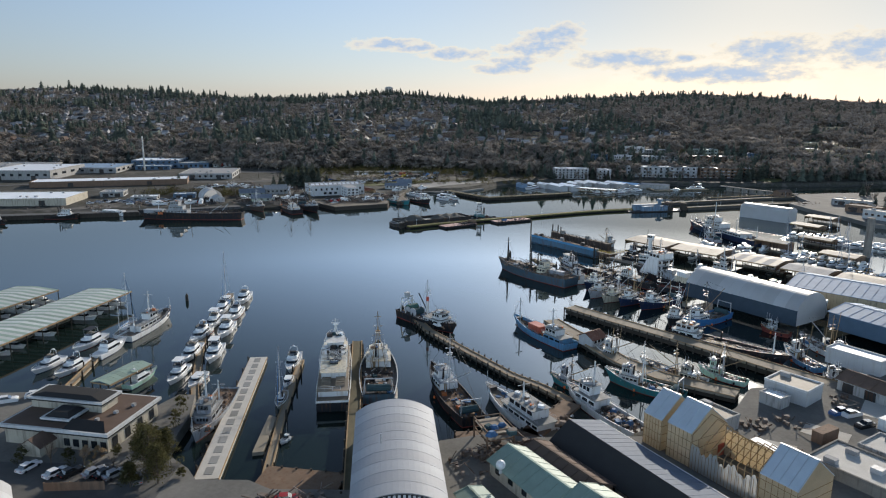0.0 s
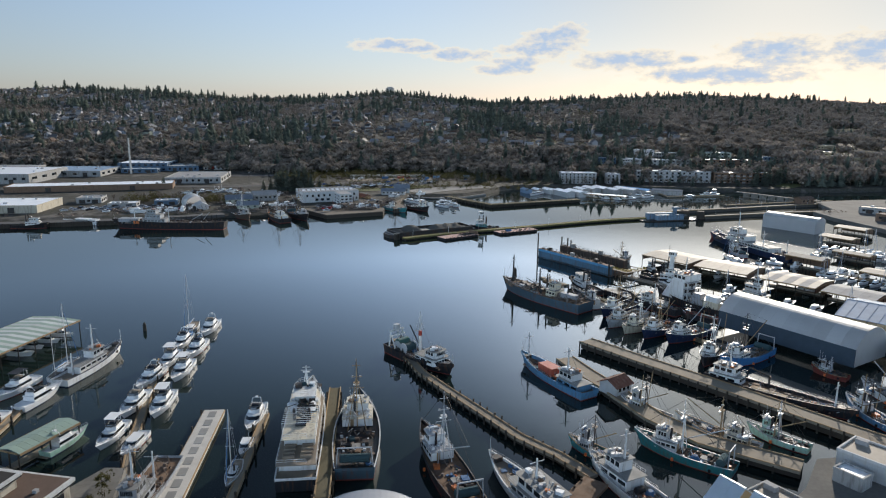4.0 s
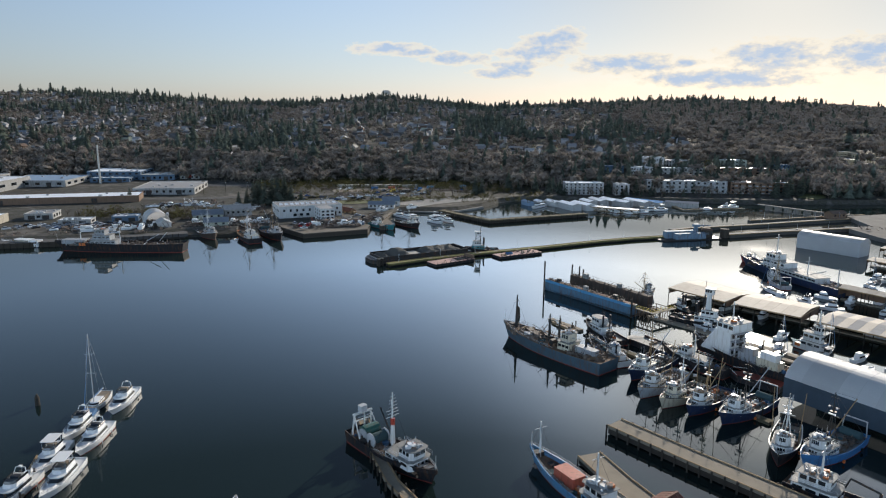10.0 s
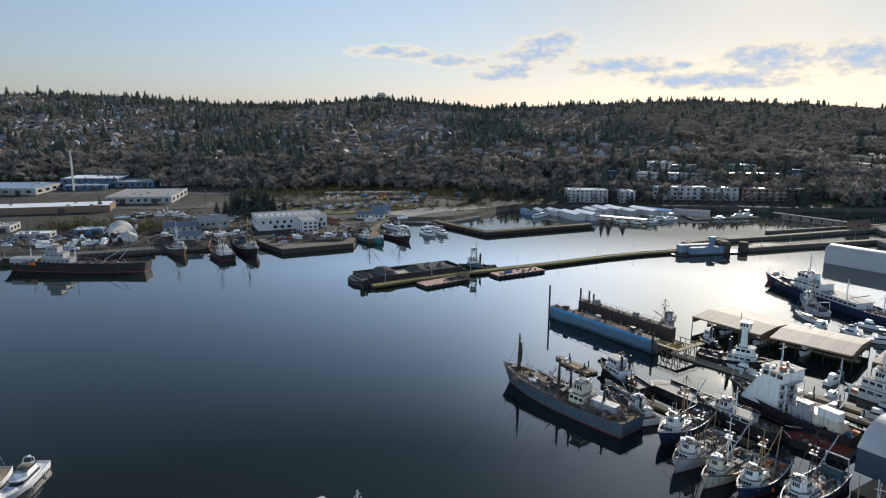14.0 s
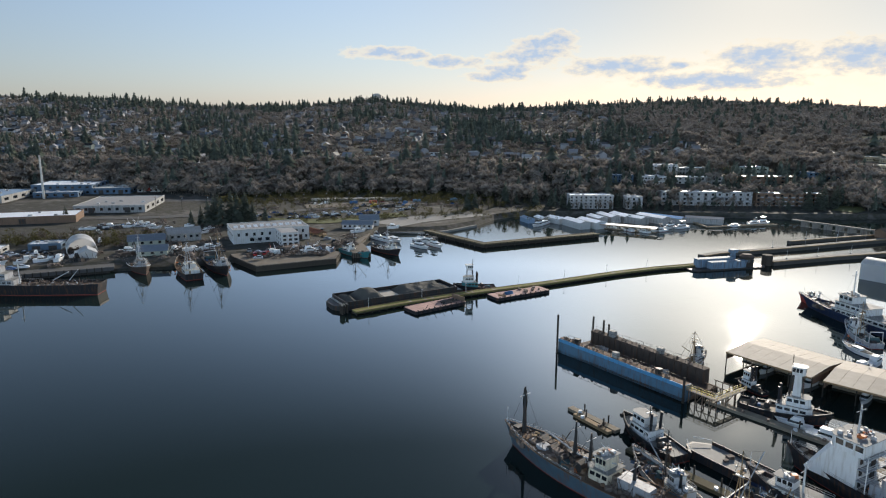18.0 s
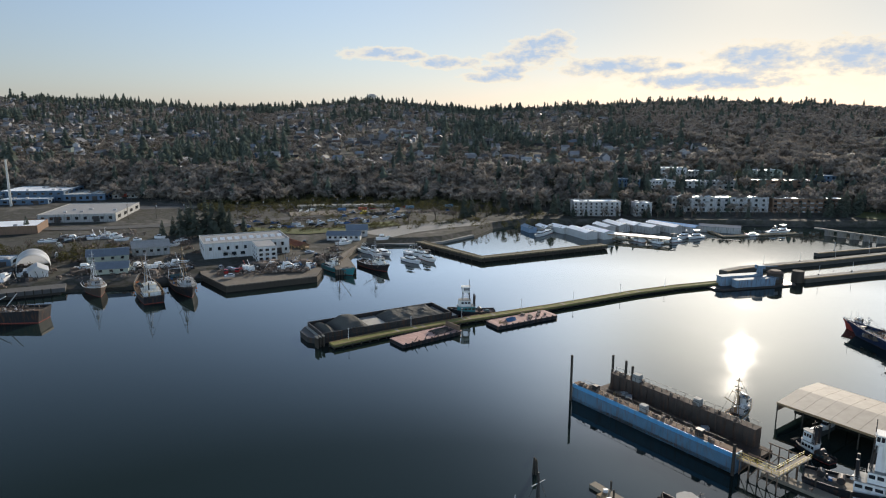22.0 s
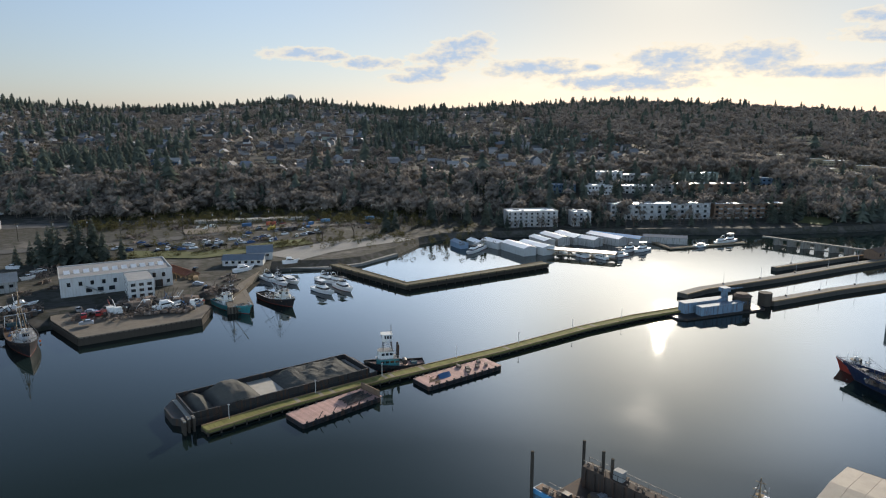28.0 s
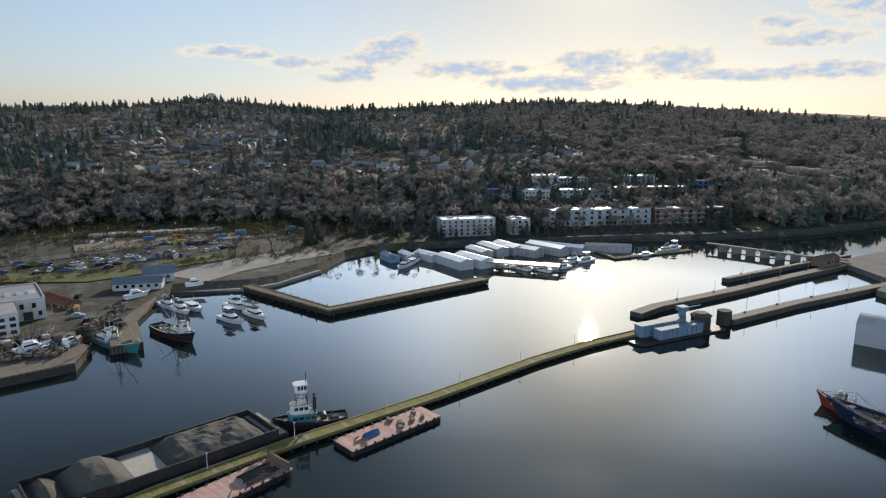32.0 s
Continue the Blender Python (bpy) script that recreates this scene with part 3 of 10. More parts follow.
def bare_tree(seed, shards=90, size=0.075):
    """A leafless broadleaf tree: stem, limbs and a rounded, ragged crown of fine twig sprays. One metre high."""
    rng, g = random.Random(seed), Geo()
    g.tube((0, 0, 0), (0, 0, 0.45), 0.025, 0.012, 3)
    clumps = []
    for _ in range(7):
        a, u = rng.random() * 6.3, rng.uniform(0.12, 0.30)
        clumps.append((math.cos(a) * u, math.sin(a) * u, rng.uniform(0.42, 0.86), rng.uniform(0.15, 0.24)))
    for cx, cy, cz, _ in clumps[:4]:
        g.tube((0, 0, 0.3), (cx, cy, cz), 0.010, 0.004, 3)
    clumps.append((0, 0, 0.72, 0.27))
    for cx, cy, cz, r in clumps:
        # the dense inner twigs of a limb, uneven all round
        ball = [(1, 0, 0), (0, 1, 0), (-1, 0, 0), (0, -1, 0), (0, 0, 1), (0, 0, -1)]
        q = [rng.uniform(0.45, 0.85) * r for _ in ball]
        g.add([(cx + a * k, cy + b * k, cz + c * k) for (a, b, c), k in zip(ball, q)], [(0, 1, 4), (1, 2, 4), (2, 3, 4), (3, 0, 4), (1, 0, 5), (2, 1, 5), (3, 2, 5), (0, 3, 5)])
    for _ in range(shards):
        cx, cy, cz, r = rng.choice(clumps)
        d = Vector((rng.gauss(0, 1), rng.gauss(0, 1), rng.gauss(0.2, 1))).normalized()
        p = Vector((cx, cy, cz)) + d * r * rng.uniform(0.45, 1.05)
        t = (d + Vector((rng.uniform(-.9, .9), rng.uniform(-.9, .9), rng.uniform(-.4, .9)))).normalized()
        s = t.orthogonal().normalized()
        ln, wd = size * rng.uniform(0.7, 1.2), size * rng.uniform(0.25, 0.45)
        g.add([p - s * wd, p + s * wd, p + t * ln], [(0, 1, 2)])
    return g


def round_tree(seed, shards=70):
    """An evergreen shrub or broadleaf in leaf: many small leaf clumps. One metre high."""
    rng, g = random.Random(seed), Geo()
    g.tube((0, 0, 0), (0, 0, 0.5), 0.03, 0.02, 4)
    for _ in range(shards):
        a, z = rng.random() * 6.3, rng.uniform(0.12, 0.98)
        w = 0.42 * math.sqrt(max(0.02, 1 - ((z - 0.5) / 0.52) ** 2)) * rng.uniform(0.55, 1.0)
        p = Vector((math.cos(a) * w, math.sin(a) * w, z))
        s = 0.085 * rng.uniform(0.6, 1.3)
        q = [p + Vector((rng.uniform(-s, s), rng.uniform(-s, s), rng.uniform(-s, s))) for _ in range(4)]
        g.add(q, [(0, 1, 2), (0, 2, 3)])
    return g


def forest(name, models, spots, material, label):
    """Many trees in one mesh: spots are x, y, z, height, girth."""
    vv, ff, loops, n = [], [], [], 0
    rng = np.random.RandomState(7)
    packs = []
    for g in models:
        tri = []
        for face in g.f:
            tri += [(face[0], face[k], face[k + 1]) for k in range(1, len(face) - 1)]
        packs.append((np.array(g.v), np.array(tri)))
    for x, y, z, h, w in spots:
        pv, pf = packs[rng.randint(len(packs))]
        a = rng.rand() * 6.283
        c, s = math.cos(a), math.sin(a)
        q = np.empty_like(pv)
        q[:, 0], q[:, 1], q[:, 2] = x + (pv[:, 0] * c - pv[:, 1] * s) * w, y + (pv[:, 0] * s + pv[:, 1] * c) * w, z + pv[:, 2] * h
        vv.append(q)
        ff.append(pf + n)
        n += len(pv)
    v, f = np.concatenate(vv), np.concatenate(ff)
    me = bpy.data.meshes.new(name)
    me.vertices.add(len(v))
    me.vertices.foreach_set("co", v.ravel())
    me.loops.add(f.size)
    me.loops.foreach_set("vertex_index", f.ravel().astype(np.int32))
    me.polygons.add(len(f))
    me.polygons.foreach_set("loop_start", np.arange(0, f.size, 3, dtype=np.int32))
    me.polygons.foreach_set("use_smooth", np.ones(len(f), dtype=bool))
    me.update(calc_edges=True)
    me.materials.append(MATS[material])
    return tagged(new(name, me), label, "woods", kind="stuff")


# plots of the hillside houses, some kept open towards the water
rng = random.Random(11)
PLOTS, tries = [], 0
while len(PLOTS) < 170 and tries < 12000:
    tries += 1
    x = rng.uniform(-900, 330)
    foot = table(FOOT, x)
    y = foot + 75 + 420 * rng.random() ** 1.2
    if abs(math.degrees(math.atan2(x, y))) > 40 or x > 60 and y < foot + 190:
        continue
    if any((x - a) ** 2 + (y - b) ** 2 < 19 ** 2 for a, b in PLOTS):
        continue
    PLOTS.append((x, y))
FAR_PLOTS = []
for _ in range(1500):
    x, y = rng.uniform(-1300, 420), rng.uniform(860, 1900)
    if abs(math.degrees(math.atan2(x, y))) < 42 and y > table(FOOT, x) + 90 + 0.5 * max(0, x - 60) and noise.noise(Vector((x * 0.005, y * 0.005, 9.0))) > -0.25:
        FAR_PLOTS.append((x, y))
OPEN = np.array(PLOTS + FAR_PLOTS[::3])


def in_view_of_house(x, y):
    """Whether a tree here would stand before the front of a house."""
    d = OPEN[:, 1] - y
    side = np.abs(OPEN[:, 0] + 6 - d * x / y - x)
    return bool(np.any((d > -7) & (d < 20) & (side < 6)))


CONES, BARES, ROUNDS = [cone_tree(k) for k in range(8)], [bare_tree(20 + k, 76) for k in range(8)], [round_tree(40 + k) for k in range(5)]
FAR_BARES = [bare_tree(60 + k, 18, 0.115) for k in range(6)]
rng = random.Random(5)
firs, bares, far_bares, leafy = [], [], [], []


for _ in range(54000):
    a = radians(rng.uniform(-44, 56))
    d = 640 + 1500 * rng.random() ** 1.25
    x, y = d * math.sin(a), d * math.cos(a)
    foot = table(FOOT, x)
    u = (y - foot) / (1950 - foot)
    if u < 0.0 or y > 2080:
        continue
    grove = noise.noise(Vector((x * 0.006, y * 0.006, 3.0)))
    town = -560 < x < 330 and y > foot + 60 + 0.6 * max(0, x - 60) and u < 0.94 or x < -560 and u > 0.12
    east = x > 330
    if town:
        keep, fir = 0.74 + 0.4 * grove, 0.12 + 1.1 * grove
    elif east:
        keep, fir = 0.95, 0.06 + 0.85 * max(0.0, u - 0.5) + 0.45 * max(0, grove)
    else:
        keep, fir = 0.95, 0.08 + 0.5 * max(0, grove)
    if u > 0.88:
        keep, fir = 0.95, 0.62
    if rng.random() > keep * (0.5 if d < 1300 else 0.8):
        continue
    if town and u < 0.86 and in_view_of_house(x, y):
        continue
    z = land_z(x, y) - 0.5
    if rng.random() < fir:
        h = rng.uniform(8, 17) + 9 * max(0, grove) if rng.random() < 0.86 else rng.uniform(19, 30)
        firs.append((x, y, z, h, h * rng.uniform(0.95, 1.5)))
    elif rng.random() < 0.92:
        h = rng.uniform(5, 11) if town else rng.uniform(9, 17)
        (bares if d < 1150 else far_bares).append((x, y, z, h, h * rng.uniform(1.0, 1.4)))
    else:
        h = rng.uniform(4, 9)
        leafy.append((x, y, z, h, h * 1.2))
HALLS = ((477, 875, 26), (486, 837, 18), (426, 783, 18), (437, 775, 20), (480, 785, 14), (395, 724, 16), (619, 1150, 52), (387, 1035, 30), (450, 921, 22), (538, 998, 24), (436, 820, 14), (500, 824, 16), (469, 888, 16), (474, 1014, 20))
ROWS = ((215, 741, 40), (262, 744, 58), (335, 760, 36), (205, 776, 22), (232, 786, 24), (284, 783, 30), (160, 745, 18), (183, 739, 22))


def clear_of_halls(spot):
    """Keeps trees off the halls and the slope just below them."""
    return not any(h[0] - 6 < spot[0] + (h[1] - spot[1]) * spot[0] / spot[1] < h[0] + h[2] + 6 and h[1] - 40 < spot[1] < h[1] + 20 for h in HALLS + ROWS)


firs, bares, far_bares, leafy_spots = ([s for s in group if clear_of_halls(s)] for group in (firs, bares, far_bares, leafy))
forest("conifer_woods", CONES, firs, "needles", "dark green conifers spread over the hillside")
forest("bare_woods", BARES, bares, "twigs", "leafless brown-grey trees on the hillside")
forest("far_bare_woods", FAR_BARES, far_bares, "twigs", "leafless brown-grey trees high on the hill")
forest("shrub_woods", ROUNDS, leafy_spots, "shrub", "olive green shrubs among hillside houses")

# ---- kinds of building and dock ----
def plot(name, a, b, z=2.6, label="", category="building", group="", kind=""):
    """A thing at a, its x axis towards b; returns it and the length."""
    return thing(name, a[0], a[1], z, heading(a, b), label, category, group, kind), math.dist(a, b)


def windows(ob, x0, x1, y, z, n, w, h, side, material="glass_dark", frame=None):
    """A row of n panes along x on the wall at y; side -1 faces -y, +1 faces +y."""
    if ob.location.y > 430 and not frame:
        g = Geo()
        for k in range(n):
            x = x0 + (x1 - x0) * (k + 0.5) / n
            g.box(x - w / 2, y + side * 0.03 - 0.06, z - h / 2, x + w / 2, y + side * 0.03 + 0.06, z + h / 2)
        part("glazing", g, material, ob)["kind"] = "stuff"
        return
    for k in range(n):
        x = x0 + (x1 - x0) * (k + 0.5) / n
        if frame:
            f = bit("window_frame", frame, ob, x, y + side * 0.03, z, w + 0.25, 0.14, h + 0.25)
        bit("window", material, ob, x, y + side * (0.09 if frame else 0.03), z, w, 0.12, h)


def end_windows(ob, y0, y1, x, z, n, w, h, side, material="glass_dark"):
    if ob.location.y > 430:
        g = Geo()
        for k in range(n):
            y = y0 + (y1 - y0) * (k + 0.5) / n
            g.box(x + side * 0.03 - 0.06, y - w / 2, z - h / 2, x + side * 0.03 + 0.06, y + w / 2, z + h / 2)
        part("glazing", g, material, ob)["kind"] = "stuff"
        return
    for k in range(n):
        bit("window", material, ob, x + side * 0.03, y0 + (y1 - y0) * (k + 0.5) / n, z, 0.12, w, h)


def roof_ribs(ob, x0, x1, ya, za, yb, zb, gap, material, wide=0.12, high=0.1):
    n = max(2, int((x1 - x0) / gap))
    g = Geo()
    d = math.hypot(yb - ya, zb - za)
    uy, uz = (yb - ya) / d, (zb - za) / d
    for k in range(n + 1):
        x = x0 + (x1 - x0) * k / n
        p = [(x - wide / 2, ya - uz * 0, za), (x + wide / 2, ya, za), (x + wide / 2, yb, zb), (x - wide / 2, yb, zb)]
        q = [(a, b - uz * high, c + abs(uy) * high) for a, b, c in p]
        g.add(p + q, [(4, 5, 6, 7), (0, 1, 5, 4), (2, 3, 7, 6), (1, 2, 6, 5), (3, 0, 4, 7)])
    part("roof_seams", g, material, ob)["kind"] = "stuff"


def gable(name, a, b, w, eave, ridge, wall, roof, roof2=None, z=2.6, label="", category="building", over=0.5, seams=2.5, win=0, rows=1, doors=0, group=""):
    """A building under a pitched roof whose ridge runs along a-b; w metres deep to the left of a-b."""
    ob, L = plot(name, a, b, z, label, category, group)
    e, r = eave - z, ridge - z
    g = Geo()
    g.add([(0, 0, -0.3), (L, 0, -0.3), (L, w, -0.3), (0, w, -0.3), (0, 0, e), (L, 0, e), (L, w, e), (0, w, e), (0, w / 2, r), (L, w / 2, r)],
          [(0, 1, 5, 4), (2, 3, 7, 6), (1, 2, 6, 9, 5), (3, 0, 4, 8, 7)])
    part("wall", g, wall, ob)
    s = (r - e) / (w / 2)
    both_sides = Geo()
    for nm, y0, sgn, m in (("roof", 0, 1, roof), ("roof", w, -1, roof2 or roof)):
        ye, ze = y0 - sgn * over, e - s * over
        g = both_sides if not seams else Geo()
        t = 0.18
        p = [(-over, ye, ze), (L + over, ye, ze), (L + over, w / 2, r), (-over, w / 2, r)]
        g.add(p + [(x, y, q + t) for x, y, q in p], [(4, 5, 6, 7), (3, 2, 1, 0), (0, 1, 5, 4), (1, 2, 6, 5), (2, 3, 7, 6), (3, 0, 4, 7)])
        if seams or sgn < 0:
            part(nm, g, m, ob)
        if seams:
            roof_ribs(ob, -over + 0.1, L + over - 0.1, ye, ze + t, w / 2, r + t, seams, m)
    if seams:
        g = Geo().box(-over, w / 2 - 0.2, r + 0.05, L + over, w / 2 + 0.2, r + 0.27, 0.05)
        part("ridge_cap", g, roof2 or roof, ob)
    for k in range(rows):
        if win:
            zz = e * (k + 0.6) / rows
            windows(ob, 0.5, L - 0.5, 0, zz, win, min(1.4, L / win * 0.5), min(1.3, e / rows * 0.4), -1)
    for k in range(doors):
        bit("door", "steel_dark", ob, L * (k + 0.5) / doors, -0.04, min(e * 0.4, 1.9), min(3.2, L / doors * 0.5), 0.12, min(e * 0.8, 3.8))
    return ob, L


def flat(name, a, b, w, top, wall, roof, z=2.6, label="", category="building", win=0, rows=1, doors=0, units=2, seed=1, parapet=0.5, fascia=None, wh=1.3, frame=None, group=""):
    """A flat-roofed building with a parapet and rooftop units."""
    ob, L = plot(name, a, b, z, label, category, group)
    h, rg = top - z, random.Random(seed)
    part("wall", Geo().box(0, 0, -0.3, L, w, h, 0.08), wall, ob)
    part("roof", Geo().box(0.3, 0.3, h, L - 0.3, w - 0.3, h + 0.12), roof, ob)
    c = fascia or wall
    g = Geo()
    for x0, y0, x1, y1 in ((-0.08, -0.08, L + 0.08, 0.28), (-0.08, w - 0.28, L + 0.08, w + 0.08), (-0.08, 0.28, 0.28, w - 0.28), (L - 0.28, 0.28, L + 0.08, w - 0.28)):
        g.box(x0, y0, h - (1.5 if fascia else 0.1), x1, y1, h + parapet)
    part("parapet", g, c, ob)
    for k in range(rows):
        if win:
            zz = h * (k + 0.55) / rows
            windows(ob, 0.8, L - 0.8, 0, zz, win, L / win * 0.38, min(wh, h / rows * 0.4), -1, frame=frame)
            ne = max(1, min(4, int(win * w / L)))
            end_windows(ob, 0.8, w - 0.8, 0, zz, ne, w / ne * 0.45, min(wh, h / rows * 0.5), -1)
            end_windows(ob, 0.8, w - 0.8, L, zz, ne, w / ne * 0.45, min(wh, h / rows * 0.5), 1)
    for k in range(doors):
        bit("door", "steel_dark", ob, L * (k + 0.5) / doors, -0.04, min(h * 0.4, 2.0), min(4.0, L / doors * 0.5), 0.12, min(h * 0.75, 4.0))
    for k in range(units):
        x, y = rg.uniform(0.1, 0.9) * L, rg.uniform(0.15, 0.85) * w
        bit("roof_unit", "steel_light" if k % 2 else "roof_grey", ob, x, y, h + 0.6, rg.uniform(1.2, 2.6), rg.uniform(1, 2), 1.0)
    return ob, L


def arch(name, a, b, w, eave, top, wall, roof, z=2.6, label="", category="shed", segs=18, rib=4.0, endmat=None, group="", front=True):
    """A shed with a barrel roof along a-b, in sheets with raised joints."""
    ob, L = plot(name, a, b, z, label, category, group)
    e, t = eave - z, top - z
    R = ((w / 2) ** 2 + (t - e) ** 2) / (2 * (t - e))
    half = math.asin(min(1, (w / 2) / R))
    prof = [(w / 2 - R * math.sin(half * (1 - 2 * k / segs)), t - R + R * math.cos(half * (1 - 2 * k / segs))) for k in range(segs + 1)]
    g = Geo().box(0, 0, -0.3, L, 0.25, e).box(0, w - 0.25, -0.3, L, w, e)
    part("wall", g, wall, ob)
    n = max(1, int(L / rib))
    for k in range(n):
        x0, x1 = L * k / n, L * (k + 1) / n
        g = Geo().loft([[(x, y, q) for y, q in prof] for x in (x1, x0)])
        g.loft([[(x, y, q - 0.12) for y, q in prof] for x in (x0, x1)])
        part("roof_sheet", g, roof, ob)
    g = Geo()
    for k in range(n + 1):
        x = L * k / n
        g.loft([[(x + d, y, q + u) for y, q in prof] for d, u in ((0.05, 0.0), (0.04, 0.03), (-0.04, 0.03), (-0.05, 0.0))])
    part("roof_joints", g, roof, ob)
    for x, flip in ((0.02, 1), (L - 0.02, 0)) if front else ((L - 0.02, 0),):
        pts = [(x, 0, -0.3)] + [(x, y, q - 0.05) for y, q in prof] + [(x, w, -0.3)]
        g = Geo().add(pts, [tuple(range(len(pts))) if flip else tuple(reversed(range(len(pts))))])
        part("end_wall", g, endmat or wall, ob)
    return ob, L


def pier(name, pts, half, z, deck, label, gap=4.0, above=0.0, curb=True, thick=0.55, wide=0.22, category="pier"):
    """A timber pier on piles along a line."""
    ob = thing(name, 0, 0, 0, 0, label, category, kind="structure")
    part("deck", Geo().ribbon(pts, half, z - thick, z), deck, ob)
    run = []
    for i in range(len(pts) - 1):
        a, b = Vector(pts[i]), Vector(pts[i + 1])
        n = max(1, int((b - a).length / gap))
        t = (b - a).normalized()
        run += [(a + (b - a) * k / n, Vector((-t.y, t.x))) for k in range(n)]
    rg = random.Random(len(run))
    for p, nrm in run:
        for s in (-1, 1):
            q = p + nrm * s * (half - wide * 0.5 if above <= 0 else half + wide)
            hi = z - thick * 0.5 if above <= 0 else z + above * rg.uniform(0.3, 1.2)
            rod("pile", "pile_wood", ob, (q.x, q.y, -2.5), (q.x + rg.uniform(-.06, .06), q.y, hi), wide * rg.uniform(0.85, 1.15), 6)
    if z >= 1.4:
        # dark fill behind the piles, standing in for shade under the deck
        part("brace_boards", Geo().ribbon(pts, max(0.3, half - 0.45), 0.25, z - thick), "pile_wood", ob)
    if curb:
        for s in (-1, 1):
            line = []
            for i, p in enumerate(pts):
                a, b = Vector(pts[max(0, i - 1)]), Vector(pts[min(len(pts) - 1, i + 1)])
                t = (b - a).normalized()
                line.append((p[0] - t.y * s * (half - 0.15), p[1] + t.x * s * (half - 0.15)))
            part("curb", Geo().ribbon(line, 0.13, z + 0.004, z + 0.25), "timber", ob)
    return ob


def canopy(name, a, b, w, z, roof, roof2, label, stripe=3.0, drop=0.6, wall=None, post="pile_wood"):
    """An open covered moorage: a low-pitched roof of sheets on posts, its eave fascia and cross beams."""
    ob, L = plot(name, a, b, 0, label, "boat shelter", "covered moorages")
    n = int(L / stripe)
    for k in range(n):
        x0, x1 = L * k / n, L * (k + 1) / n - 0.05
        g = Geo()
        for y0, y1, z0, z1 in ((-0.4, w / 2, z - drop, z), (w / 2, w + 0.4, z, z - drop)):
            p = [(x0, y0, z0), (x1, y0, z0), (x1, y1, z1), (x0, y1, z1)]
            g.add(p + [(x, y, q + 0.15) for x, y, q in p], [(4, 5, 6, 7), (3, 2, 1, 0), (0, 1, 5, 4), (1, 2, 6, 5), (2, 3, 7, 6), (3, 0, 4, 7)])
        part("roof_sheet", g, roof2 if k % 2 else roof, ob)
    for y in (-0.45, w + 0.45):
        bit("fascia", "timber", ob, L / 2, y, z - drop - 0.1, L, 0.12, 0.5)
    m = max(2, int(L / 6))
    for k in range(m + 1):
        x = L * k / m
        for y in (0.1, w / 2, w - 0.1):
            rod("post", post, ob, (x, y, -2.0), (x, y, z - drop), 0.16)
        bit("beam", "timber", ob, x, w / 2, z - drop - 0.05, 0.2, w, 0.3)
    if wall:
        for q in (0.05, L - 0.25):
            part("gable_wall", Geo().add([(q, 0.3, 2.6), (q, w - 0.3, 2.6), (q, w - 0.3, z - drop), (q, w / 2, z - 0.05), (q, 0.3, z - drop), (q + 0.2, 0.3, 2.6), (q + 0.2, w - 0.3, 2.6), (q + 0.2, w - 0.3, z - drop), (q + 0.2, w / 2, z - 0.05), (q + 0.2, 0.3, z - drop)],
                                         [(0, 4, 3, 2, 1), (5, 6, 7, 8, 9), (0, 1, 6, 5), (1, 2, 7, 6), (4, 0, 5, 9)]), wall, ob)
        part("back_wall", Geo().box(0, w - 0.1, 1.2, L, w, z - drop), wall, ob)
    part("walkway", Geo().box(0, w / 2 - 1, 0.1, L, w / 2 + 1, 0.6), "dock_plank", ob)
    return ob


# ---- docks ----
guide = pier("pier", [(-22.5, 399.2), (-6.5, 410.5), (21.5, 426.5), (57, 444), (93, 464), (115, 474), (137, 481.5)], 1.9, 1.4, "dock_moss", "long mossy timber guide pier curving to the locks", gap=3.2)
for k, (p, q) in enumerate((((-22.5, 399.2), (-6.5, 410.5)), ((-6.5, 410.5), (21.5, 426.5)), ((21.5, 426.5), (57, 444)), ((57, 444), (93, 464)), ((93, 464), (115, 474)))):
    rg = random.Random(k)
    n = int(math.dist(p, q) / 1.1)
    for i in range(n):
        u = (i + 0.5) / n
        bit("plank", "dock_plank" if rg.random() < 0.1 else "dock_moss", guide, p[0] + (q[0] - p[0]) * u, p[1] + (q[1] - p[1]) * u, 1.43 + rg.uniform(-0.01, 0.02), 1.06, 3.3, 0.09, heading(p, q))
pier("pier", [(1, 574), (34, 529.5), (106, 564.5)], 2.6, 2.4, "dock_old", "dark L-shaped timber breakwater on piles", gap=4.5, above=0.5)
pier("pier", [(-14, 233), (-10, 219), (-5, 206), (2.5, 194), (12, 179.5), (18, 170), (25.5, 162), (31, 154)], 1.3, 1.6, "dock_plank", "narrow curved timber breakwater float", gap=2.6, above=0.8)
pier("pier", [(36, 217), (40, 206), (44, 197), (50.5, 180), (58, 169), (74, 158)], 2.8, 2.0, "dock_plank", "weathered timber dock with a small hut", gap=4.0)
pier("pier", [(45, 231.5), (58, 215.5), (72, 199.5), (91, 176), (103, 162)], 2.7, 2.3, "dock_plank", "long timber finger pier on closely set piles", gap=2.6, above=0.35)
pier("pier", [(-17, 111), (-26.5, 193.5)], 1.5, 2.2, "dock_old", "narrow brown timber pier between moored ships", gap=4.0, above=0.7)
pier("pier", [(-34, 112), (-38, 145), (-41, 181)], 0.9, 0.8, "dock_plank", "thin weathered walkway float", gap=9, above=2.2)
solid("float", Geo().prism([(-40.2, 128.5), (-38, 129), (-39, 145), (-41.2, 146)], -0.3, 0.8), "dock_plank", "small timber work float", "float", kind="structure")
fl = thing("concrete_float", -46, 117.5, 0, heading((-46, 117.5), (-53.5, 182)), "pale concrete float with dark deck gratings", "dock", kind="structure")
part("deck", Geo().box(0, -2.3, -0.4, 65, 2.3, 1.2, 0.1), "concrete_pale", fl)
for k in range(15):
    bit("grating", "deck_grey", fl, 3 + k * 4.25, 0, 1.22, 2.9, 1.7, 0.08)
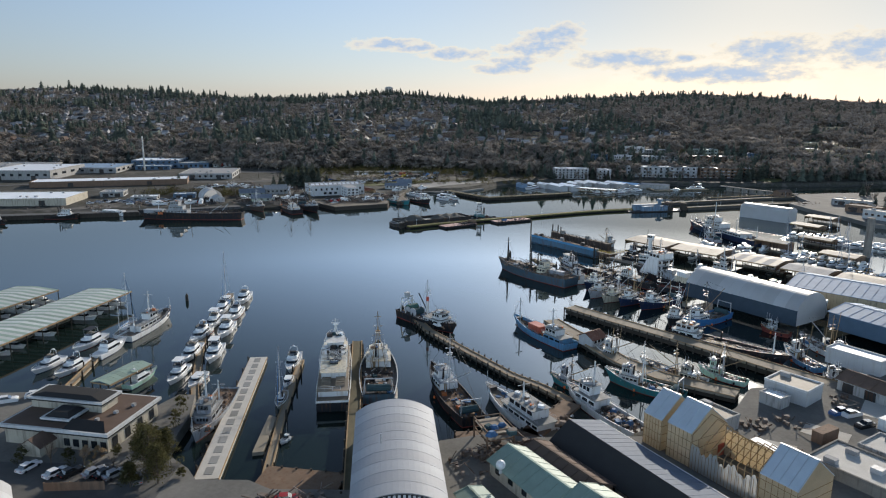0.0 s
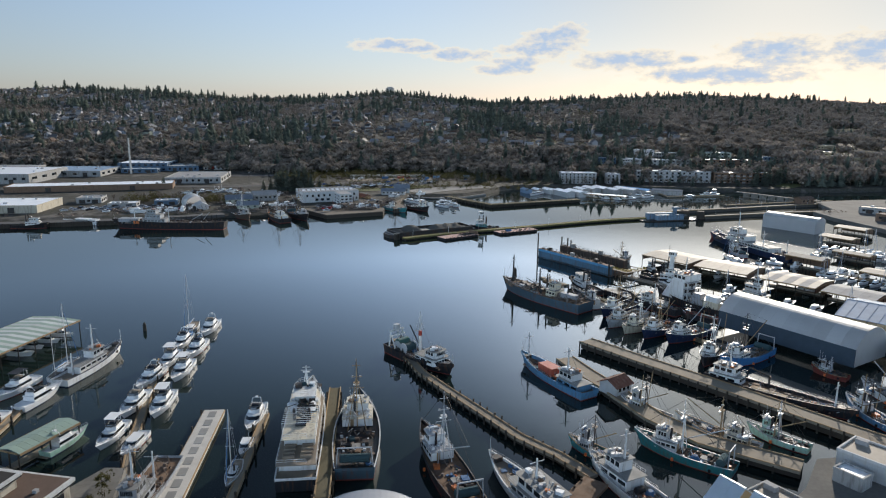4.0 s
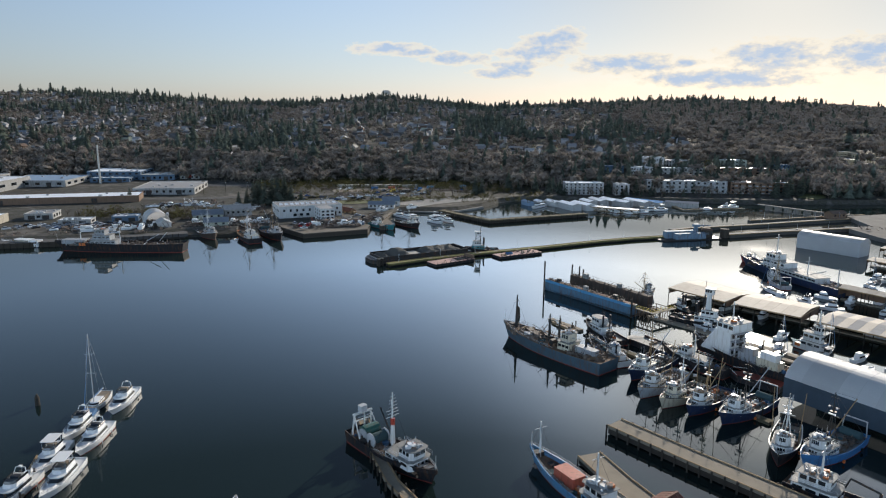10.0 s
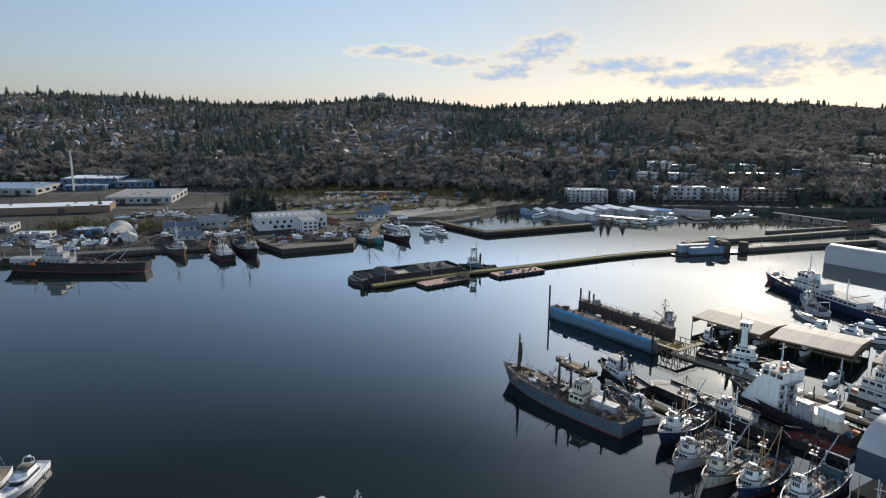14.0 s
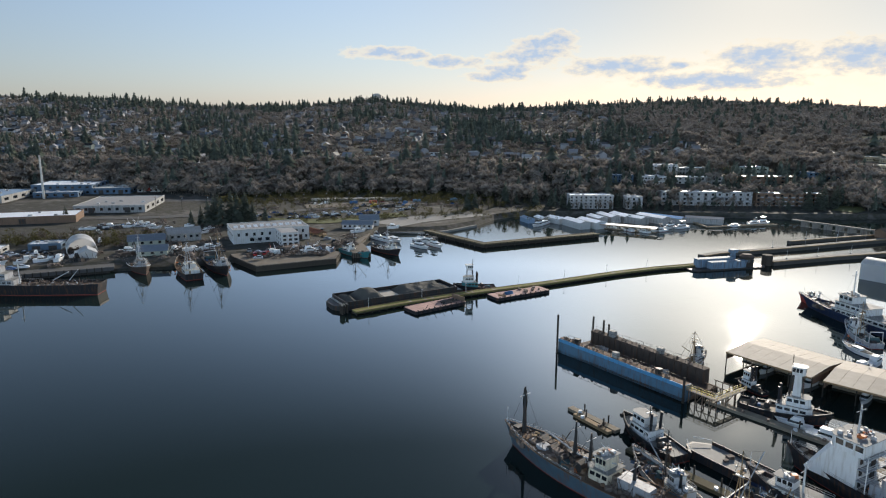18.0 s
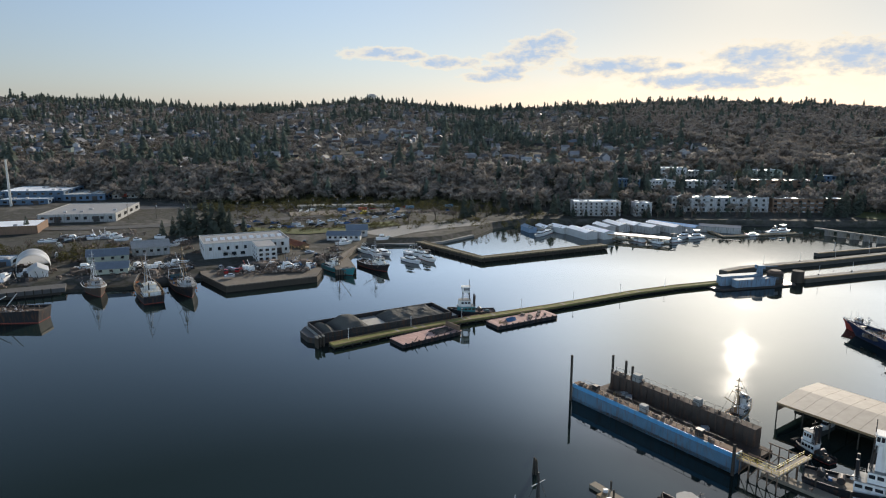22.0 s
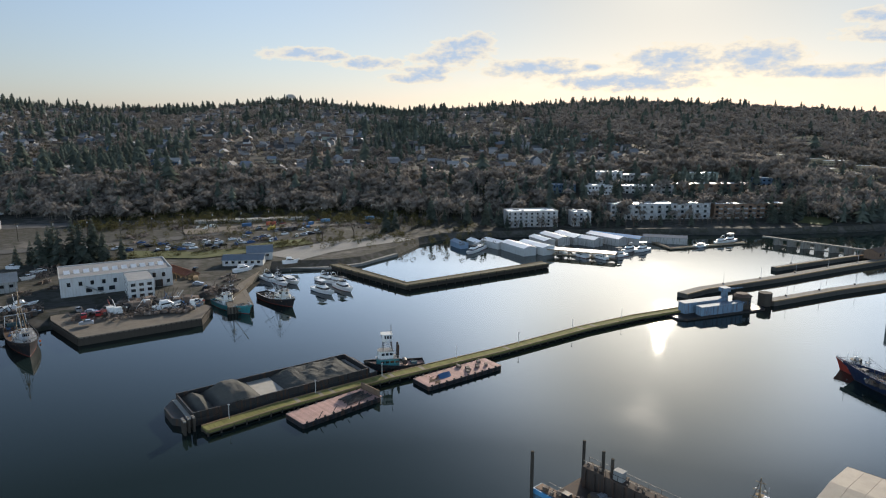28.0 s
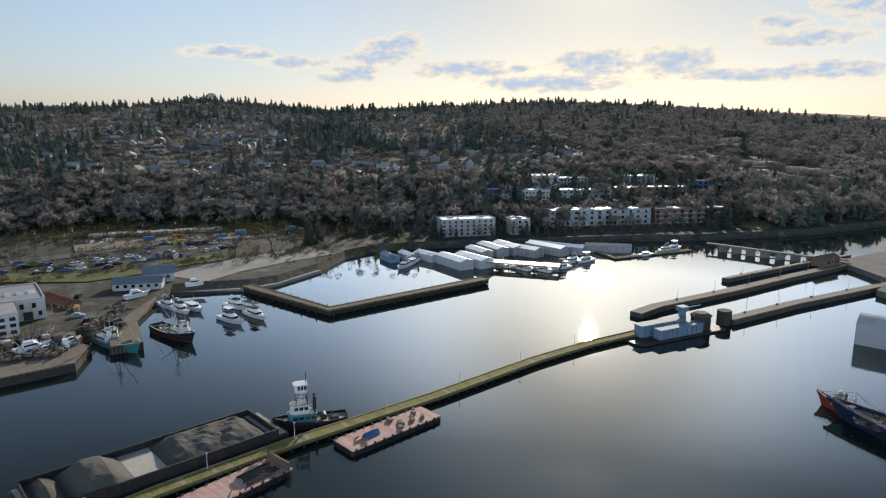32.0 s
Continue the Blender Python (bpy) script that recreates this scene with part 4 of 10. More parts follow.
for y in (-2.38, 2.38):
    bit("waler", "timber", fl, 32.5, y, 0.95, 65, 0.18, 0.4)
for k in range(8):
    rod("pile", "pile_wood", fl, (4 + k * 8.5, 2.7, -2), (4 + k * 8.5, 2.7, 2.0), 0.2)
pier("pier", [(-60, 150), (-66, 166), (-73, 190), (-80.5, 216)], 1.0, 0.7, "dock_plank", "walkway float between motor yachts", gap=7, above=1.6)
pier("pier", [(-96, 153), (-99, 175), (-103, 196)], 1.0, 0.7, "dock_plank", "walkway float beside moored yachts", gap=7, above=1.6)

# far quay and lock walls
quay = thing("quay", 0, 0, 0, 0, "old timber-faced quay with an earth deck", "quay", kind="structure")
part("deck", Geo().prism([(-100, 500), (-96, 491), (-78, 469), (-43, 487), (-43, 503), (-60, 515)], -2, 2.75), "dirt", quay)
for (p, q) in (((-96, 491), (-78, 469)), ((-78, 469), (-43, 487)), ((-43, 487), (-43, 503))):
    n = int(math.dist(p, q) / 1.7)
    for k in range(n + 1):
        u = k / n
        x, y = p[0] + (q[0] - p[0]) * u, p[1] + (q[1] - p[1]) * u
        rod("pile", "pile_wood", quay, (x, y - 0.2, -2), (x, y - 0.2, 2.6), 0.3)
part("facing", Geo().ribbon([(-96.2, 490.8), (-78, 468.7), (-42.8, 486.9), (-42.8, 503)], 0.25, -2, 2.3), "pile_wood", quay)
quay2 = thing("quay", 0, 0, 0, 0, "earth-topped finger quay between fishing boats", "quay", kind="structure")
part("deck", Geo().prism([(-50, 545), (-36, 500), (-27, 503), (-36, 535), (-32, 575), (-50, 575)], -2, 2.7), "dirt", quay2)
for k in range(9):
    rod("pile", "pile_wood", quay2, (-36.2 + k * 1.1, 499.6 + k * 0.35, -2), (-36.2 + k * 1.1, 499.6 + k * 0.35, 2.6), 0.28)


def lock_wall(pts, half, label):
    ob = thing("lock_wall", 0, 0, 0, 0, label, "lock wall", kind="structure")
    # wall sides coloured darker than the deck
    part("wall", Geo().ribbon(pts, half, -2, 1.8), "lock_side_dark", ob)
    part("deck", Geo().ribbon(pts, half - 0.5, 1.804, 1.92), "concrete_mid", ob)
    part("kerb", Geo().ribbon([(p[0] + 0.4, p[1] - half + 0.1) for p in pts], 0.25, 1.804, 2.3), "timber", ob)
    for i in range(len(pts) - 1):
        a, b = Vector(pts[i]), Vector(pts[i + 1])
        n = int((b - a).length / 18)
        for k in range(n):
            p = a + (b - a) * (k + 0.5) / n
            rod("lamp_post", "steel_light", ob, (p.x, p.y, 1.9), (p.x, p.y, 7.0), 0.07)
            bit("bollard", "steel_dark", ob, p.x + 1, p.y + 2, 2.2, 0.6, 0.6, 0.6)
    return ob


lock_wall([(147, 501.5), (160, 509), (204, 524), (250, 542), (292, 557)], 2.7, "long concrete lock guide wall with lamp posts")
lock_wall([(214, 543), (262, 560), (312, 576)], 1.6, "thin dark concrete guide wall")
lock_wall([(176, 487), (215, 500.5), (262, 514), (285, 520)], 2.5, "concrete wall of the small lock")
dam = thing("spillway_dam", 0, 0, 0, 0, "low concrete spillway dam with arched gates and walkway", "dam", kind="structure")
for k in range(7):
    u = k / 6
    x, y = 257 + 25 * u, 606 - 38 * u
    part("dam_pier", Geo().prism([(x - 2.6, y - 0.7), (x + 2.6, y - 0.7), (x + 2.6, y + 0.7), (x - 2.6, y + 0.7)], -2, 3.4), "concrete_dark", dam)
    if k < 6:
        part("sill", Geo().ribbon([(x, y - 0.7), (x + 25 / 6, y - 38 / 6 + 0.7)], 0.4, -1, 0.35), "concrete_dark", dam)
        part("arch_soffit", Geo().add([(x + 25 / 6 * q - 0.9 * e, y - 38 / 6 * q - 0.6 * e, 2.1 + h) for q in (0.08, 0.25, 0.5, 0.75, 0.92) for h, e in ((1.4, 0), (1.3 - 1.1 * (2 * q - 1) ** 2 - 0.4, 0))], [(2 * j, 2 * j + 1, 2 * j + 3, 2 * j + 2) for j in range(4)]), "concrete_dark", dam)
part("walkway", Geo().ribbon([(252, 613.5), (282, 568), (294, 557)], 1.2, 3.4, 4.1), "concrete_dark", dam)
for k in range(12):
    u = k / 11
    rod("rail_post", "steel_dark", dam, (252 + 30 * u - 1, 613.5 - 45.5 * u, 4.1), (252 + 30 * u - 1, 613.5 - 45.5 * u, 5.2), 0.06)

# ---- near sheds ----
big, L = arch("boat_shed", (1.1, 97.5), (-2.4, 132.8), 16.3, 8.8, 11.6, "wall_grey", "roof_silver", label="large silver barrel-roofed boat shed with lettered front", rib=3.5)
for k in range(17):
    u = -0.5 + 1.0 * k / 16
    bit("letter_bar", "lettering", big, -0.1, 8.15 + 13.2 * math.sin(u), 9.0 - 13.2 * (1 - math.cos(u)) - 0.75, 0.08, 0.45, 0.8, rx=math.degrees(u))
part("sign_band", Geo().loft([[(x, 8.15 + 13.2 * math.sin(-0.56 + 1.12 * k / 16), 9.0 - 13.2 * (1 - math.cos(-0.56 + 1.12 * k / 16)) + q) for k in range(17)] for x, q in ((-0.04, -0.2), (-0.04, -1.3))]), "roof_dark", big)
rod("vent_pipe", "steel_light", big, (17, 11, 8.5), (17, 11, 10.6), 0.1)

hall, L = plot("boathouse", (22.6, 127.5), (44.2, 87.0), 2.6, "long pale timber boathouse, roof coloured dark as shaded, blue-grey as lit", "building")
WH, PK, E1, E2, RD = 12.2, 4.4, 2.3, 3.7, 5.6
part("wall", Geo().add([(0, 0, -0.3), (L, 0, -0.3), (L, WH, -0.3), (0, WH, -0.3), (0, 0, E1), (L, 0, E1), (L, WH, E2), (0, WH, E2), (0, PK, RD), (L, PK, RD)], [(0, 1, 5, 4), (2, 3, 7, 6), (1, 2, 6, 9, 5), (3, 0, 4, 8, 7)]), "wall_grey", hall)
# shade and light put into colour: dark near slope, blue-grey lit far slope
for y0, z0, y1, z1, m in ((-0.5, E1 - 0.35, PK, RD, "roof_dark"), (PK, RD, WH + 0.5, E2 - 0.12, "roof_denim")):
    p = [(-0.5, y0, z0), (L + 0.5, y0, z0), (L + 0.5, y1, z1), (-0.5, y1, z1)]
    part("roof", Geo().add(p + [(x, y, z + 0.18) for x, y, z in p], [(4, 5, 6, 7), (3, 2, 1, 0), (0, 1, 5, 4), (1, 2, 6, 5), (2, 3, 7, 6), (3, 0, 4, 7)]), m, hall)
roof_ribs(hall, -0.4, L + 0.4, PK, RD + 0.18, WH + 0.5, E2 + 0.06, 1.8, "roof_denim", 0.05, 0.03)
for k in range(11):
    bit("window", "glass_dark", hall, 2.5 + k * 4.0, -0.03, 1.2, 0.9, 0.12, 0.8)
bit("fascia", "white_paint", hall, L / 2, WH + 0.55, E2 - 0.05, L + 1.0, 0.16, 0.35)
gable("office", (9, 118), (18, 103), 9, 5.5, 7.5, "wall_cream", "roof_green", label="small yard office with pale green metal roof", win=4)
rod_dome = thing("satellite_dome", 10.5, 112, 7.0, 0, "white radome on the office roof", "dome")
g = Geo()
for i in range(7):
    th = math.pi * i / 6
    g_r = [(0.9 * math.sin(th) * math.cos(p * 0.6283), 0.9 * math.sin(th) * math.sin(p * 0.6283), 1.0 - 0.9 * math.cos(th)) for p in range(10)]
    g.v += g_r
    if i:
        for p in range(10):
            g.f.append(((i - 1) * 10 + p, (i - 1) * 10 + (p + 1) % 10, i * 10 + (p + 1) % 10, i * 10 + p))
part("shell", g, "gelcoat", rod_dome)
part("foot", Geo().tube((0, 0, -0.7), (0, 0, 0.15), 0.3, 0.3, 8), "steel_light", rod_dome)
gable("workshop", (15.5, 122.5), (25, 107), 7, 5.0, 6.4, "wall_brown", "roof_brown", label="low brown-roofed workshop in the yard", doors=2)
gable("office", (20, 103), (30, 88), 10, 6, 8, "wall_cream", "roof_green", label="yard building with faded green roof", win=4)
gable("shelter", (2.5, 108), (6.5, 100), 5, 4.4, 5.0, "wall_grey", "roof_green", label="low lean-to with pale green roof")

# tall tarpaulin sheds and the bare frame between them
A0, B0 = Vector((42.5, 131.5)), Vector((61, 100.5))


def along(x, y=0.0):
    d = (B0 - A0).normalized()
    p = A0 + d * x + Vector((-d.y, d.x)) * y
    return (p.x, p.y)


for x0, x1, top, m in ((0, 4.6, 13.6, "tarp_amber"), (6.2, 12.0, 14.0, "tarp_amber"), (27.0, 34.0, 13.2, "tarp_amber")):
    ob, L = gable("tarp_shed", along(x0), along(x1), 10.5, top - 4.2, top, "tarp_amber", "tarp_bluegrey", label="tall tarpaulin-covered boat shed with amber walls", category="shed", seams=1.6, over=0.1)
    g = Geo()
    for k in range(7):
        g.tube((L * k / 6, -0.06, 0), (L * k / 6, -0.06, top - 6.9), 0.05)
    for k in range(1, 4):
        g.tube((0, -0.06, k * 1.8), (L, -0.06, k * 1.8), 0.05)
        g.tube((-0.06, 0, k * 1.8), (-0.06, 10.5, k * 1.8), 0.05)
        g.tube((L + 0.06, 0, k * 1.8), (L + 0.06, 10.5, k * 1.8), 0.05)
    part("wall_studs", g, "timber", ob)
fr, L = plot("truss_shed", along(12.2), along(26.8), 2.6, "bare timber truss frame of a boat shed, tarpaulin half gone", "shed")
for k in range(11):
    x = L * k / 10
    sag = 1.6 * math.sin(math.pi * k / 10)
    for y in (0.1, 10.4):
        rod("stud", "timber", fr, (x, y, 0), (x, y, 7.0 - sag), 0.1)
    for s in (0.1, 10.4):
        rod("rafter", "timber", fr, (x, s, 7.0 - sag), (x, 5.25, 10.2 - sag), 0.1)
for z in (1.8, 3.6, 5.2):
    for y in (0.1, 10.4):
        rod("girt", "timber", fr, (0, y, z), (L, y, z), 0.06)
part("back_tarp", Geo().box(0, 10.5, 0, L, 10.56, 5.6), "tarp_amber", fr)
part("front_tarp", Geo().loft([[(L * k / 40, -0.06 - (0.12 + 0.1 * math.sin(k * 1.9)) * v, (4.6 + 0.7 * math.sin(k * 0.55) + 0.4 * math.sin(k * 1.7)) * v) for k in range(41)] for v in (0, 0.35, 0.7, 1.0)]), "tarp_old", fr)
for k in range(21):
    rod("front_stud", "timber", fr, (L * k / 20, -0.36, 0), (L * k / 20, -0.36, 4.4 + 0.6 * math.sin(k * 1.1)), 0.05)

# long tarpaulin shed, blue sheds beyond
tarp, L = arch("boat_shed", (92, 247.5), (115.5, 211), 18, 7.6, 12.6, "wall_slate", "tarp_white", label="long boat shed, white fabric barrel roof on slate blue walls", rib=4.3, endmat="tarp_white")
gable("warehouse", (127.5, 242), (151, 219), 27, 8.2, 10.6, "wall_tan", "roof_blue", label="tan warehouse with a wide pale blue roof", doors=2, seams=3)
gable("warehouse", (126, 211), (137, 191), 18, 7.6, 9.2, "wall_blue", "roof_blue", label="blue metal warehouse with pale blue roof", win=0, seams=3)
flat("shed_annex", (119, 228), (126, 219), 9, 7.2, "roof_white", "roof_white", label="white tarpaulin annex between sheds", units=0)
flat("office", (80, 157.2), (86.4, 149), 8.5, 6.2, "wall_white", "roof_tan", label="white box office with weathered flat roof", win=0, units=1)
flat("lean_to", (76.5, 152), (79.5, 147.5), 4.0, 5.0, "wall_grey", "roof_white", label="small shed with a bright white roof", units=0)
flat("yard_shed", (55.4, 142.4), (60.4, 134.6), 6.3, 5.6, "wall_grey", "roof_tan", label="long yard shed with rust-stained roof", units=1)
gable("yard_shed", (100, 160), (108, 146), 8, 5.6, 7.0, "wall_grey", "roof_brown", label="dark-roofed open yard shed", doors=3)
flat("yard_shed", (108, 180), (116, 168), 6, 6.4, "wall_white", "roof_white", label="white-roofed shed by the slip", units=0)
flat("yard_slab_shed", (72, 122), (84, 104), 12, 4.6, "concrete_dark", "concrete_pale", label="low store with stained concrete roof", units=3)
flat("yard_shed", (86, 128), (95, 114), 9, 4.2, "wall_grey", "concrete_pale", label="low flat store with pale roof", units=1)

# covered moorages
for a, b, w, z, r1, r2, lab in (((-133, 148), (-116, 238), 16.5, 5.3, "roof_green", "roof_pale", "long covered moorage with striped green and white roof"),
                                ((-167, 143), (-143.5, 239), 18, 5.3, "roof_green", "roof_pale", "long covered moorage with striped green and white roof"),
                                ((-83.5, 155.5), (-79, 169.5), 5.2, 4.4, "roof_green", "roof_green", "small green-roofed boat shelter"),
                                ((95, 347), (109.5, 327), 20, 5.6, "roof_tan", "roof_tan", "covered moorage with weathered tan roof"),
                                ((111.5, 325), (128, 308.5), 20, 5.6, "roof_tan", "roof_tan", "covered moorage with weathered tan roof"),
                                ((131, 304), (145.5, 287.5), 19, 5.6, "roof_tan", "roof_grey", "covered moorage with patched grey roof"),
                                ((146, 284.5), (158, 270), 16, 5.6, "roof_grey", "roof_grey", "covered moorage with grey roof"),
                                ((163, 347), (173, 333), 7, 6.4, "roof_tan", "roof_tan", "covered moorage with weathered tan roof"),
                                ((160, 268), (174, 250), 16, 5.6, "roof_tan", "roof_tan", "covered moorage with tan roof")):
    canopy("covered_moorage", a, b, w, z, r1, r2, lab, wall="wall_brown" if a[0] > 0 else None, drop=0.9 if a[0] > 0 else 0.6, stripe=3.0 if a[0] > 0 else 1.6)
gable("dock_hut", (44.4, 190.6), (49.0, 194.2), 5.4, 4.3, 5.7, "wall_white", "roof_rust", z=2.0, label="small white timber hut with rusty red roof on the dock", win=3, seams=1.0)

for a, b, w, z, lab in (((212, 408), (222, 393), 9, 4.6, "low tan boathouse roof in the marina"), ((236, 436), (246, 421), 10, 5.0, "tan-roofed boathouse in the marina"), ((182, 320), (192, 306), 10, 5.0, "covered moorage with weathered tan roof"), ((196, 366), (206, 351), 6, 4.4, "narrow covered berth with tan roof")):
    canopy("covered_moorage", a, b, w, z, "roof_tan", "roof_tan", lab, wall="wall_brown", drop=0.7)
# far right: tall white boat tarp, silo
arch("boat_cover", (203, 458), (222, 431), 12, 7.4, 9.6, "tarp_white", "tarp_white", z=0.3, label="big vessel wrapped in white shrink sheeting", category="boat cover", rib=5)
flat("marina_office", (276, 440), (284, 425), 8, 8, "wall_white", "roof_tan", label="pale marina office above the floats", win=4, units=1)
solid("silo", Geo().tube((212, 330, -2), (212, 330, 20), 1.8, 1.8, 16), "concrete_dark", "tall grey concrete silo beside the marina", "silo")

# restaurant on the near shore
ob = thing("restaurant", -67.7, 123.7, 2.6, -10, "low stucco restaurant with wide white fascias and dark roofs", "restaurant")


def fascia_block(nm, x0, y0, x1, y1, z0, zf, high, roof, pitch, over):
    """Stucco walls, a broad white fascia band and a hipped or flat roof inside it."""
    part(nm + "_wall", Geo().box(x0, y0, z0, x1, y1, zf, 0.05), "wall_cream", ob)
    part(nm + "_soffit", Geo().box(x0 - over, y0 - over, zf, x1 + over, y1 + over, zf + 0.35), "roof_dark", ob)
    part(nm + "_fascia", Geo().box(x0 - over - 0.1, y0 - over - 0.1, zf + 0.354, x1 + over + 0.1, y1 + over + 0.1, zf + high), "wall_white", ob)
    q = over - 0.5
    part(nm + "_roof", Geo().prism([(x0 - q, y0 - q), (x1 + q, y0 - q), (x1 + q, y1 + q), (x0 - q, y1 + q)], zf + high + 0.004, zf + high + 0.08 + pitch, 1.0 - 0.5 * min(1.0, pitch)), roof, ob)


fascia_block("main", -24.6, 0.7, -0.7, 18.0, -0.3, 3.4, 1.0, "roof_brown", 0.0, 0.6)
fascia_block("upper", -24.6, 8.4, -7.4, 13.8, 4.3, 6.3, 0.8, "roof_dark", 0.7, 0.6)
fascia_block("entry", -17.0, 3.0, -11.0, 8.4, 4.3, 4.6, 0.75, "roof_dark", 0.8, 0.4)
part("eave_roof", Geo().add([(-10.5, 0.4, 4.42), (-0.8, 0.4, 4.42), (-3.2, 3.4, 5.4), (-10.5, 3.4, 5.4), (-10.5, 3.4, 4.42), (-3.2, 3.4, 4.42)], [(0, 1, 2, 3), (1, 5, 2), (3, 2, 5, 4)]), "roof_dark", ob)
for k in range(4):
    bit("window", "glass_dark", ob, -0.65, 3 + k * 4.2, 1.5, 0.12, 1.6, 2.2)
for k in range(5):
    bit("window", "glass_dark", ob, -10 + k * 2.1, 0.65, 1.5, 1.3, 0.12, 1.6)
for k in range(3):
    bit("roof_unit", "roof_grey", ob, -6.0 + k * 1.5, 5.0 + k * 4.0, 4.75, 0.8, 0.8, 0.6)
gable("porch", (-80.8, 122.4), (-79.4, 130.2), 4.2, 5.0, 6.4, "wall_cream", "roof_brown", label="gabled entry porch of the restaurant", seams=0)
arch("fabric_dome", (-66, 92), (-78, 109), 15, 4.5, 8.6, "tarp_white", "tarp_white", label="white fabric dome tent beside the car park", rib=4)
fence = thing("fence", -73, 110.5, 2.6, 4, "brown board fence beside the car park", "fence")
for k in range(26):
    bit("board", "wall_brown", fence, k * 0.42, 0, 0.85, 0.39, 0.05, 1.7)
for k in range(8):
    bit("post", "timber", fence, k * 1.5, 0.08, 0.9, 0.12, 0.12, 1.8)

# ---- far bank buildings ----
wh, L = flat("white_factory", (-104, 519), (-65.6, 536.1), 26, 10.8, "wall_white", "roof_grey", z=3.4, label="white two-storey concrete factory with rooftop skylights", units=0)
part("wing_wall", Geo().box(23, -17, -0.5, 32.5, 0.1, 7.4), "wall_white", wh)
part("wing_roof", Geo().box(23.2, -16.8, 7.4, 32.3, 0.1, 7.55), "roof_grey", wh)
for zz, x0, n, w in ((2.0, 8, 3, 2.2), (5.0, 1, 5, 1.3)):
    for k in range(n):
        bit("window", "glass_dark", wh, x0 + (k + 0.5) * 4.2, -0.03, zz, w, 0.12, 1.7)
for zz in (1.4, 3.6, 5.8):
    for k in range(3):
        bit("window", "glass_dark", wh, 24.8 + k * 3.0, -17.03, zz, 1.7, 0.12, 1.2)
    for k in range(3):
        bit("window", "glass_dark", wh, 22.97, -14 + k * 5, zz, 0.12, 1.5, 1.2)
for x, zz, w, h in ((34.8, 5.2, 1.3, 1.8), (38.5, 5.2, 1.3, 1.8), (36.5, 1.6, 3.0, 3.0), (40.2, 2.2, 1.2, 1.6)):
    bit("window" if zz > 2 else "door", "glass_dark" if zz > 2 else "steel_dark", wh, x, -0.03, zz, w, 0.12, h)
for k in range(5):
    bit("window", "glass_dark", wh, -0.03, 3 + k * 5, 4.8, 0.12, 1.6, 1.6)
for k in range(11):
    x = 3 + k * 3.6
    part("skylight", Geo().add([(x - 1.1, 8.8, 7.5), (x + 1.1, 8.8, 7.5), (x + 1.1, 12.2, 7.5), (x - 1.1, 12.2, 7.5), (x - 1.1, 11.6, 8.6), (x + 1.1, 11.6, 8.6)], [(0, 1, 5, 4), (1, 2, 5), (0, 4, 3), (2, 3, 4, 5)]), "roof_white", wh)
part("stair", Geo().add([(9, -1.5, 4.0), (16, -1.5, 0.2), (16, -0.1, 0.2), (9, -0.1, 4.0), (9, -1.5, 3.7), (16, -1.5, -0.1), (16, -0.1, -0.1), (9, -0.1, 3.7)], [(0, 1, 2, 3), (4, 5, 1, 0), (7, 6, 5, 4)]), "wall_grey", wh)
for nm, a, b, w, top, wall, roof, lab, win, rws in (
        ("warehouse", (-426, 612), (-366, 618), 60, 17, "wall_grey", "roof_white", "huge warehouse with bright white roof", 8, 1),
        ("warehouse", (-395, 680), (-338, 686), 45, 12, "wall_grey", "roof_blue", "wide warehouse with pale blue roof", 6, 1),
        ("warehouse", (-348, 556), (-230, 594), 22, 10.5, "wall_brown", "roof_white", "very long brown warehouse with white roof", 0, 1),
        ("warehouse", (-325, 450), (-263, 459), 32, 11, "wall_cream", "roof_white", "cream warehouse with white roof by the water", 0, 1),
        ("depot", (-262, 503), (-246, 507), 14, 9, "wall_grey", "roof_grey", "grey metal boat depot by the water", 3, 1),
        ("plant", (-348, 742), (-298, 748), 34, 17, "wall_blue", "roof_white", "blue industrial plant with stepped roofs", 8, 2),
        ("plant", (-298, 746), (-266, 752), 30, 12, "wall_blue", "roof_pale", "lower blue plant hall", 6, 1),
        ("plant", (-335, 722), (-300, 728), 12, 10, "wall_blue", "roof_white", "low blue workshop with white roof", 5, 1),
        ("warehouse", (-253, 633), (-205, 641), 48, 11.5, "wall_grey", "roof_grey", "grey warehouse with a broad flat roof", 9, 1),
        ("shop", (-265, 762), (-229, 771), 12, 10, "wall_white", "roof_white", "white roadside shop with red panel", 8, 1),
        ("shop", (-225, 772), (-208, 776), 12, 11, "wall_cream", "roof_grey", "cream block beside the road", 5, 2),
        ("warehouse", (-520, 560), (-440, 575), 50, 15, "wall_white", "roof_white", "white flat-roofed warehouse behind the yards", 6, 1),
        ("warehouse", (-480, 690), (-420, 700), 40, 12, "wall_grey", "roof_grey", "grey flat-roofed warehouse behind the yards", 6, 1),
        ("depot", (-205, 500), (-190, 504), 9, 8, "wall_blue", "roof_white", "small boat depot with white roof", 2, 1),
        ("depot", (-232, 488), (-214, 492), 9, 7, "wall_grey", "roof_white", "low boat store with white roof", 2, 1)):
    flat(nm, a, b, w * 1.25, 3.4 + (top - 3.4) * 0.62, wall, roof, z=3.4, label=lab, win=win, rows=rws, units=5, seed=int(abs(a[0])), wh=2.2, doors=2)
bit("red_panel", "red_paint", bpy.data.objects["shop"], 9, -0.2, 3.5, 5, 0.2, 3.2)
arch("fabric_shelter", (-166.5, 496), (-175.5, 511), 14, 5, 11.2, "tarp_white", "tarp_white", z=3.4, label="white arched fabric shelter open at the front", rib=3, front=False)
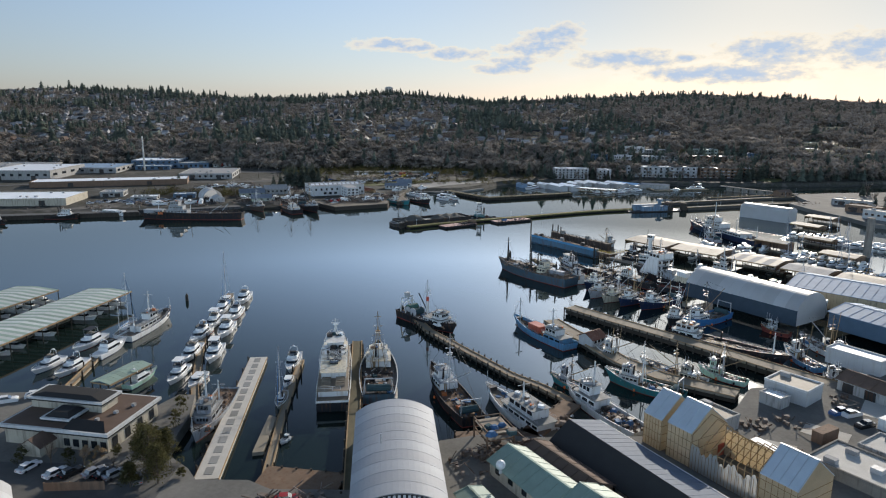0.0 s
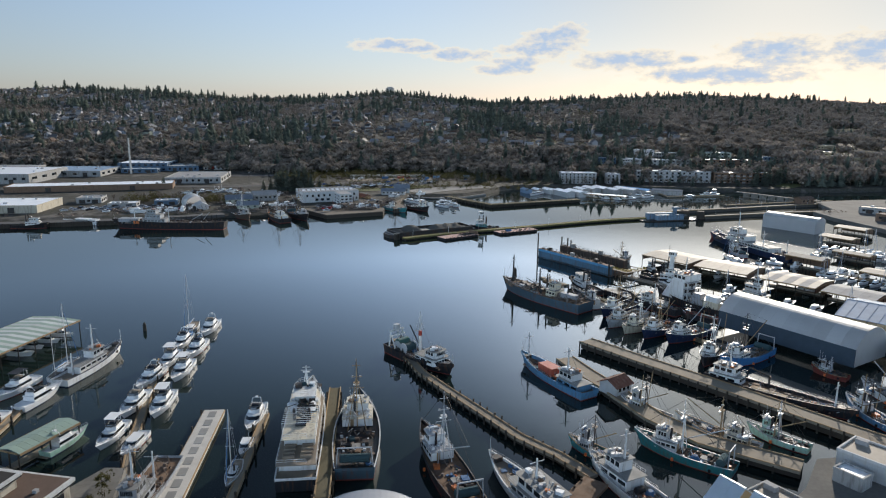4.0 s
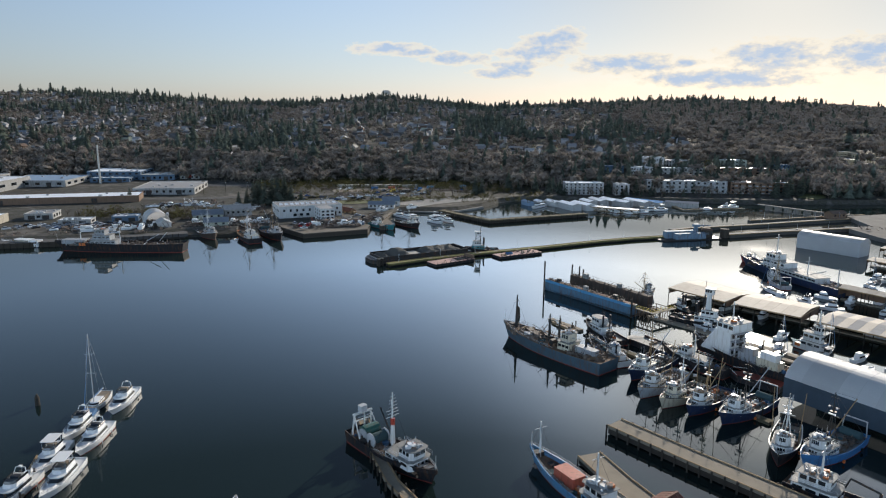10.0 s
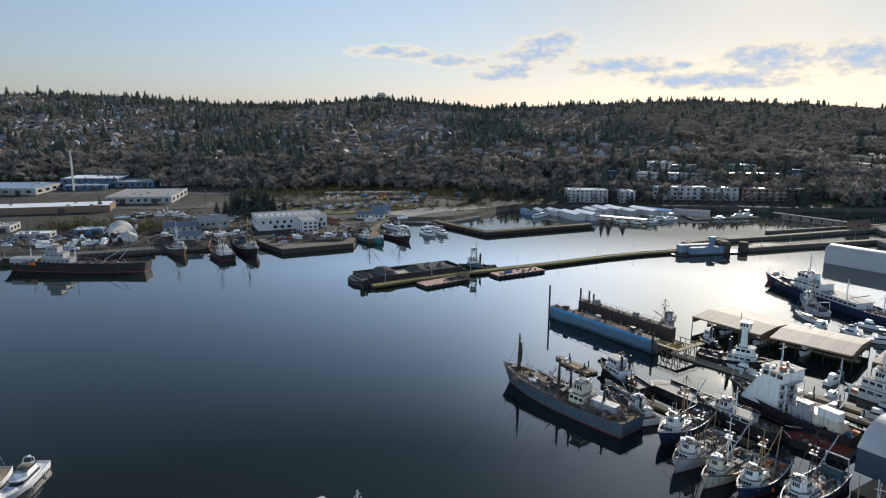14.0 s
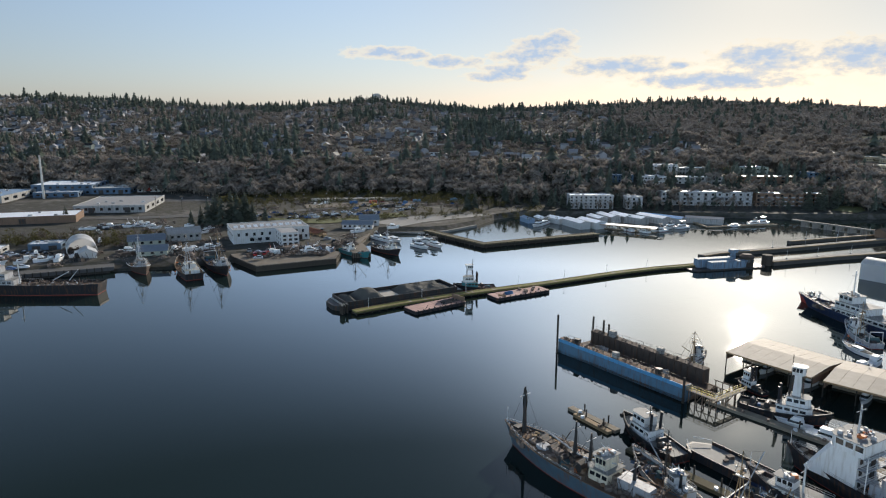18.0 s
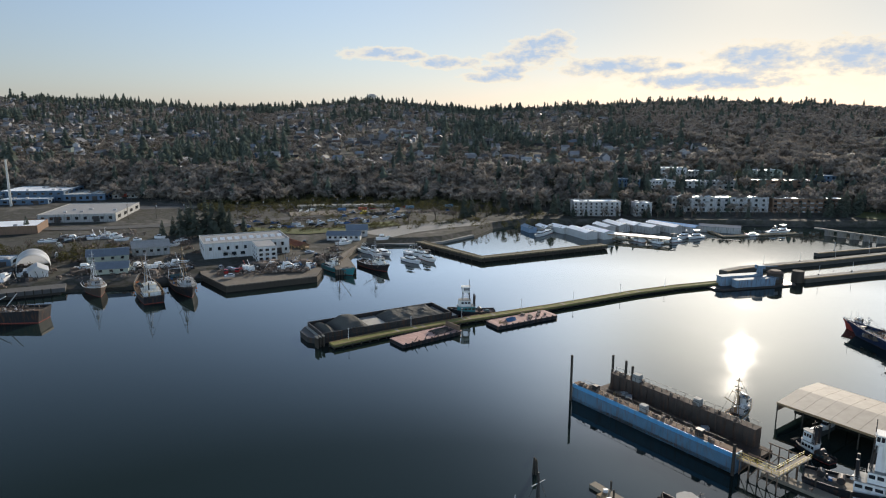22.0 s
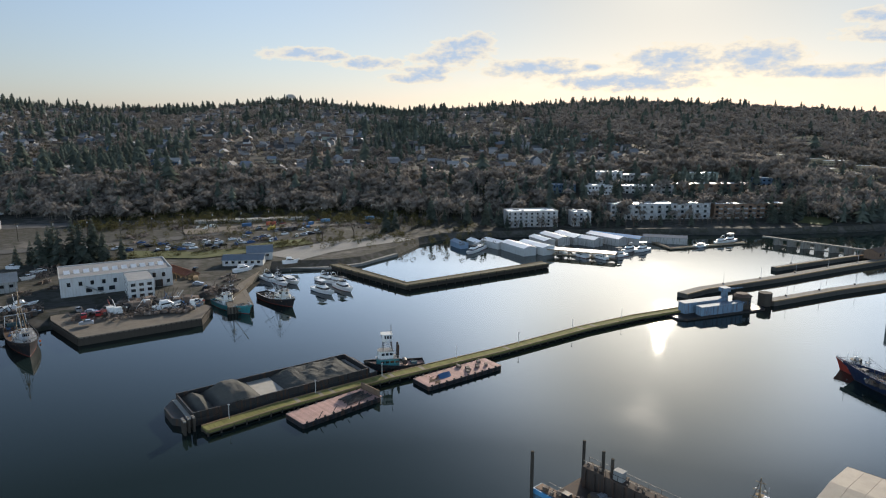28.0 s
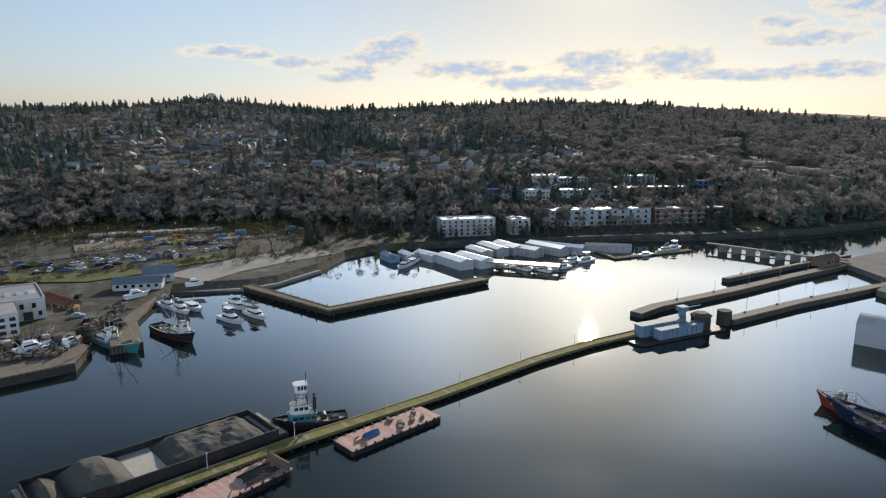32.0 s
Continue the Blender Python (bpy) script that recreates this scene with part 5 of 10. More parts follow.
gable("store_tent", (-160.5, 483), (-166, 492), 7.5, 6.2, 8.2, "tarp_white", "tarp_white", z=3.0, label="small white gabled storage tent", seams=0, win=0)
gable("shed", (-142, 486), (-128.5, 490), 8, 6, 8.2, "wall_sage", "roof_slate", z=3.4, label="low shed with weathered blue-grey roof by the quay", win=3)
gable("shed", (-157.5, 510), (-140.5, 517), 10, 6.5, 9, "wall_sage", "roof_slate", z=3.4, label="slate-roofed shed in a boatyard", win=4)
gable("shed", (-141.5, 524), (-126, 532), 11, 8, 10.5, "wall_grey", "roof_grey", z=3.4, label="grey gabled boat shop", win=5)
ob, L = gable("boat_office", (-52, 571), (-33, 571), 9, 6.3, 8.0, "wall_white", "roof_slate", z=3.4, label="small white office with slate roof", win=6)
gable("boat_office", (-42, 582), (-30, 584), 9, 7.5, 10, "wall_white", "roof_slate", z=3.4, label="white gabled annex beside the office", win=3)
stack = thing("chimney", -322, 716, 3.4, 0, "tall slender pale chimney", "chimney")
part("shaft", Geo().tube((0, 0, 0), (0, 0, 36.5), 1.0, 0.7, 12), "concrete_pale", stack)
part("cap", Geo().tube((0, 0, 36.5), (0, 0, 37.2), 0.75, 0.75, 12), "steel_dark", stack)


def apartment(a, b, w, top, floors, bays, wall, lab, z=4.0):
    ob, L = flat("apartment_block", a, b, w, top, wall, "roof_white", z=z, label=lab, category="apartment block", units=4, seed=int(a[0]), parapet=0.7)
    h = (top - z) / floors
    for f in range(floors):
        windows(ob, -L / bays * 0.17, L - L / bays * 0.17, 0, h * (f + 0.55), bays, L / bays * 0.34, h * 0.5, -1)
        for k in range(bays):
            x = L * (k + 0.5) / bays
            bit("balcony", "facade_pale", ob, x + L / bays * 0.24, -0.6, h * f + 0.6, L / bays * 0.42, 1.2, 0.9)


apartment((108, 664), (141, 664), 14, 13.6, 4, 9, "facade_pale", "white four-storey apartment block with balconies")
apartment((151, 663), (163, 663), 11, 12.8, 3, 3, "facade_pale", "small white apartment tower")
apartment((184, 684), (255, 682), 14, 14.4, 3, 13, "facade_pale", "long pale apartment block with balconies")
apartment((258, 682), (312, 680), 14, 13.6, 3, 9, "wall_brown", "long brown apartment block")
for (x, y, L), w, top, wall, lab in zip(ROWS, (12, 12, 11, 10, 11, 12, 10, 10), (5, 5, 5, 9, 5, 6, 5, 6),
                                        ("wall_grey", "wall_brown", "wall_blue", "wall_white", "wall_grey", "wall_sage", "wall_blue", "wall_white"),
                                        ("grey terrace with a sunlit pale roof", "long brown terrace with a sunlit pale roof", "blue-grey terrace by the trees", "white three-storey house up the slope", "low grey house up the slope", "low sage house up the slope", "low blue house on the slope", "low pale-roofed house on the slope")):
    zz = land_z(x + L / 2, y)
    flat("apartment_block", (x, y), (x + L, y - 2), w, zz + top, wall, "roof_white", z=zz - 1.5, label=lab, category="apartment block", win=8, rows=2, units=3, seed=x)

# marina sheds on the far basin
for a, b, w, e, r, wall, roof, lab in (((93, 612), (101, 591), 9, 6, 8.5, "wall_white", "roof_white", "white floating boathouse in the basin"), ((103, 612), (112, 592), 9, 6, 8.5, "wall_white", "roof_white", "white floating boathouse in the basin"),
                                       ((84, 625), (91, 612), 8, 5, 7, "wall_white", "roof_white", "small floating boathouse in the basin"), ((113, 628), (118, 612), 8, 6, 8, "wall_grey", "roof_white", "white floating boathouse in the basin"),
                                       ((122, 638), (128, 618), 9, 6, 8, "wall_grey", "roof_white", "white floating boathouse in the basin"), ((132, 640), (138, 620), 9, 6, 8, "wall_grey", "roof_white", "white floating boathouse in the basin"),
                                       ((133, 633), (147, 611), 9, 6, 8, "wall_grey", "roof_white", "white floating boathouse in the basin"), ((150, 634), (162, 612), 9, 6, 8, "wall_grey", "roof_white", "white floating boathouse in the basin"),
                                       ((152, 636), (175, 613), 8, 5.5, 6.4, "wall_grey", "canopy_blue", "long blue-roofed boat shelter"), ((181, 622), (204, 612), 8, 5, 6, "wall_grey", "roof_slate", "slate-roofed boat shelter on floats"),
                                       ((66, 628), (70, 616), 6, 4, 5.5, "roof_blue", "roof_blue", "pale blue floating boathouse"), ((76, 630), (80, 618), 6, 4, 5.5, "wall_grey", "roof_white", "small floating boathouse in the basin")):
    gable("boathouse", a, b, w * 0.9, e * 0.72, e * 0.72 + 1.1, wall, roof, z=0.3, label=lab, seams=0, over=0.2, group="floating boathouses")
canopy("covered_moorage", (114, 594), (146, 575), 7, 3.6, "roof_white", "roof_white", "low white-roofed covered berths in the basin", drop=0.3)
pier("pier", [(186, 640), (188, 600), (240, 612)], 1.5, 0.8, "dock_plank", "timber marina float on piles", gap=8)

# gravel barge, flat barges, floating dock, caisson
bg = thing("gravel_barge", -29.5, 401.5, 0, heading((-29.5, 401.5), (19, 429.5)), "steel barge loaded with heaps of grey gravel", "barge")
LB, WB = 56.0, 15.0
part("hull", Geo().prism([(0, 4), (3, 0), (LB, 0), (LB, WB), (3, WB), (0, 11)], -0.6, 1.9), "steel_dark", bg)
part("deck", Geo().box(3, 0.5, 1.904, LB - 0.5, WB - 0.5, 2.0), "concrete", bg)
for y0, y1 in ((0.15, 0.5), (WB - 0.5, WB - 0.15)):
    part("bin_wall", Geo().box(4, y0, 1.9, LB - 2.5, y1, 3.5), "steel_dark", bg)
    for k in range(17):
        bit("stiffener", "steel_dark", bg, 4.5 + k * 3.0, y0 - 0.1 if y0 < 5 else y1 + 0.1, 2.7, 0.25, 0.3, 1.6)
part("bin_wall", Geo().box(LB - 2.9, 0.5, 1.9, LB - 2.5, WB - 0.5, 3.5), "steel_dark", bg)
part("bin_wall", Geo().box(4, 0.5, 1.9, 4.4, WB - 0.5, 3.3), "steel_dark", bg)


def heap(x0, x1, peaks, top, seed, material="gravel_pile"):
    n, m = int((x1 - x0) / 0.7), 22
    rows = []
    for i in range(n + 1):
        row = []
        for j in range(m + 1):
            x, y = x0 + (x1 - x0) * i / n, 0.6 + (WB - 1.2) * j / m
            ex = min(1, min(x - x0, x1 - x) / 4.2)
            ey = min(1, min(y - 0.6, WB - 0.6 - y) / 5.5 + 0.62)
            z = 2.0 + top * max(0, ex) * ey
            for px, py, pr, ph in peaks:
                z += ph * max(0, 1 - math.hypot(x - px, y - py) / pr) * min(1, ex * 2)
            z += 0.15 * noise.noise(Vector((x * 0.8, y * 0.8, seed)))
            row.append((x, y, max(2.02, z)))
        rows.append(row)
    return Geo().loft(list(reversed(rows)))


part("gravel_heap", heap(4.6, 10.5, [(7.5, 7, 5, 0.8)], 2.2, 1.0), "gravel_pile", bg)
part("gravel_heap", heap(10.2, 22.5, [(16, 7.5, 7, 1.4)], 2.6, 2.0), "gravel_pile", bg)
rg = random.Random(3)
part("gravel_heap", heap(29, 52, [(30.5 + k * 1.6 + rg.uniform(-.4, .4), 4 + (k % 4) * 2.4, rg.uniform(1.6, 2.4), rg.uniform(0.5, 1.0)) for k in range(13)], 1.9, 3.0), "gravel_pile", bg)
for k in range(7):
    rod("dolphin_pile", "pile_wood", bg, (1.0 + (k % 3) * 1.2, -1.5 - (k // 3) * 1.0, -2), (1.0 + (k % 3) * 1.2, -1.5 - (k // 3) * 1.0, 3.4), 0.34, 8)
    bit("pile_cap", "concrete_dark", bg, 1.0 + (k % 3) * 1.2, -1.5 - (k // 3) * 1.0, 3.5, 0.6, 0.6, 0.35)
for a, b, w, lab, seed in (((0.5, 398.8), (20, 413.2), 8.6, "flat deck barge with pink-brown planking and stacked pipes", 1), ((32.8, 417.8), (56.2, 431.6), 8.2, "flat deck barge with pink-brown deck and a covered skiff", 2)):
    ob, L = plot("deck_barge", a, b, 0, lab, "barge", "deck barges")
    part("hull", Geo().prism([(0, 0.6), (0.8, 0), (L - 0.8, 0), (L, 0.6), (L, w - 0.6), (L - 0.8, w), (0.8, w), (0, w - 0.6)], -0.5, 1.15), "black_hull", ob)
    rg = random.Random(seed)
    for k in range(int(L / 0.62)):
        bit("plank", "deck_pink", ob, 0.5 + k * 0.62, w / 2, 1.2, 0.58, w - 0.5, 0.12)
    for k in range(int(L / 2.6)):
        for y in (0.25, w - 0.25):
            bit("cleat", "steel_dark", ob, 1.2 + k * 2.6, y, 1.4, 0.5, 0.25, 0.35)
    for k in range(10):
        rod("tyre_fender", "rubber", ob, (1 + k * L / 10.5, -0.15, 0.35), (1 + k * L / 10.5, 0.12, 0.35), 0.45, 9)
    if seed == 1:
        for k in range(9):
            rod("pipe", "steel_dark", ob, (L * 0.6 + rg.uniform(-.4, .4), 1.6 + k * 0.55, 1.45), (L * 0.9 + rg.uniform(-.5, .5), 1.9 + k * 0.55, 1.45 + rg.uniform(0, .3)), 0.17)
        for k in range(4):
            rod("davit", "steel_dark", ob, (L * 0.2 + k * 4, 0.6, 1.2), (L * 0.2 + k * 4 + 0.9, 0.2, 2.9), 0.1)
        part("bulkhead", Geo().box(L - 1.0, 0.4, 1.15, L - 0.6, w - 0.4, 3.0), "deck_rust", ob)
    else:
        part("skiff_cover", Geo().loft([[(6 + 0.6 * k, 3.2 - s, 1.3), (6 + 0.6 * k, 3.9, 2.2 + 0.2 * s), (6 + 0.6 * k, 4.6 + s, 1.3)] for k, s in enumerate((0.1, 0.7, 0.9, 0.9, 0.9, 0.8, 0.6, 0.1))]), "canvas_blue", ob)
        for k in range(12):
            bit("crate", "scrap", ob, rg.uniform(11, L - 3), rg.uniform(1, w - 1), 1.6, rg.uniform(.5, 1.4), rg.uniform(.5, 1.1), rg.uniform(.4, .9), rg.uniform(0, 90))
        for k in range(8):
            rod("timber", "timber", ob, (0.8 + rg.uniform(0, 4), 1 + k * 0.8, 1.35), (4 + rg.uniform(0, 2), 1.2 + k * 0.8, 1.4), 0.12)

dd, L = plot("floating_dry_dock", (47, 359.5), (73.5, 321.5), 0, "old floating dry dock, one side blue, rusty inside", "dry dock")
part("pontoon", Geo().box(0, 0, -0.6, L, 15, 0.9), "hull_dark_rust", dd)
part("wing_wall", Geo().box(0, 0, -0.5, L, 2.6, 4.6, 0.1), "dock_blue", dd, "streaked light blue steel side wall")
part("rubbing_band", Geo().box(0.2, -0.12, 3.6, L - 0.2, -0.004, 4.62), "blue_bright", dd, "brighter blue upper strake")
for k in range(12):
    bit("plate_seam", "dock_blue", dd, 2 + k * 3.7, -0.03, 1.5, 0.12, 0.08, 3.4)
part("wing_deck", Geo().box(0.3, 0.3, 4.604, L - 0.3, 2.4, 4.7), "deck_rust", dd)
part("wing_wall", Geo().box(2, 12.6, -0.5, L - 3, 15.2, 5.2, 0.1), "hull_dark_rust", dd, "dark rust brown steel side wall")
for k in range(18):
    bit("wall_rib", "hull_dark_rust", dd, 3 + k * 2.3, 2.75, 2.6, 0.25, 0.3, 3.6)
    bit("wall_rib", "hull_dark_rust", dd, 3 + k * 2.2, 12.45, 2.8, 0.25, 0.3, 4.0)
for y in (0.3, 2.3, 12.9, 15.0):
    for k in range(16):
        rod("rail_post", "steel_dark", dd, (2 + k * 2.7, y, 4.6 if y < 5 else 5.2), (2 + k * 2.7, y, 5.7 if y < 5 else 6.3), 0.05)
    rod("rail", "steel_dark", dd, (2, y, 5.7 if y < 5 else 6.3), (L - 3, y, 5.7 if y < 5 else 6.3), 0.05)
for x, y, h in ((0.2, -0.6, 12.4), (0.2, 15.6, 9), (L, -0.6, 7), (6, 14, 9.5), (8, 14.2, 8.6)):
    rod("guide_pile", "pile_wood", dd, (x, y, -2), (x, y, h), 0.35)
for x, y, s in ((7, 1.3, 1.2), (22, 1.3, 1.4), (37, 1.3, 1.3), (10, 13.8, 1.6), (28, 13.8, 1.4)):
    bit("winch_house", "steel_dark" if s < 1.35 else "deck_grey", dd, x, y, (4.6 if y < 5 else 5.2) + s * 0.6, s * 1.3, s, s * 1.2)
for k in range(5):
    for y in (1, 5, 9, 13):
        rod("stage_post", "deck_rust", dd, (L + 0.5 + k * 2, y, -2), (L + 0.5 + k * 2, y, 3.4), 0.14)
for y in (1, 5, 9, 13):
    rod("stage_beam", "deck_rust", dd, (L, y, 3.3), (L + 9, y, 3.3), 0.14)
for y in (1, 9):
    for k in range(4):
        rod("stage_brace", "deck_rust", dd, (L + 0.5 + k * 2, y, 0.2), (L + 2.5 + k * 2, y, 3.3), 0.1)
part("stage_walk", Geo().box(L, 0.5, 3.35, L + 9, 1.9, 3.5), "deck_wood", dd)
part("stage_walk", Geo().box(L + 7.4, 1.9, 3.35, L + 9, 13.4, 3.5), "deck_wood", dd)
for p, q in (((L, 0.5), (L + 9, 0.5)), ((L, 1.9), (L + 7.4, 1.9)), ((L + 9, 0.5), (L + 9, 13.4)), ((L + 7.4, 1.9), (L + 7.4, 13.4))):
    for z in (4.0, 4.5):
        rod("stage_rail", "yellow_paint", dd, (*p, z), (*q, z), 0.05)
    n = int(math.dist(p, q) / 1.5)
    for k in range(n + 1):
        x, y = p[0] + (q[0] - p[0]) * k / n, p[1] + (q[1] - p[1]) * k / n
        rod("stage_stanchion", "yellow_paint", dd, (x, y, 3.5), (x, y, 4.5), 0.045)
part("end_wall", Geo().box(L - 2.2, 2.6, -0.5, L - 0.4, 3.4, 4.3), "hull_dark_rust", dd)
for y0, z0 in ((1.35, 4.7), (13.9, 5.2)):
    g, rg = Geo(), random.Random(int(y0 * 10))
    for k in range(70):
        x, q, h = rg.uniform(2, L - 4), y0 + rg.uniform(-0.9, 0.9), rg.uniform(0.15, 0.7)
        if rg.random() < 0.6:
            g.box(x - h * 0.6, q - h * 0.4, z0, x + h * 0.6, q + h * 0.4, z0 + h, 0.05)
        else:
            g.tube((x, q, z0 + 0.1), (x + rg.uniform(-1.5, 1.5), q, z0 + rg.uniform(0.2, 1.1)), 0.06, 0.06, 4)
    part("deck_gear", g, "scrap", dd)["kind"] = "stuff"

cs = thing("lock_caisson", 131, 470, 0, heading((131, 470), (171, 480)), "grey-blue floating lock caisson moored by the guide pier", "caisson")
part("hull", Geo().prism([(0, 2), (3, 0), (40, 0), (41, 2), (41, 10), (3, 11), (0, 9)], -0.6, 0.7), "steel_dark", cs)
for y0, y1, x0, x1, h in ((0.8, 4.4, 10, 30, 3.9), (5.6, 9.4, 6, 26, 4.6)):
    part("pontoon", Geo().box(x0, y0, 0.7, x1, y1, h, 0.3), "tank_blue", cs, "grey-blue steel tank")
    part("pontoon_rim", Geo().box(x0 - 0.15, y0 - 0.15, h, x1 + 0.15, y1 + 0.15, h + 0.25), "tank_blue", cs)
    for k in range(9):
        bit("stiffener", "tank_blue", cs, x0 + 1 + k * 2.2, y0 - 0.1, (h + 0.7) / 2, 0.25, 0.25, h - 1.2)
g = Geo().prism([(33 + 3.4 * math.cos(k * 0.785), 5 + 3.4 * math.sin(k * 0.785)) for k in range(8)], 0.7, 5.4)
part("house", g, "pile_wood", cs)
part("house_roof", Geo().prism([(33 + 3.9 * math.cos(k * 0.785), 5 + 3.9 * math.sin(k * 0.785)) for k in range(8)], 5.4, 6.4, 0.6), "roof_brown", cs)
for k in range(8):
    a = k * 0.785 + 0.39
    bit("window", "glass_dark", cs, 33 + 3.17 * math.cos(a), 5 + 3.17 * math.sin(a), 3.4, 0.15, 1.5, 1.4, math.degrees(a))
part("crane_tower", Geo().prism([(27, 8), (29.4, 8), (29.4, 10.4), (27, 10.4)], 0.7, 6.6, 0.7), "tank_blue", cs)
part("crane_cab", Geo().box(26.4, 7.6, 6.6, 30, 10.8, 8.2, 0.3), "tank_blue", cs)
part("crane_boom", Geo().tube((29, 9.2, 7.4), (40, 12, 6.4), 0.4, 0.25, 6), "tank_blue", cs)
part("small_house", Geo().prism([(46 + 2.6 * math.cos(k * 0.785), 6 + 2.6 * math.sin(k * 0.785)) for k in range(8)], -1, 5.2), "pile_wood", cs)

clutter_gear = random.Random(77)
for k in range(26):
    s = clutter_gear.uniform(0.5, 1.6)
    bit("gear_box", clutter_gear.choice(("scrap", "deck_rust", "steel_dark", "grey_paint", "timber")), dd, clutter_gear.uniform(3, L - 5), clutter_gear.uniform(3.5, 12), 0.9 + s * 0.3, s * 1.3, s, s * 0.6, clutter_gear.uniform(0, 90))

# floats and idle barges among the ships
for p, q, w, m, lab in (((42.9, 317.2), (51.7, 304.4), 0.9, "dock_plank", "long weathered timber pontoon float"), ((43.4, 313.4), (49.6, 303.6), 0.7, "timber", "narrow timber pontoon float"), ((52, 296), (78, 262), 1.2, "dock_old", "dark timber mooring float"), ((66, 262), (84, 236), 1.1, "dock_old", "dark timber mooring float"), ((98, 292), (116, 268), 1.2, "dock_plank", "weathered mooring float between ships"), ((80, 322), (128, 262), 1.3, "dock_plank", "long mooring float beside covered berths"), ((128, 262), (150, 236), 1.3, "dock_plank", "long mooring float beside covered berths")):
    ob = thing("mooring_float", 0, 0, 0, 0, lab, "float", kind="structure")
    part("deck", Geo().ribbon([p, q], w, -0.3, 0.75), m, ob)
    n = max(2, int(math.dist(p, q) / 6))
    for k in range(n):
        u = (k + 0.5) / n
        x, y = p[0] + (q[0] - p[0]) * u, p[1] + (q[1] - p[1]) * u
        d = (Vector(q) - Vector(p)).normalized()
        rod("pile", "pile_wood", ob, (x - d.y * (w + 0.2), y + d.x * (w + 0.2), -2), (x - d.y * (w + 0.2), y + d.x * (w + 0.2), 2.6), 0.19)
        bit("dock_box", "gelcoat" if k % 3 == 0 else "scrap", ob, x + d.y * w * 0.5, y - d.x * w * 0.5, 1.05, 0.9, 0.6, 0.6, k * 31)
for a, b, w, deckm, lab in (((62.8, 295.3), (72.5, 279.8), 7.5, "deck_grey", "dark flat steel barge with low bulwarks"), ((84.5, 264.5), (94.5, 254.0), 7.0, "antifouling", "stripped dark hull with faded red deck")):
    ob, L = plot("flat_barge", a, b, 0, lab, "barge", "idle barges")
    part("hull", Geo().prism([(0, w * 0.35), (3, 0), (L, 0), (L, w), (3, w), (0, w * 0.65)], -0.5, 1.2), "black_hull", ob)
    part("deck", Geo().prism([(0.6, w * 0.4), (3.3, 0.4), (L - 0.4, 0.4), (L - 0.4, w - 0.4), (3.3, w - 0.4), (0.6, w * 0.6)], 1.2, 1.25), deckm, ob)
    for y in (0.1, w - 0.1):
        bit("bulwark", "black_hull", ob, L / 2 + 1.6, y, 1.55, L - 3.4, 0.2, 0.8)
    rod("pipe_rail", "white_paint", ob, (3, 0, 2.1), (0.1, w * 0.35, 2.4), 0.08)
    rod("pipe_rail", "white_paint", ob, (3, w, 2.1), (0.1, w * 0.65, 2.4), 0.08)
    for k in range(6):
        s = clutter_gear.uniform(0.4, 1.1)
        bit("gear_box", "scrap", ob, clutter_gear.uniform(3, L - 2), clutter_gear.uniform(1, w - 1), 1.25 + s * 0.3, s * 1.4, s, s * 0.6, clutter_gear.uniform(0, 90))
dol = thing("dolphin", 32, 322, 0, 0, "cluster of dark timber mooring piles", "dolphin")
for k in range(5):
    rod("pile", "pile_wood", dol, (math.cos(k * 1.26) * 0.6, math.sin(k * 1.26) * 0.6, -2), (math.cos(k * 1.26) * 0.25, math.sin(k * 1.26) * 0.25, 3.0 + 0.3 * (k % 3)), 0.2)

# slender lamp posts along the guide pier
for x, y in ((-17, 402.5), (3, 415.5), (21, 426), (44, 437.5), (66, 448.5), (88, 461), (110, 471.5)):
    ob = thing("lamp_post", x - 0.7, y + 1.4, 1.4, 0, "slender white lamp post on the pier", "lamp post", "pier lamp posts")
    part("post", Geo().tube((0, 0, 0), (0, 0, 3.6), 0.09, 0.06, 6), "white_paint", ob)
    part("lamp_head", Geo().box(-0.2, -0.12, 3.6, 0.3, 0.12, 3.8, 0.05), "steel_light", ob)

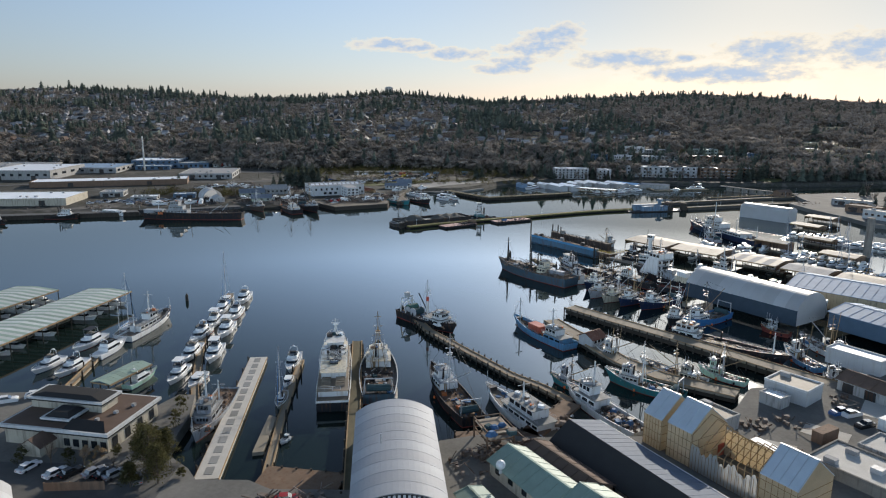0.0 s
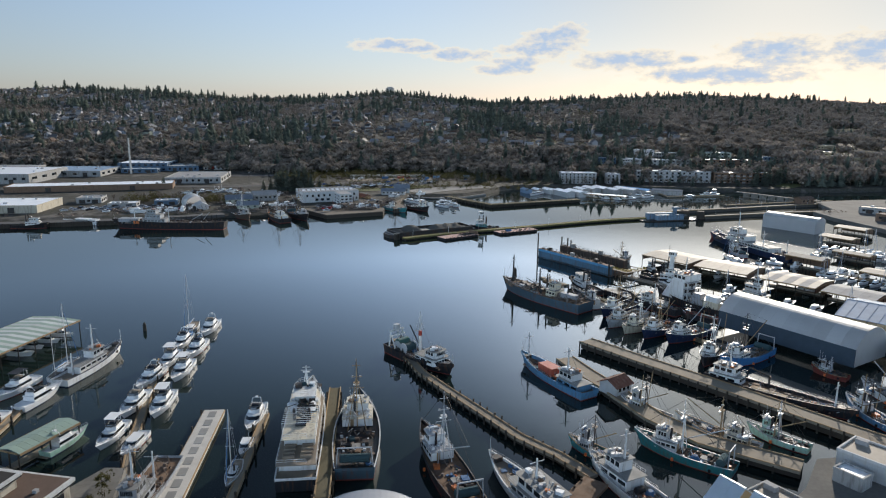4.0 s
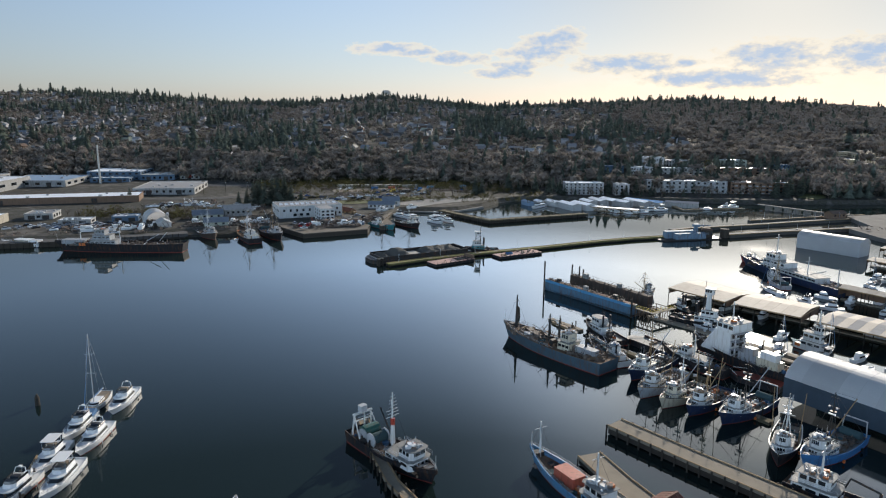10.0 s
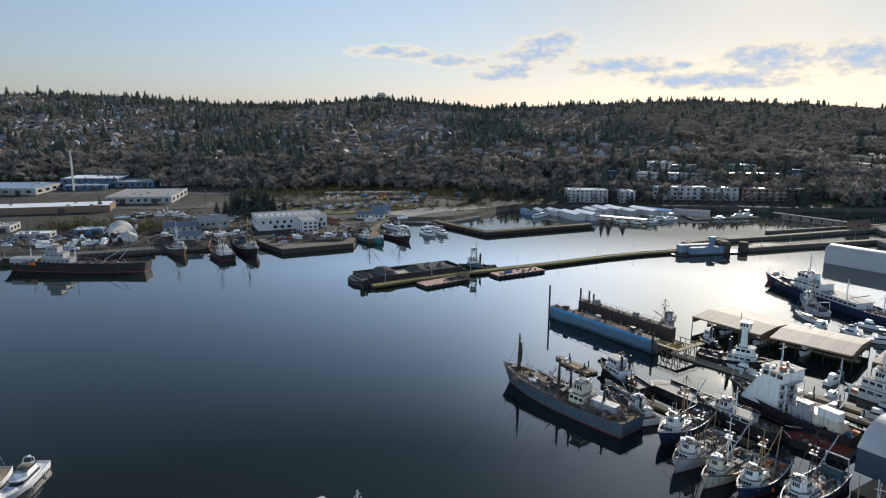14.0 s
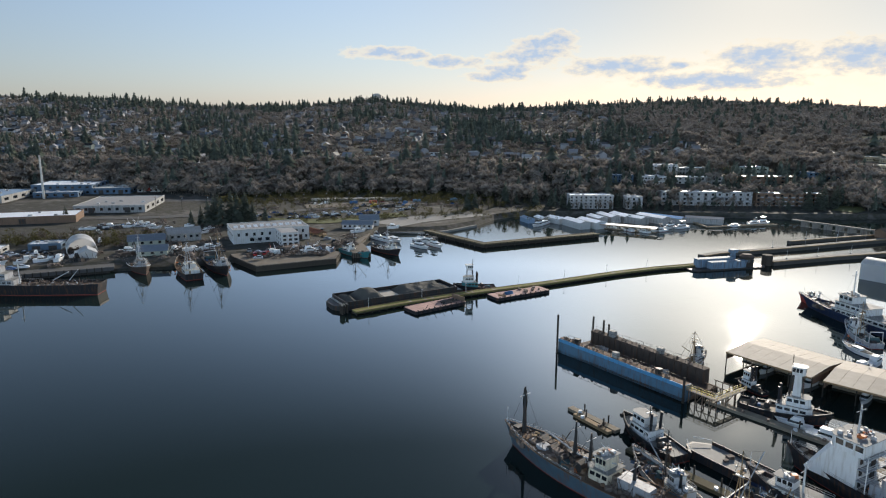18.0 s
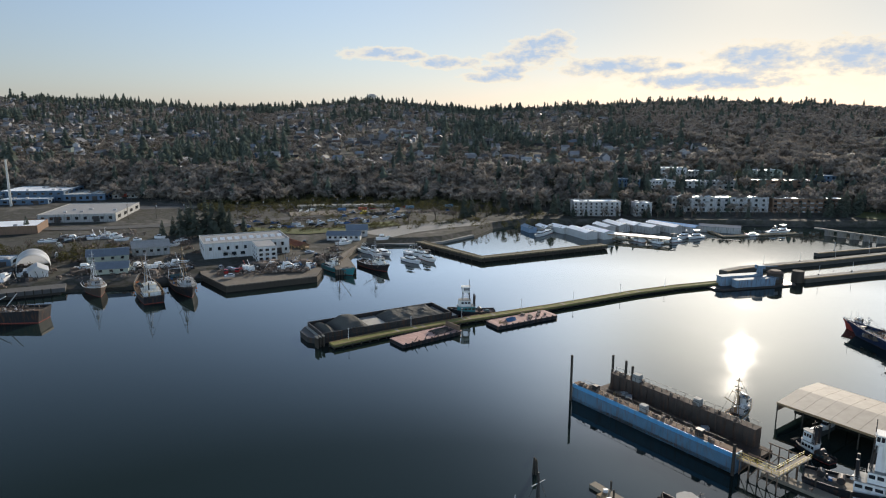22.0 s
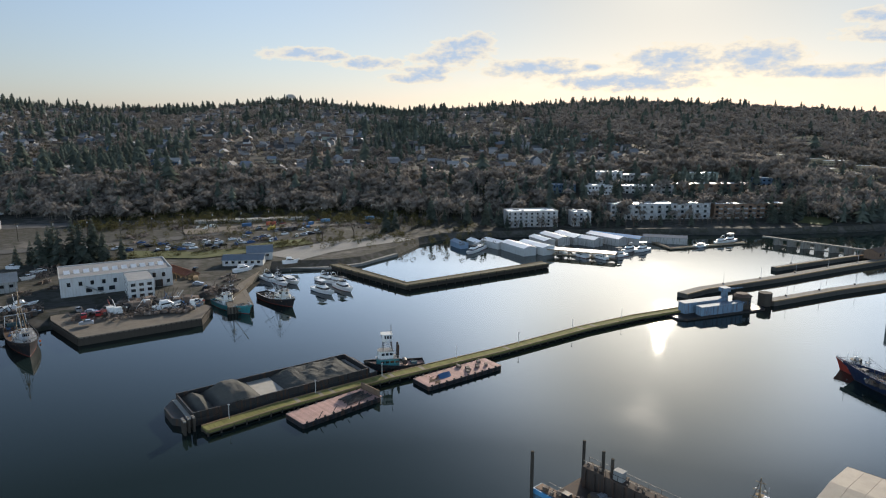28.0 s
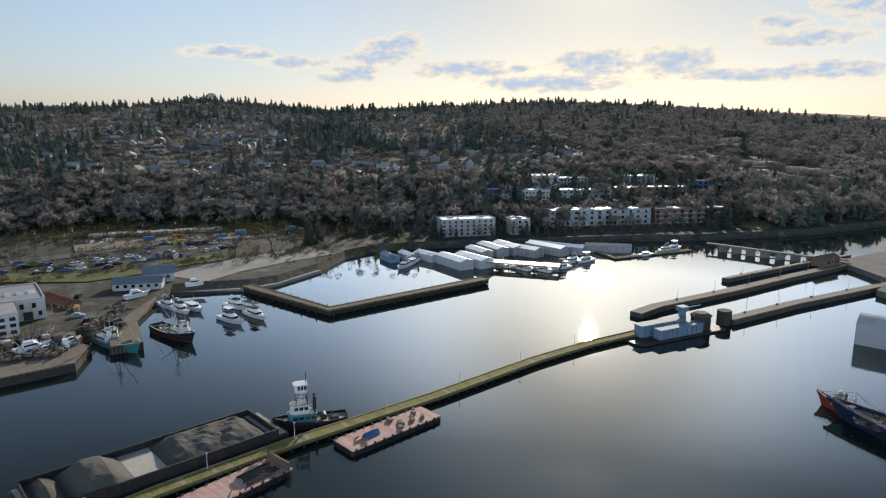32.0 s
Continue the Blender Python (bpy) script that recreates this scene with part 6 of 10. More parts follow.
# ---- kinds of boat: x forward, z up from the waterline ----
def hull(ob, L, B, fb, material, deck, bul=0.45, stern=0.82, bow=0.75, rake=0.10, boot="antifouling", cap=None, full=2.2, rear=0.12, fender=None):
    """Shell, boot top, deck and cap rail; returns deck height and half beam at x."""
    n = 15

    def half(s):
        if s < 0.42:
            return B / 2 * (stern + (1 - stern) * math.sin(s / 0.42 * math.pi / 2))
        return max(0.05, B / 2 * (1 - ((s - 0.42) / 0.58) ** full))

    def sheer(s):
        return fb * (1 + bow * max(0, (s - 0.3) / 0.7) ** 2 + rear * max(0, (0.3 - s) / 0.3) ** 2)

    outer, inner, boots, caps = [], [], [], []
    for i in range(n):
        s = i / (n - 1)
        x, xw = -L / 2 + L * s, -L / 2 + L * s * (1 - rake) + 0.01 * L
        w, z = half(s), sheer(s)
        ww = w * (0.93 - 0.25 * s * s)
        outer.append([(xw, ww, -0.5), (xw, ww, 0.12), ((x + xw) / 2, (w + ww) / 2 * 1.01, z * 0.55), (x, w, z)])
        boots.append([(xw, ww + 0.015, -0.5), (xw, ww + 0.02, 0.16 + 0.01 * L * 0.5)])
        wi = max(0.02, w - 0.14)
        inner.append([(x, w, z), (x - 0.05, wi, z), (x - 0.05, wi, z - bul)])
        caps.append([(x + 0.03, w + 0.05, z), (x + 0.03, w + 0.05, z + 0.09), (x - 0.08, max(0.02, wi - 0.05), z + 0.09), (x - 0.08, max(0.02, wi - 0.05), z)])
    g = Geo()
    for sg in (1, -1):
        for rows in (outer, inner):
            q = [[(x, y * sg, z) for x, y, z in r] for r in rows]
            g.loft(q if sg < 0 else list(reversed(q)))
    st = outer[0]
    g.add(st + [(x, -y, z) for x, y, z in reversed(st)], [tuple(range(8))])
    si = inner[0]
    g.add([si[1], si[2], (si[2][0], -si[2][1], si[2][2]), (si[1][0], -si[1][1], si[1][2])], [(0, 1, 2, 3)])
    part("hull", g, material, ob)
    if boot:
        g = Geo()
        for sg in (1, -1):
            q = [[(x, y * sg, z) for x, y, z in r] for r in boots]
            g.loft(q if sg < 0 else list(reversed(q)))
        b0 = boots[0]
        g.add([(b0[0][0] - 0.02, b0[0][1], b0[0][2]), (b0[1][0] - 0.02, b0[1][1], b0[1][2]), (b0[1][0] - 0.02, -b0[1][1], b0[1][2]), (b0[0][0] - 0.02, -b0[0][1], b0[0][2])], [(0, 1, 2, 3)])
        part("boot_stripe", g, boot, ob)
    g = Geo().loft([[(r[2][0], -r[2][1], r[2][2] + 0.01), (r[2][0], r[2][1], r[2][2] + 0.01)] for r in reversed(inner)])
    part("deck", g, deck, ob)
    if cap:
        g = Geo()
        for sg in (1, -1):
            q = [[(x, y * sg, z) for x, y, z in r] for r in caps]
            g.loft(q if sg < 0 else list(reversed(q)))
        part("cap_rail", g, cap, ob)
    if fender:
        g = Geo()
        for sg in (1, -1):
            for i in range(n - 1):
                a, b = outer[i][3], outer[i + 1][3]
                g.tube((a[0], a[1] * sg, a[2] - 0.3), (b[0], b[1] * sg, b[2] - 0.3), 0.22, 0.22, 5)
        part("rubbing_strake", g, fender, ob)
    return (lambda x: sheer((x + L / 2) / L) - bul), (lambda x: half((x + L / 2) / L))


LAST = {}


def house(ob, name, x0, x1, hw, z0, z1, material, rf=0.25, rb=0.0, tap=0.05, c=0.25, roof=None, over=0.15):
    """A deckhouse with raked ends and cut front corners, and its roof."""
    h = z1 - z0

    def ring(z, k):
        w, a, b, q = hw * (1 - tap * k), x0 + rb * h * k, x1 - rf * h * k, c * hw
        return [(a, -w, z), (b - q, -w, z), (b, -w + q, z), (b, w - q, z), (b - q, w, z), (a, w, z)]

    g = Geo().loft([ring(z1, 1), ring(z0, 0)], close=True)
    g.add(ring(z1, 1), [(0, 1, 2, 3, 4, 5)])
    LAST["house"] = part(name, g, material, ob)
    if roof:
        r = [(p[0] + (over if i in (1, 2, 3, 4) else -over), p[1] * (1 + over / hw), p[2]) for i, p in enumerate(ring(z1 + 0.004, 1))]
        t = [(p[0], p[1], p[2] + 0.12) for p in r]
        part(name + "_roof", Geo().add(r + t, [(6, 7, 8, 9, 10, 11), (5, 4, 3, 2, 1, 0)] + [(i, (i + 1) % 6, 6 + (i + 1) % 6, 6 + i) for i in range(6)]), roof, ob)
    return ring


def glaze(ob, ring, z0, z1, a, b, back=False, name="window_band"):
    """A band of dark glass round a deckhouse between two shares of its height."""
    rows = []
    for k in (b, a):
        rg = ring(z0 + (z1 - z0) * k, k)
        cx = sum(p[0] for p in rg) / 6
        rows.append([(cx + (p[0] - cx) * 1.0 + (0.03 if p[0] > cx else -0.03), p[1] * 1.0 + (0.03 if p[1] > 0 else -0.03), p[2]) for p in rg])
    part(name, Geo().loft(rows, close=back), "glass_dark", LAST["house"])


def panes(ob, ring, z0, z1, a, b, nf, ns):
    """Separate wheelhouse windows on the front and the sides."""
    lo, hi = ring(z0 + (z1 - z0) * a, a), ring(z0 + (z1 - z0) * b, b)

    def strip(i, j, n):
        g = Geo()
        for k in range(n):
            u0, u1 = (k + 0.12) / n, (k + 0.88) / n
            q = [Vector(lo[i]).lerp(Vector(lo[j]), u0), Vector(lo[i]).lerp(Vector(lo[j]), u1), Vector(hi[i]).lerp(Vector(hi[j]), u1), Vector(hi[i]).lerp(Vector(hi[j]), u0)]
            nr = (q[1] - q[0]).cross(q[3] - q[0]).normalized() * 0.035
            g.add([p - nr * 0.3 for p in q] + [p + nr for p in q], [(4, 5, 6, 7), (0, 1, 5, 4), (1, 2, 6, 5), (2, 3, 7, 6), (3, 0, 4, 7)])
        part("glazing", g, "glass_dark", LAST["house"])["kind"] = "stuff"

    strip(2, 3, nf)
    strip(0, 1, ns)
    strip(4, 5, ns)


def railing(ob, pts, h=0.9, material="steel_light", r=0.03):
    g = Geo()
    for i, p in enumerate(pts):
        g.tube(p, (p[0], p[1], p[2] + h), r, r, 4)
        if i:
            o = pts[i - 1]
            for k in (0.55, 1.0):
                g.tube((o[0], o[1], o[2] + h * k), (p[0], p[1], p[2] + h * k), r, r, 4)
    part("railing", g, material, ob)["kind"] = "stuff"


def bow_rail(ob, L, half, deck, a=0.05, b=0.49, bul=0.45, sgn=(1, -1), h=0.8):
    pts = []
    for s in sgn:
        line = [(L * (a + (b - a) * k / 5), s * max(0.05, half(L * (a + (b - a) * k / 5)) - 0.12), deck(L * (a + (b - a) * k / 5)) + bul) for k in range(6)]
        pts += line if s > 0 else list(reversed(line))
    railing(ob, pts, h)


def mast(ob, x, z0, z1, r=0.12, material="white_paint", spread=0.0, tree=0, stays=(), radar=True):
    part("mast", Geo().tube((x, 0, z0), (x, 0, z1), r, r * 0.6, 7), material, ob)
    if spread:
        for s in (-1, 1):
            rod("mast_leg", material, ob, (x - spread * 0.6, s * spread, z0), (x, 0, z0 + (z1 - z0) * 0.75), r * 0.7)
    for k in range(tree):
        z = z1 - (z1 - z0) * 0.16 * (k + 0.6)
        rod("crosstree", material, ob, (x, -0.9 - 0.35 * k, z), (x, 0.9 + 0.35 * k, z), r * 0.45)
    if radar:
        bit("radar", "gelcoat", ob, x + 0.35, 0, z0 + (z1 - z0) * 0.62, 0.3, 1.5, 0.22)
    if stays:
        g = Geo()
        for p in stays:
            g.tube(p, (x, 0, z1 - 0.2), 0.04, 0.04, 3)
        part("rigging", g, "steel_dark", ob)


def at_boat(name, bow, stern, label, category, group="", beam=None):
    """A boat between its stem and its transom; returns it and its length."""
    ob = thing(name, (bow[0] + stern[0]) / 2, (bow[1] + stern[1]) / 2, 0, heading(stern, bow), label, category, group)
    return ob, math.dist(bow, stern)


def motor_yacht(bow, stern, label="white fibreglass motor yacht moored at a float", fly=1, hullm="gelcoat", cover=None, group="motor yachts", seed=0, wide=0.27, lite=False):
    ob, L = at_boat("motor_yacht", bow, stern, label, "motor yacht", group)
    B, fb = L * wide if L < 16 else L * 0.25, 0.065 * L + 0.45
    deck, half = hull(ob, L, B, fb, hullm, "gelcoat", bul=0.18, stern=0.9, bow=0.45, rake=0.14, boot=None if lite else "navy_hull" if seed % 3 else "antifouling", full=2.4)
    z = deck(0) + 0.02
    h1 = max(1.05, 0.075 * L)
    r = house(ob, "cabin", -0.27 * L, 0.20 * L, B * 0.39, z, z + h1, "gelcoat", rf=1.1, rb=0.1, tap=0.12, c=0.4, roof=None if lite else "gelcoat", over=0.2)
    glaze(ob, r, z, z + h1, 0.36, 0.88)
    if lite:
        if fly:
            house(ob, "flybridge", -0.24 * L, 0.06 * L, B * 0.33, z + h1, z + h1 + 0.8, "gelcoat", rf=0.6, tap=0.1, c=0.5)
        return ob
    part("foredeck_trunk", Geo().loft([[(x, -w, z + q), (x, -w * 0.7, z + q + k), (x, w * 0.7, z + q + k), (x, w, z + q)] for x, w, q, k in ((0.36 * L, B * 0.05, 0.1, 0.1), (0.28 * L, B * 0.2, 0.03, 0.32), (0.12 * L, B * 0.3, 0.0, 0.5))]), "gelcoat", ob)
    if fly:
        zf = z + h1 + 0.12
        h2 = max(0.8, 0.05 * L)
        r2 = house(ob, "flybridge", -0.24 * L, 0.06 * L, B * 0.33, zf, zf + h2, "gelcoat", rf=0.6, tap=0.1, c=0.5)
        part("fly_floor", Geo().box(-0.22 * L, -B * 0.27, zf + h2 + 0.004, 0.02 * L, B * 0.27, zf + h2 + 0.03), "deck_grey", ob)
        glaze(ob, r2, zf, zf + h2 + 0.5, 0.62, 0.98, name="fly_windscreen")
        bit("seat", "canvas_black" if seed % 2 else "deck_wood", ob, -0.12 * L, 0, zf + h2 + 0.28, 0.9, B * 0.4, 0.5)
        g = Geo()
        for s in (-1, 1):
            g.tube((-0.2 * L, s * B * 0.3, zf + h2), (-0.23 * L, s * B * 0.22, zf + h2 + 1.3), 0.09, 0.07, 5)
        g.tube((-0.23 * L, -B * 0.22, zf + h2 + 1.3), (-0.23 * L, B * 0.22, zf + h2 + 1.3), 0.08, 0.08, 5)
        part("radar_arch", g, "gelcoat", ob)
        bit("radar", "gelcoat", ob, -0.23 * L, 0, zf + h2 + 1.5, 0.5, 0.6, 0.25)
        if fly > 1:
            part("bimini", Geo().box(-0.24 * L, -B * 0.34, zf + h2 + 1.75, 0.03 * L, B * 0.34, zf + h2 + 1.85, 0.2), "gelcoat" if seed % 3 else "canvas_black", ob)
            for sx in (-0.2, 0.0):
                for s in (-1, 1):
                    rod("bimini_pole", "steel_light", ob, (sx * L, s * B * 0.3, zf + h2), (sx * L, s * B * 0.3, zf + h2 + 1.75), 0.03)
    if cover:
        part("cockpit_cover", Geo().prism([(-0.48 * L, -B * 0.38), (-0.27 * L, -B * 0.40), (-0.27 * L, B * 0.40), (-0.48 * L, B * 0.38)], z + 0.2, z + h1 * 0.95, 0.9), cover, ob)
    bow_rail(ob, L, half, deck, 0.02, 0.48, 0.18, h=0.6)
    bit("swim_step", "deck_wood", ob, -0.5 * L - 0.35, 0, 0.3, 0.7, B * 0.75, 0.1)
    for k in range(2):
        for s in (1,):
            x = (-0.3 + 0.32 * k) * L
            rod("fender", "gelcoat", ob, (x, s * (half(x) + 0.1), 0.25), (x, s * (half(x) + 0.12), 0.9), 0.13, 6)
    rod("antenna", "gelcoat", ob, (-0.1 * L, B * 0.3, z + h1), (-0.14 * L, B * 0.3, z + h1 + 3.0), 0.025, 3)
    return ob


def sailboat(bow, stern, label="white sailing yacht with bare aluminium mast", tall=1.25, hullm="gelcoat", ketch=False):
    ob, L = at_boat("sailboat", bow, stern, label, "sailboat", "sailing yachts")
    B = L * 0.29
    deck, half = hull(ob, L, B, 0.075 * L + 0.4, hullm, "deck_wood", bul=0.12, stern=0.66, bow=0.3, rake=0.16, boot="navy_hull", full=1.9)
    z = deck(0)
    r = house(ob, "cabin", -0.18 * L, 0.18 * L, B * 0.28, z, z + 0.75, "gelcoat", rf=1.2, rb=0.2, tap=0.15, c=0.5)
    glaze(ob, r, z, z + 0.75, 0.4, 0.8)
    part("cockpit", Geo().box(-0.40 * L, -B * 0.22, z, -0.2 * L, B * 0.22, z + 0.22, 0.1), "deck_wood", ob)
    H = L * tall
    mx = 0.08 * L
    part("mast", Geo().tube((mx, 0, z), (mx, 0, z + H), 0.13, 0.08, 7), "aluminium", ob)
    for k in (0.45, 0.72):
        rod("spreader", "aluminium", ob, (mx, -0.09 * L, z + H * k), (mx, 0.09 * L, z + H * k), 0.04)
    part("boom", Geo().tube((mx, 0, z + 1.7), (-0.36 * L, 0, z + 1.8), 0.09, 0.08, 6), "aluminium", ob)
    part("furled_sail", Geo().tube((mx - 0.2, 0, z + 1.95), (-0.34 * L, 0, z + 1.98), 0.2, 0.12, 7), "canvas_blue", ob)
    g = Geo()
    for p in ((0.49 * L, 0, deck(0.45 * L)), (-0.49 * L, 0, deck(-0.45 * L)), (mx, half(mx) - 0.1, z), (mx, -half(mx) + 0.1, z)):
        g.tube(p, (mx, 0, z + H), 0.025, 0.025, 3)
    part("rigging", g, "steel_light", ob)
    part("furled_jib", Geo().tube((0.48 * L, 0, deck(0.45 * L) + 0.5), (mx + 0.2, 0, z + H * 0.93), 0.1, 0.05, 5), "canvas_blue", ob)
    if ketch:
        rod("mizzen_mast", "aluminium", ob, (-0.36 * L, 0, z), (-0.36 * L, 0, z + H * 0.6), 0.09)
    bow_rail(ob, L, half, deck, 0.2, 0.48, 0.12, h=0.6)
    return ob


def clutter(ob, x0, x1, hw, z, seed, n=10, mats=("scrap", "net", "deck_rust", "steel_dark", "orange_paint", "canvas_blue"), big=1.0):
    rg = random.Random(seed)
    for k in range(n):
        s = rg.uniform(0.4, 1.5) * big
        nm = rg.choice(("crate", "gear_box", "net_pile", "hatch", "spool"))
        x, y = rg.uniform(x0, x1), rg.uniform(-hw, hw)
        if nm == "net_pile":
            pts = [(x + s * math.cos(a * 0.9) * rg.uniform(0.7, 1.2), y + 0.8 * s * math.sin(a * 0.9) * rg.uniform(0.7, 1.2)) for a in range(7)]
            part(nm, Geo().prism(pts, z, z + s * 0.7, 0.45), rg.choice(("net", "net", "canvas_blue", "orange_paint")), ob)
        elif nm == "spool":
            rod(nm, "steel_dark", ob, (x, y - s * 0.6, z + s * 0.5), (x, y + s * 0.6, z + s * 0.5), s * 0.5, 8)
        else:
            bit(nm, rg.choice(mats), ob, x, y, z + s * 0.3, s * 1.2, s, s * 0.6, rg.uniform(-20, 20))


def deck_gear(ob, x0, x1, hw, z, seed, n, material="scrap", big=1.0):
    """Uncounted small gear lying about a working deck."""
    rg, g = random.Random(seed + 900), Geo()
    for k in range(n):
        x, y, s, t = rg.uniform(x0, x1), rg.uniform(-hw, hw), rg.uniform(0.2, 0.8) * big, rg.random() * 3.14
        if rg.random() < 0.55:
            c, v = math.cos(t), math.sin(t)
            g.prism([(x + c * i * s * 0.7 - v * j * s * 0.5, y + v * i * s * 0.7 + c * j * s * 0.5) for i, j in ((-1, -1), (1, -1), (1, 1), (-1, 1))], z - 0.02, z + s * rg.uniform(0.4, 1.3), rg.uniform(0.5, 1.0))
        else:
            g.tube((x, y, z + rg.uniform(0, 0.4)), (x + rg.uniform(-1.6, 1.6), min(hw, max(-hw, y + rg.uniform(-1.4, 1.4))), z + rg.uniform(0.2, 1.8) * big), 0.08, 0.06, 4)
    part("deck_gear", g, material, ob)["kind"] = "stuff"


def fishing_boat(bow, stern, hullm="black_hull", housem="white_paint", aft=False, label="", seed=0, rig=1, fb=None, wide=0.29, deckm="deck_wood", tall=1.0, hold=True, trim=None, stackm="black_hull"):
    """A wooden or steel fishing boat: two-storey house, mast and booms, winch, hatch and gear."""
    ob, L = at_boat("fishing_boat", bow, stern, label, "fishing boat", "fishing boats")
    B = max(4.0, L * wide)
    trim = trim or ("white_paint", "timber", "steel_dark", "grey_paint")[seed % 4]
    fb = fb or 0.055 * L + 0.7
    deck, half = hull(ob, L, B, fb, hullm, deckm, bul=0.7, stern=0.78, bow=0.95, rake=0.09, cap=trim, full=2.3)
    rg = random.Random(seed)
    s = -1 if aft else 1
    hx0, hx1 = (-0.38 * L, -0.10 * L) if aft else (0.04 * L, 0.30 * L)
    z = deck((hx0 + hx1) / 2)
    h1, h2 = 1.75 * tall, 1.95 * tall
    hw = B * 0.33
    roofm = rg.choice(("deck_grey", "grey_paint", "deck_wood", "cream_paint", "deck_grey"))
    r = house(ob, "deckhouse", hx0, hx1, hw, z, z + h1, housem, rf=0.12, tap=0.03, c=0.6, roof=roofm)
    panes(ob, r, z, z + h1, 0.45, 0.8, 3, 4)
    wx0, wx1 = hx0 + (hx1 - hx0) * 0.42, hx1 - 0.7
    zr = z + h1 + 0.12
    r = house(ob, "wheelhouse", wx0, wx1, hw * 0.72, zr, zr + h2, housem, rf=0.04, tap=0.03, c=0.55, roof=roofm, over=0.22)
    panes(ob, r, zr, zr + h2, 0.42, 0.86, 4, 3)
    railing(ob, [(hx0 + 0.1 + (wx1 - hx0) * (4 - k) / 4, -hw * 0.95, zr) for k in range(5)] + [(hx0 + 0.1 + (wx1 - hx0) * k / 4, hw * 0.95, zr) for k in range(5)], 0.9)
    door = bit("door", "timber", ob, hx0 - 0.05, hw * 0.35, z + 0.95, 0.08, 0.75, 1.8)
    part("exhaust_pipe", Geo().tube((wx0 - 0.6, hw * 0.2, z + h1), (wx0 - 0.8, hw * 0.2, zr + h2 + 0.9), 0.28, 0.24, 8), stackm, ob)
    zt = zr + h2 + 0.12
    bit("radar", "gelcoat", ob, (wx0 + wx1) / 2, 0, zt + 0.7, 0.35, 1.6, 0.2)
    part("radar_post", Geo().tube(((wx0 + wx1) / 2, 0, zt), ((wx0 + wx1) / 2, 0, zt + 0.6), 0.1, 0.1, 6), "steel_light", ob)
    for k in range(3):
        rod("antenna", "gelcoat", ob, (wx0 + 0.3 + k * 0.5, hw * 0.5 * (k - 1), zt), (wx0 + 0.3 + k * 0.5, hw * 0.5 * (k - 1), zt + rg.uniform(1.5, 3.5)), 0.03, 3)
    mx = hx0 - 0.6 if not aft else hx1 + 1.0
    top = zt + 0.36 * L * tall if rig else zt + 2
    for k in range(4):
        q = rg.uniform(0.35, 0.9)
        bit(rg.choice(("roof_box", "life_raft", "vent_cowl")), rg.choice(("gelcoat", "scrap", "deck_rust", "steel_light", "canvas_blue")), ob, rg.uniform(wx0 + 0.4, wx1 - 0.5), rg.uniform(-hw * 0.6, hw * 0.6), zt + q * 0.3, q * 1.3, q, q * 0.6, rg.uniform(0, 90))
    mm = "white_paint" if rg.random() < 0.25 else ("steel_dark", "steel_light", "timber")[seed % 3]
    mh = min(top, z + 0.72 * L)
    bit("crows_nest", mm, ob, mx, 0, z + (mh - z) * 0.66, 0.9, 1.3, 0.12)
    for k in (-1, 1):
        bit("floodlight", "steel_light", ob, mx + 0.3, k * 0.8, z + (mh - z) * 0.74, 0.35, 0.35, 0.35)
    mast(ob, mx, z, mh, 0.14, mm, spread=B * 0.2, tree=3, stays=((0.48 * L, 0, deck(0.45 * L) + 0.7), (-0.46 * L, B * 0.3, deck(-0.4 * L) + 0.7), (-0.46 * L, -B * 0.3, deck(-0.4 * L) + 0.7)))
    mt = min(top, z + 0.72 * L)
    if rig:
        bx = -0.42 * L if not aft else 0.36 * L
        rod("boom", "timber" if seed % 2 else "steel_light", ob, (mx, 0, z + 2.6), (bx, 0, mt * 0.72), 0.12)
        rod("topping_lift", "steel_dark", ob, (bx, 0, mt * 0.72), (mx, 0, mt), 0.025, 3)
        if rig == 2:
            for q in (-1, 1):
                rod("trolling_pole", "timber", ob, (mx + 0.4, q * B * 0.42, z + 0.8), (mx - 0.2, q * B * 0.5, mt * 1.05), 0.09)
        if rig > 2:
            gx = -0.45 * L
            for q in (-1, 1):
                rod("gantry_leg", "steel_light", ob, (gx, q * B * 0.36, deck(gx)), (gx, q * B * 0.32, deck(gx) + 4.2), 0.14)
            rod("gantry_beam", "steel_light", ob, (gx, -B * 0.34, deck(gx) + 4.2), (gx, B * 0.34, deck(gx) + 4.2), 0.16)
            rod("net_drum", "net", ob, (gx + 1.6, -B * 0.3, deck(gx) + 1.1), (gx + 1.6, B * 0.3, deck(gx) + 1.1), 0.9, 12)
    wk = (-0.44 * L, hx0 - 0.8) if not aft else (hx1 + 1.2, 0.33 * L)
    if hold:
        cx = (wk[0] + wk[1]) / 2
        bit("hatch", "deck_grey", ob, cx, 0, deck(cx) + 0.35, 1.8, 1.8, 0.6)
        rod("winch", "steel_dark", ob, (wk[1] - 0.3, -0.8, deck(cx) + 0.7), (wk[1] - 0.3, 0.8, deck(cx) + 0.7), 0.4, 8)
    clutter(ob, wk[0], wk[1], B * 0.28, deck((wk[0] + wk[1]) / 2), seed, 6 + int(L / 4))
    deck_gear(ob, wk[0], wk[1], B * 0.36, deck((wk[0] + wk[1]) / 2), seed, 46)
    deck_gear(ob, hx0, wx0, hw * 0.8, zr, seed + 1, 22, "gelcoat", 0.7)
    deck_gear(ob, wk[0], wk[1], B * 0.38, deck((wk[0] + wk[1]) / 2), seed + 2, 26, ("gelcoat", "deck_rust", "canvas_blue", "steel_light")[seed % 4], 0.8)
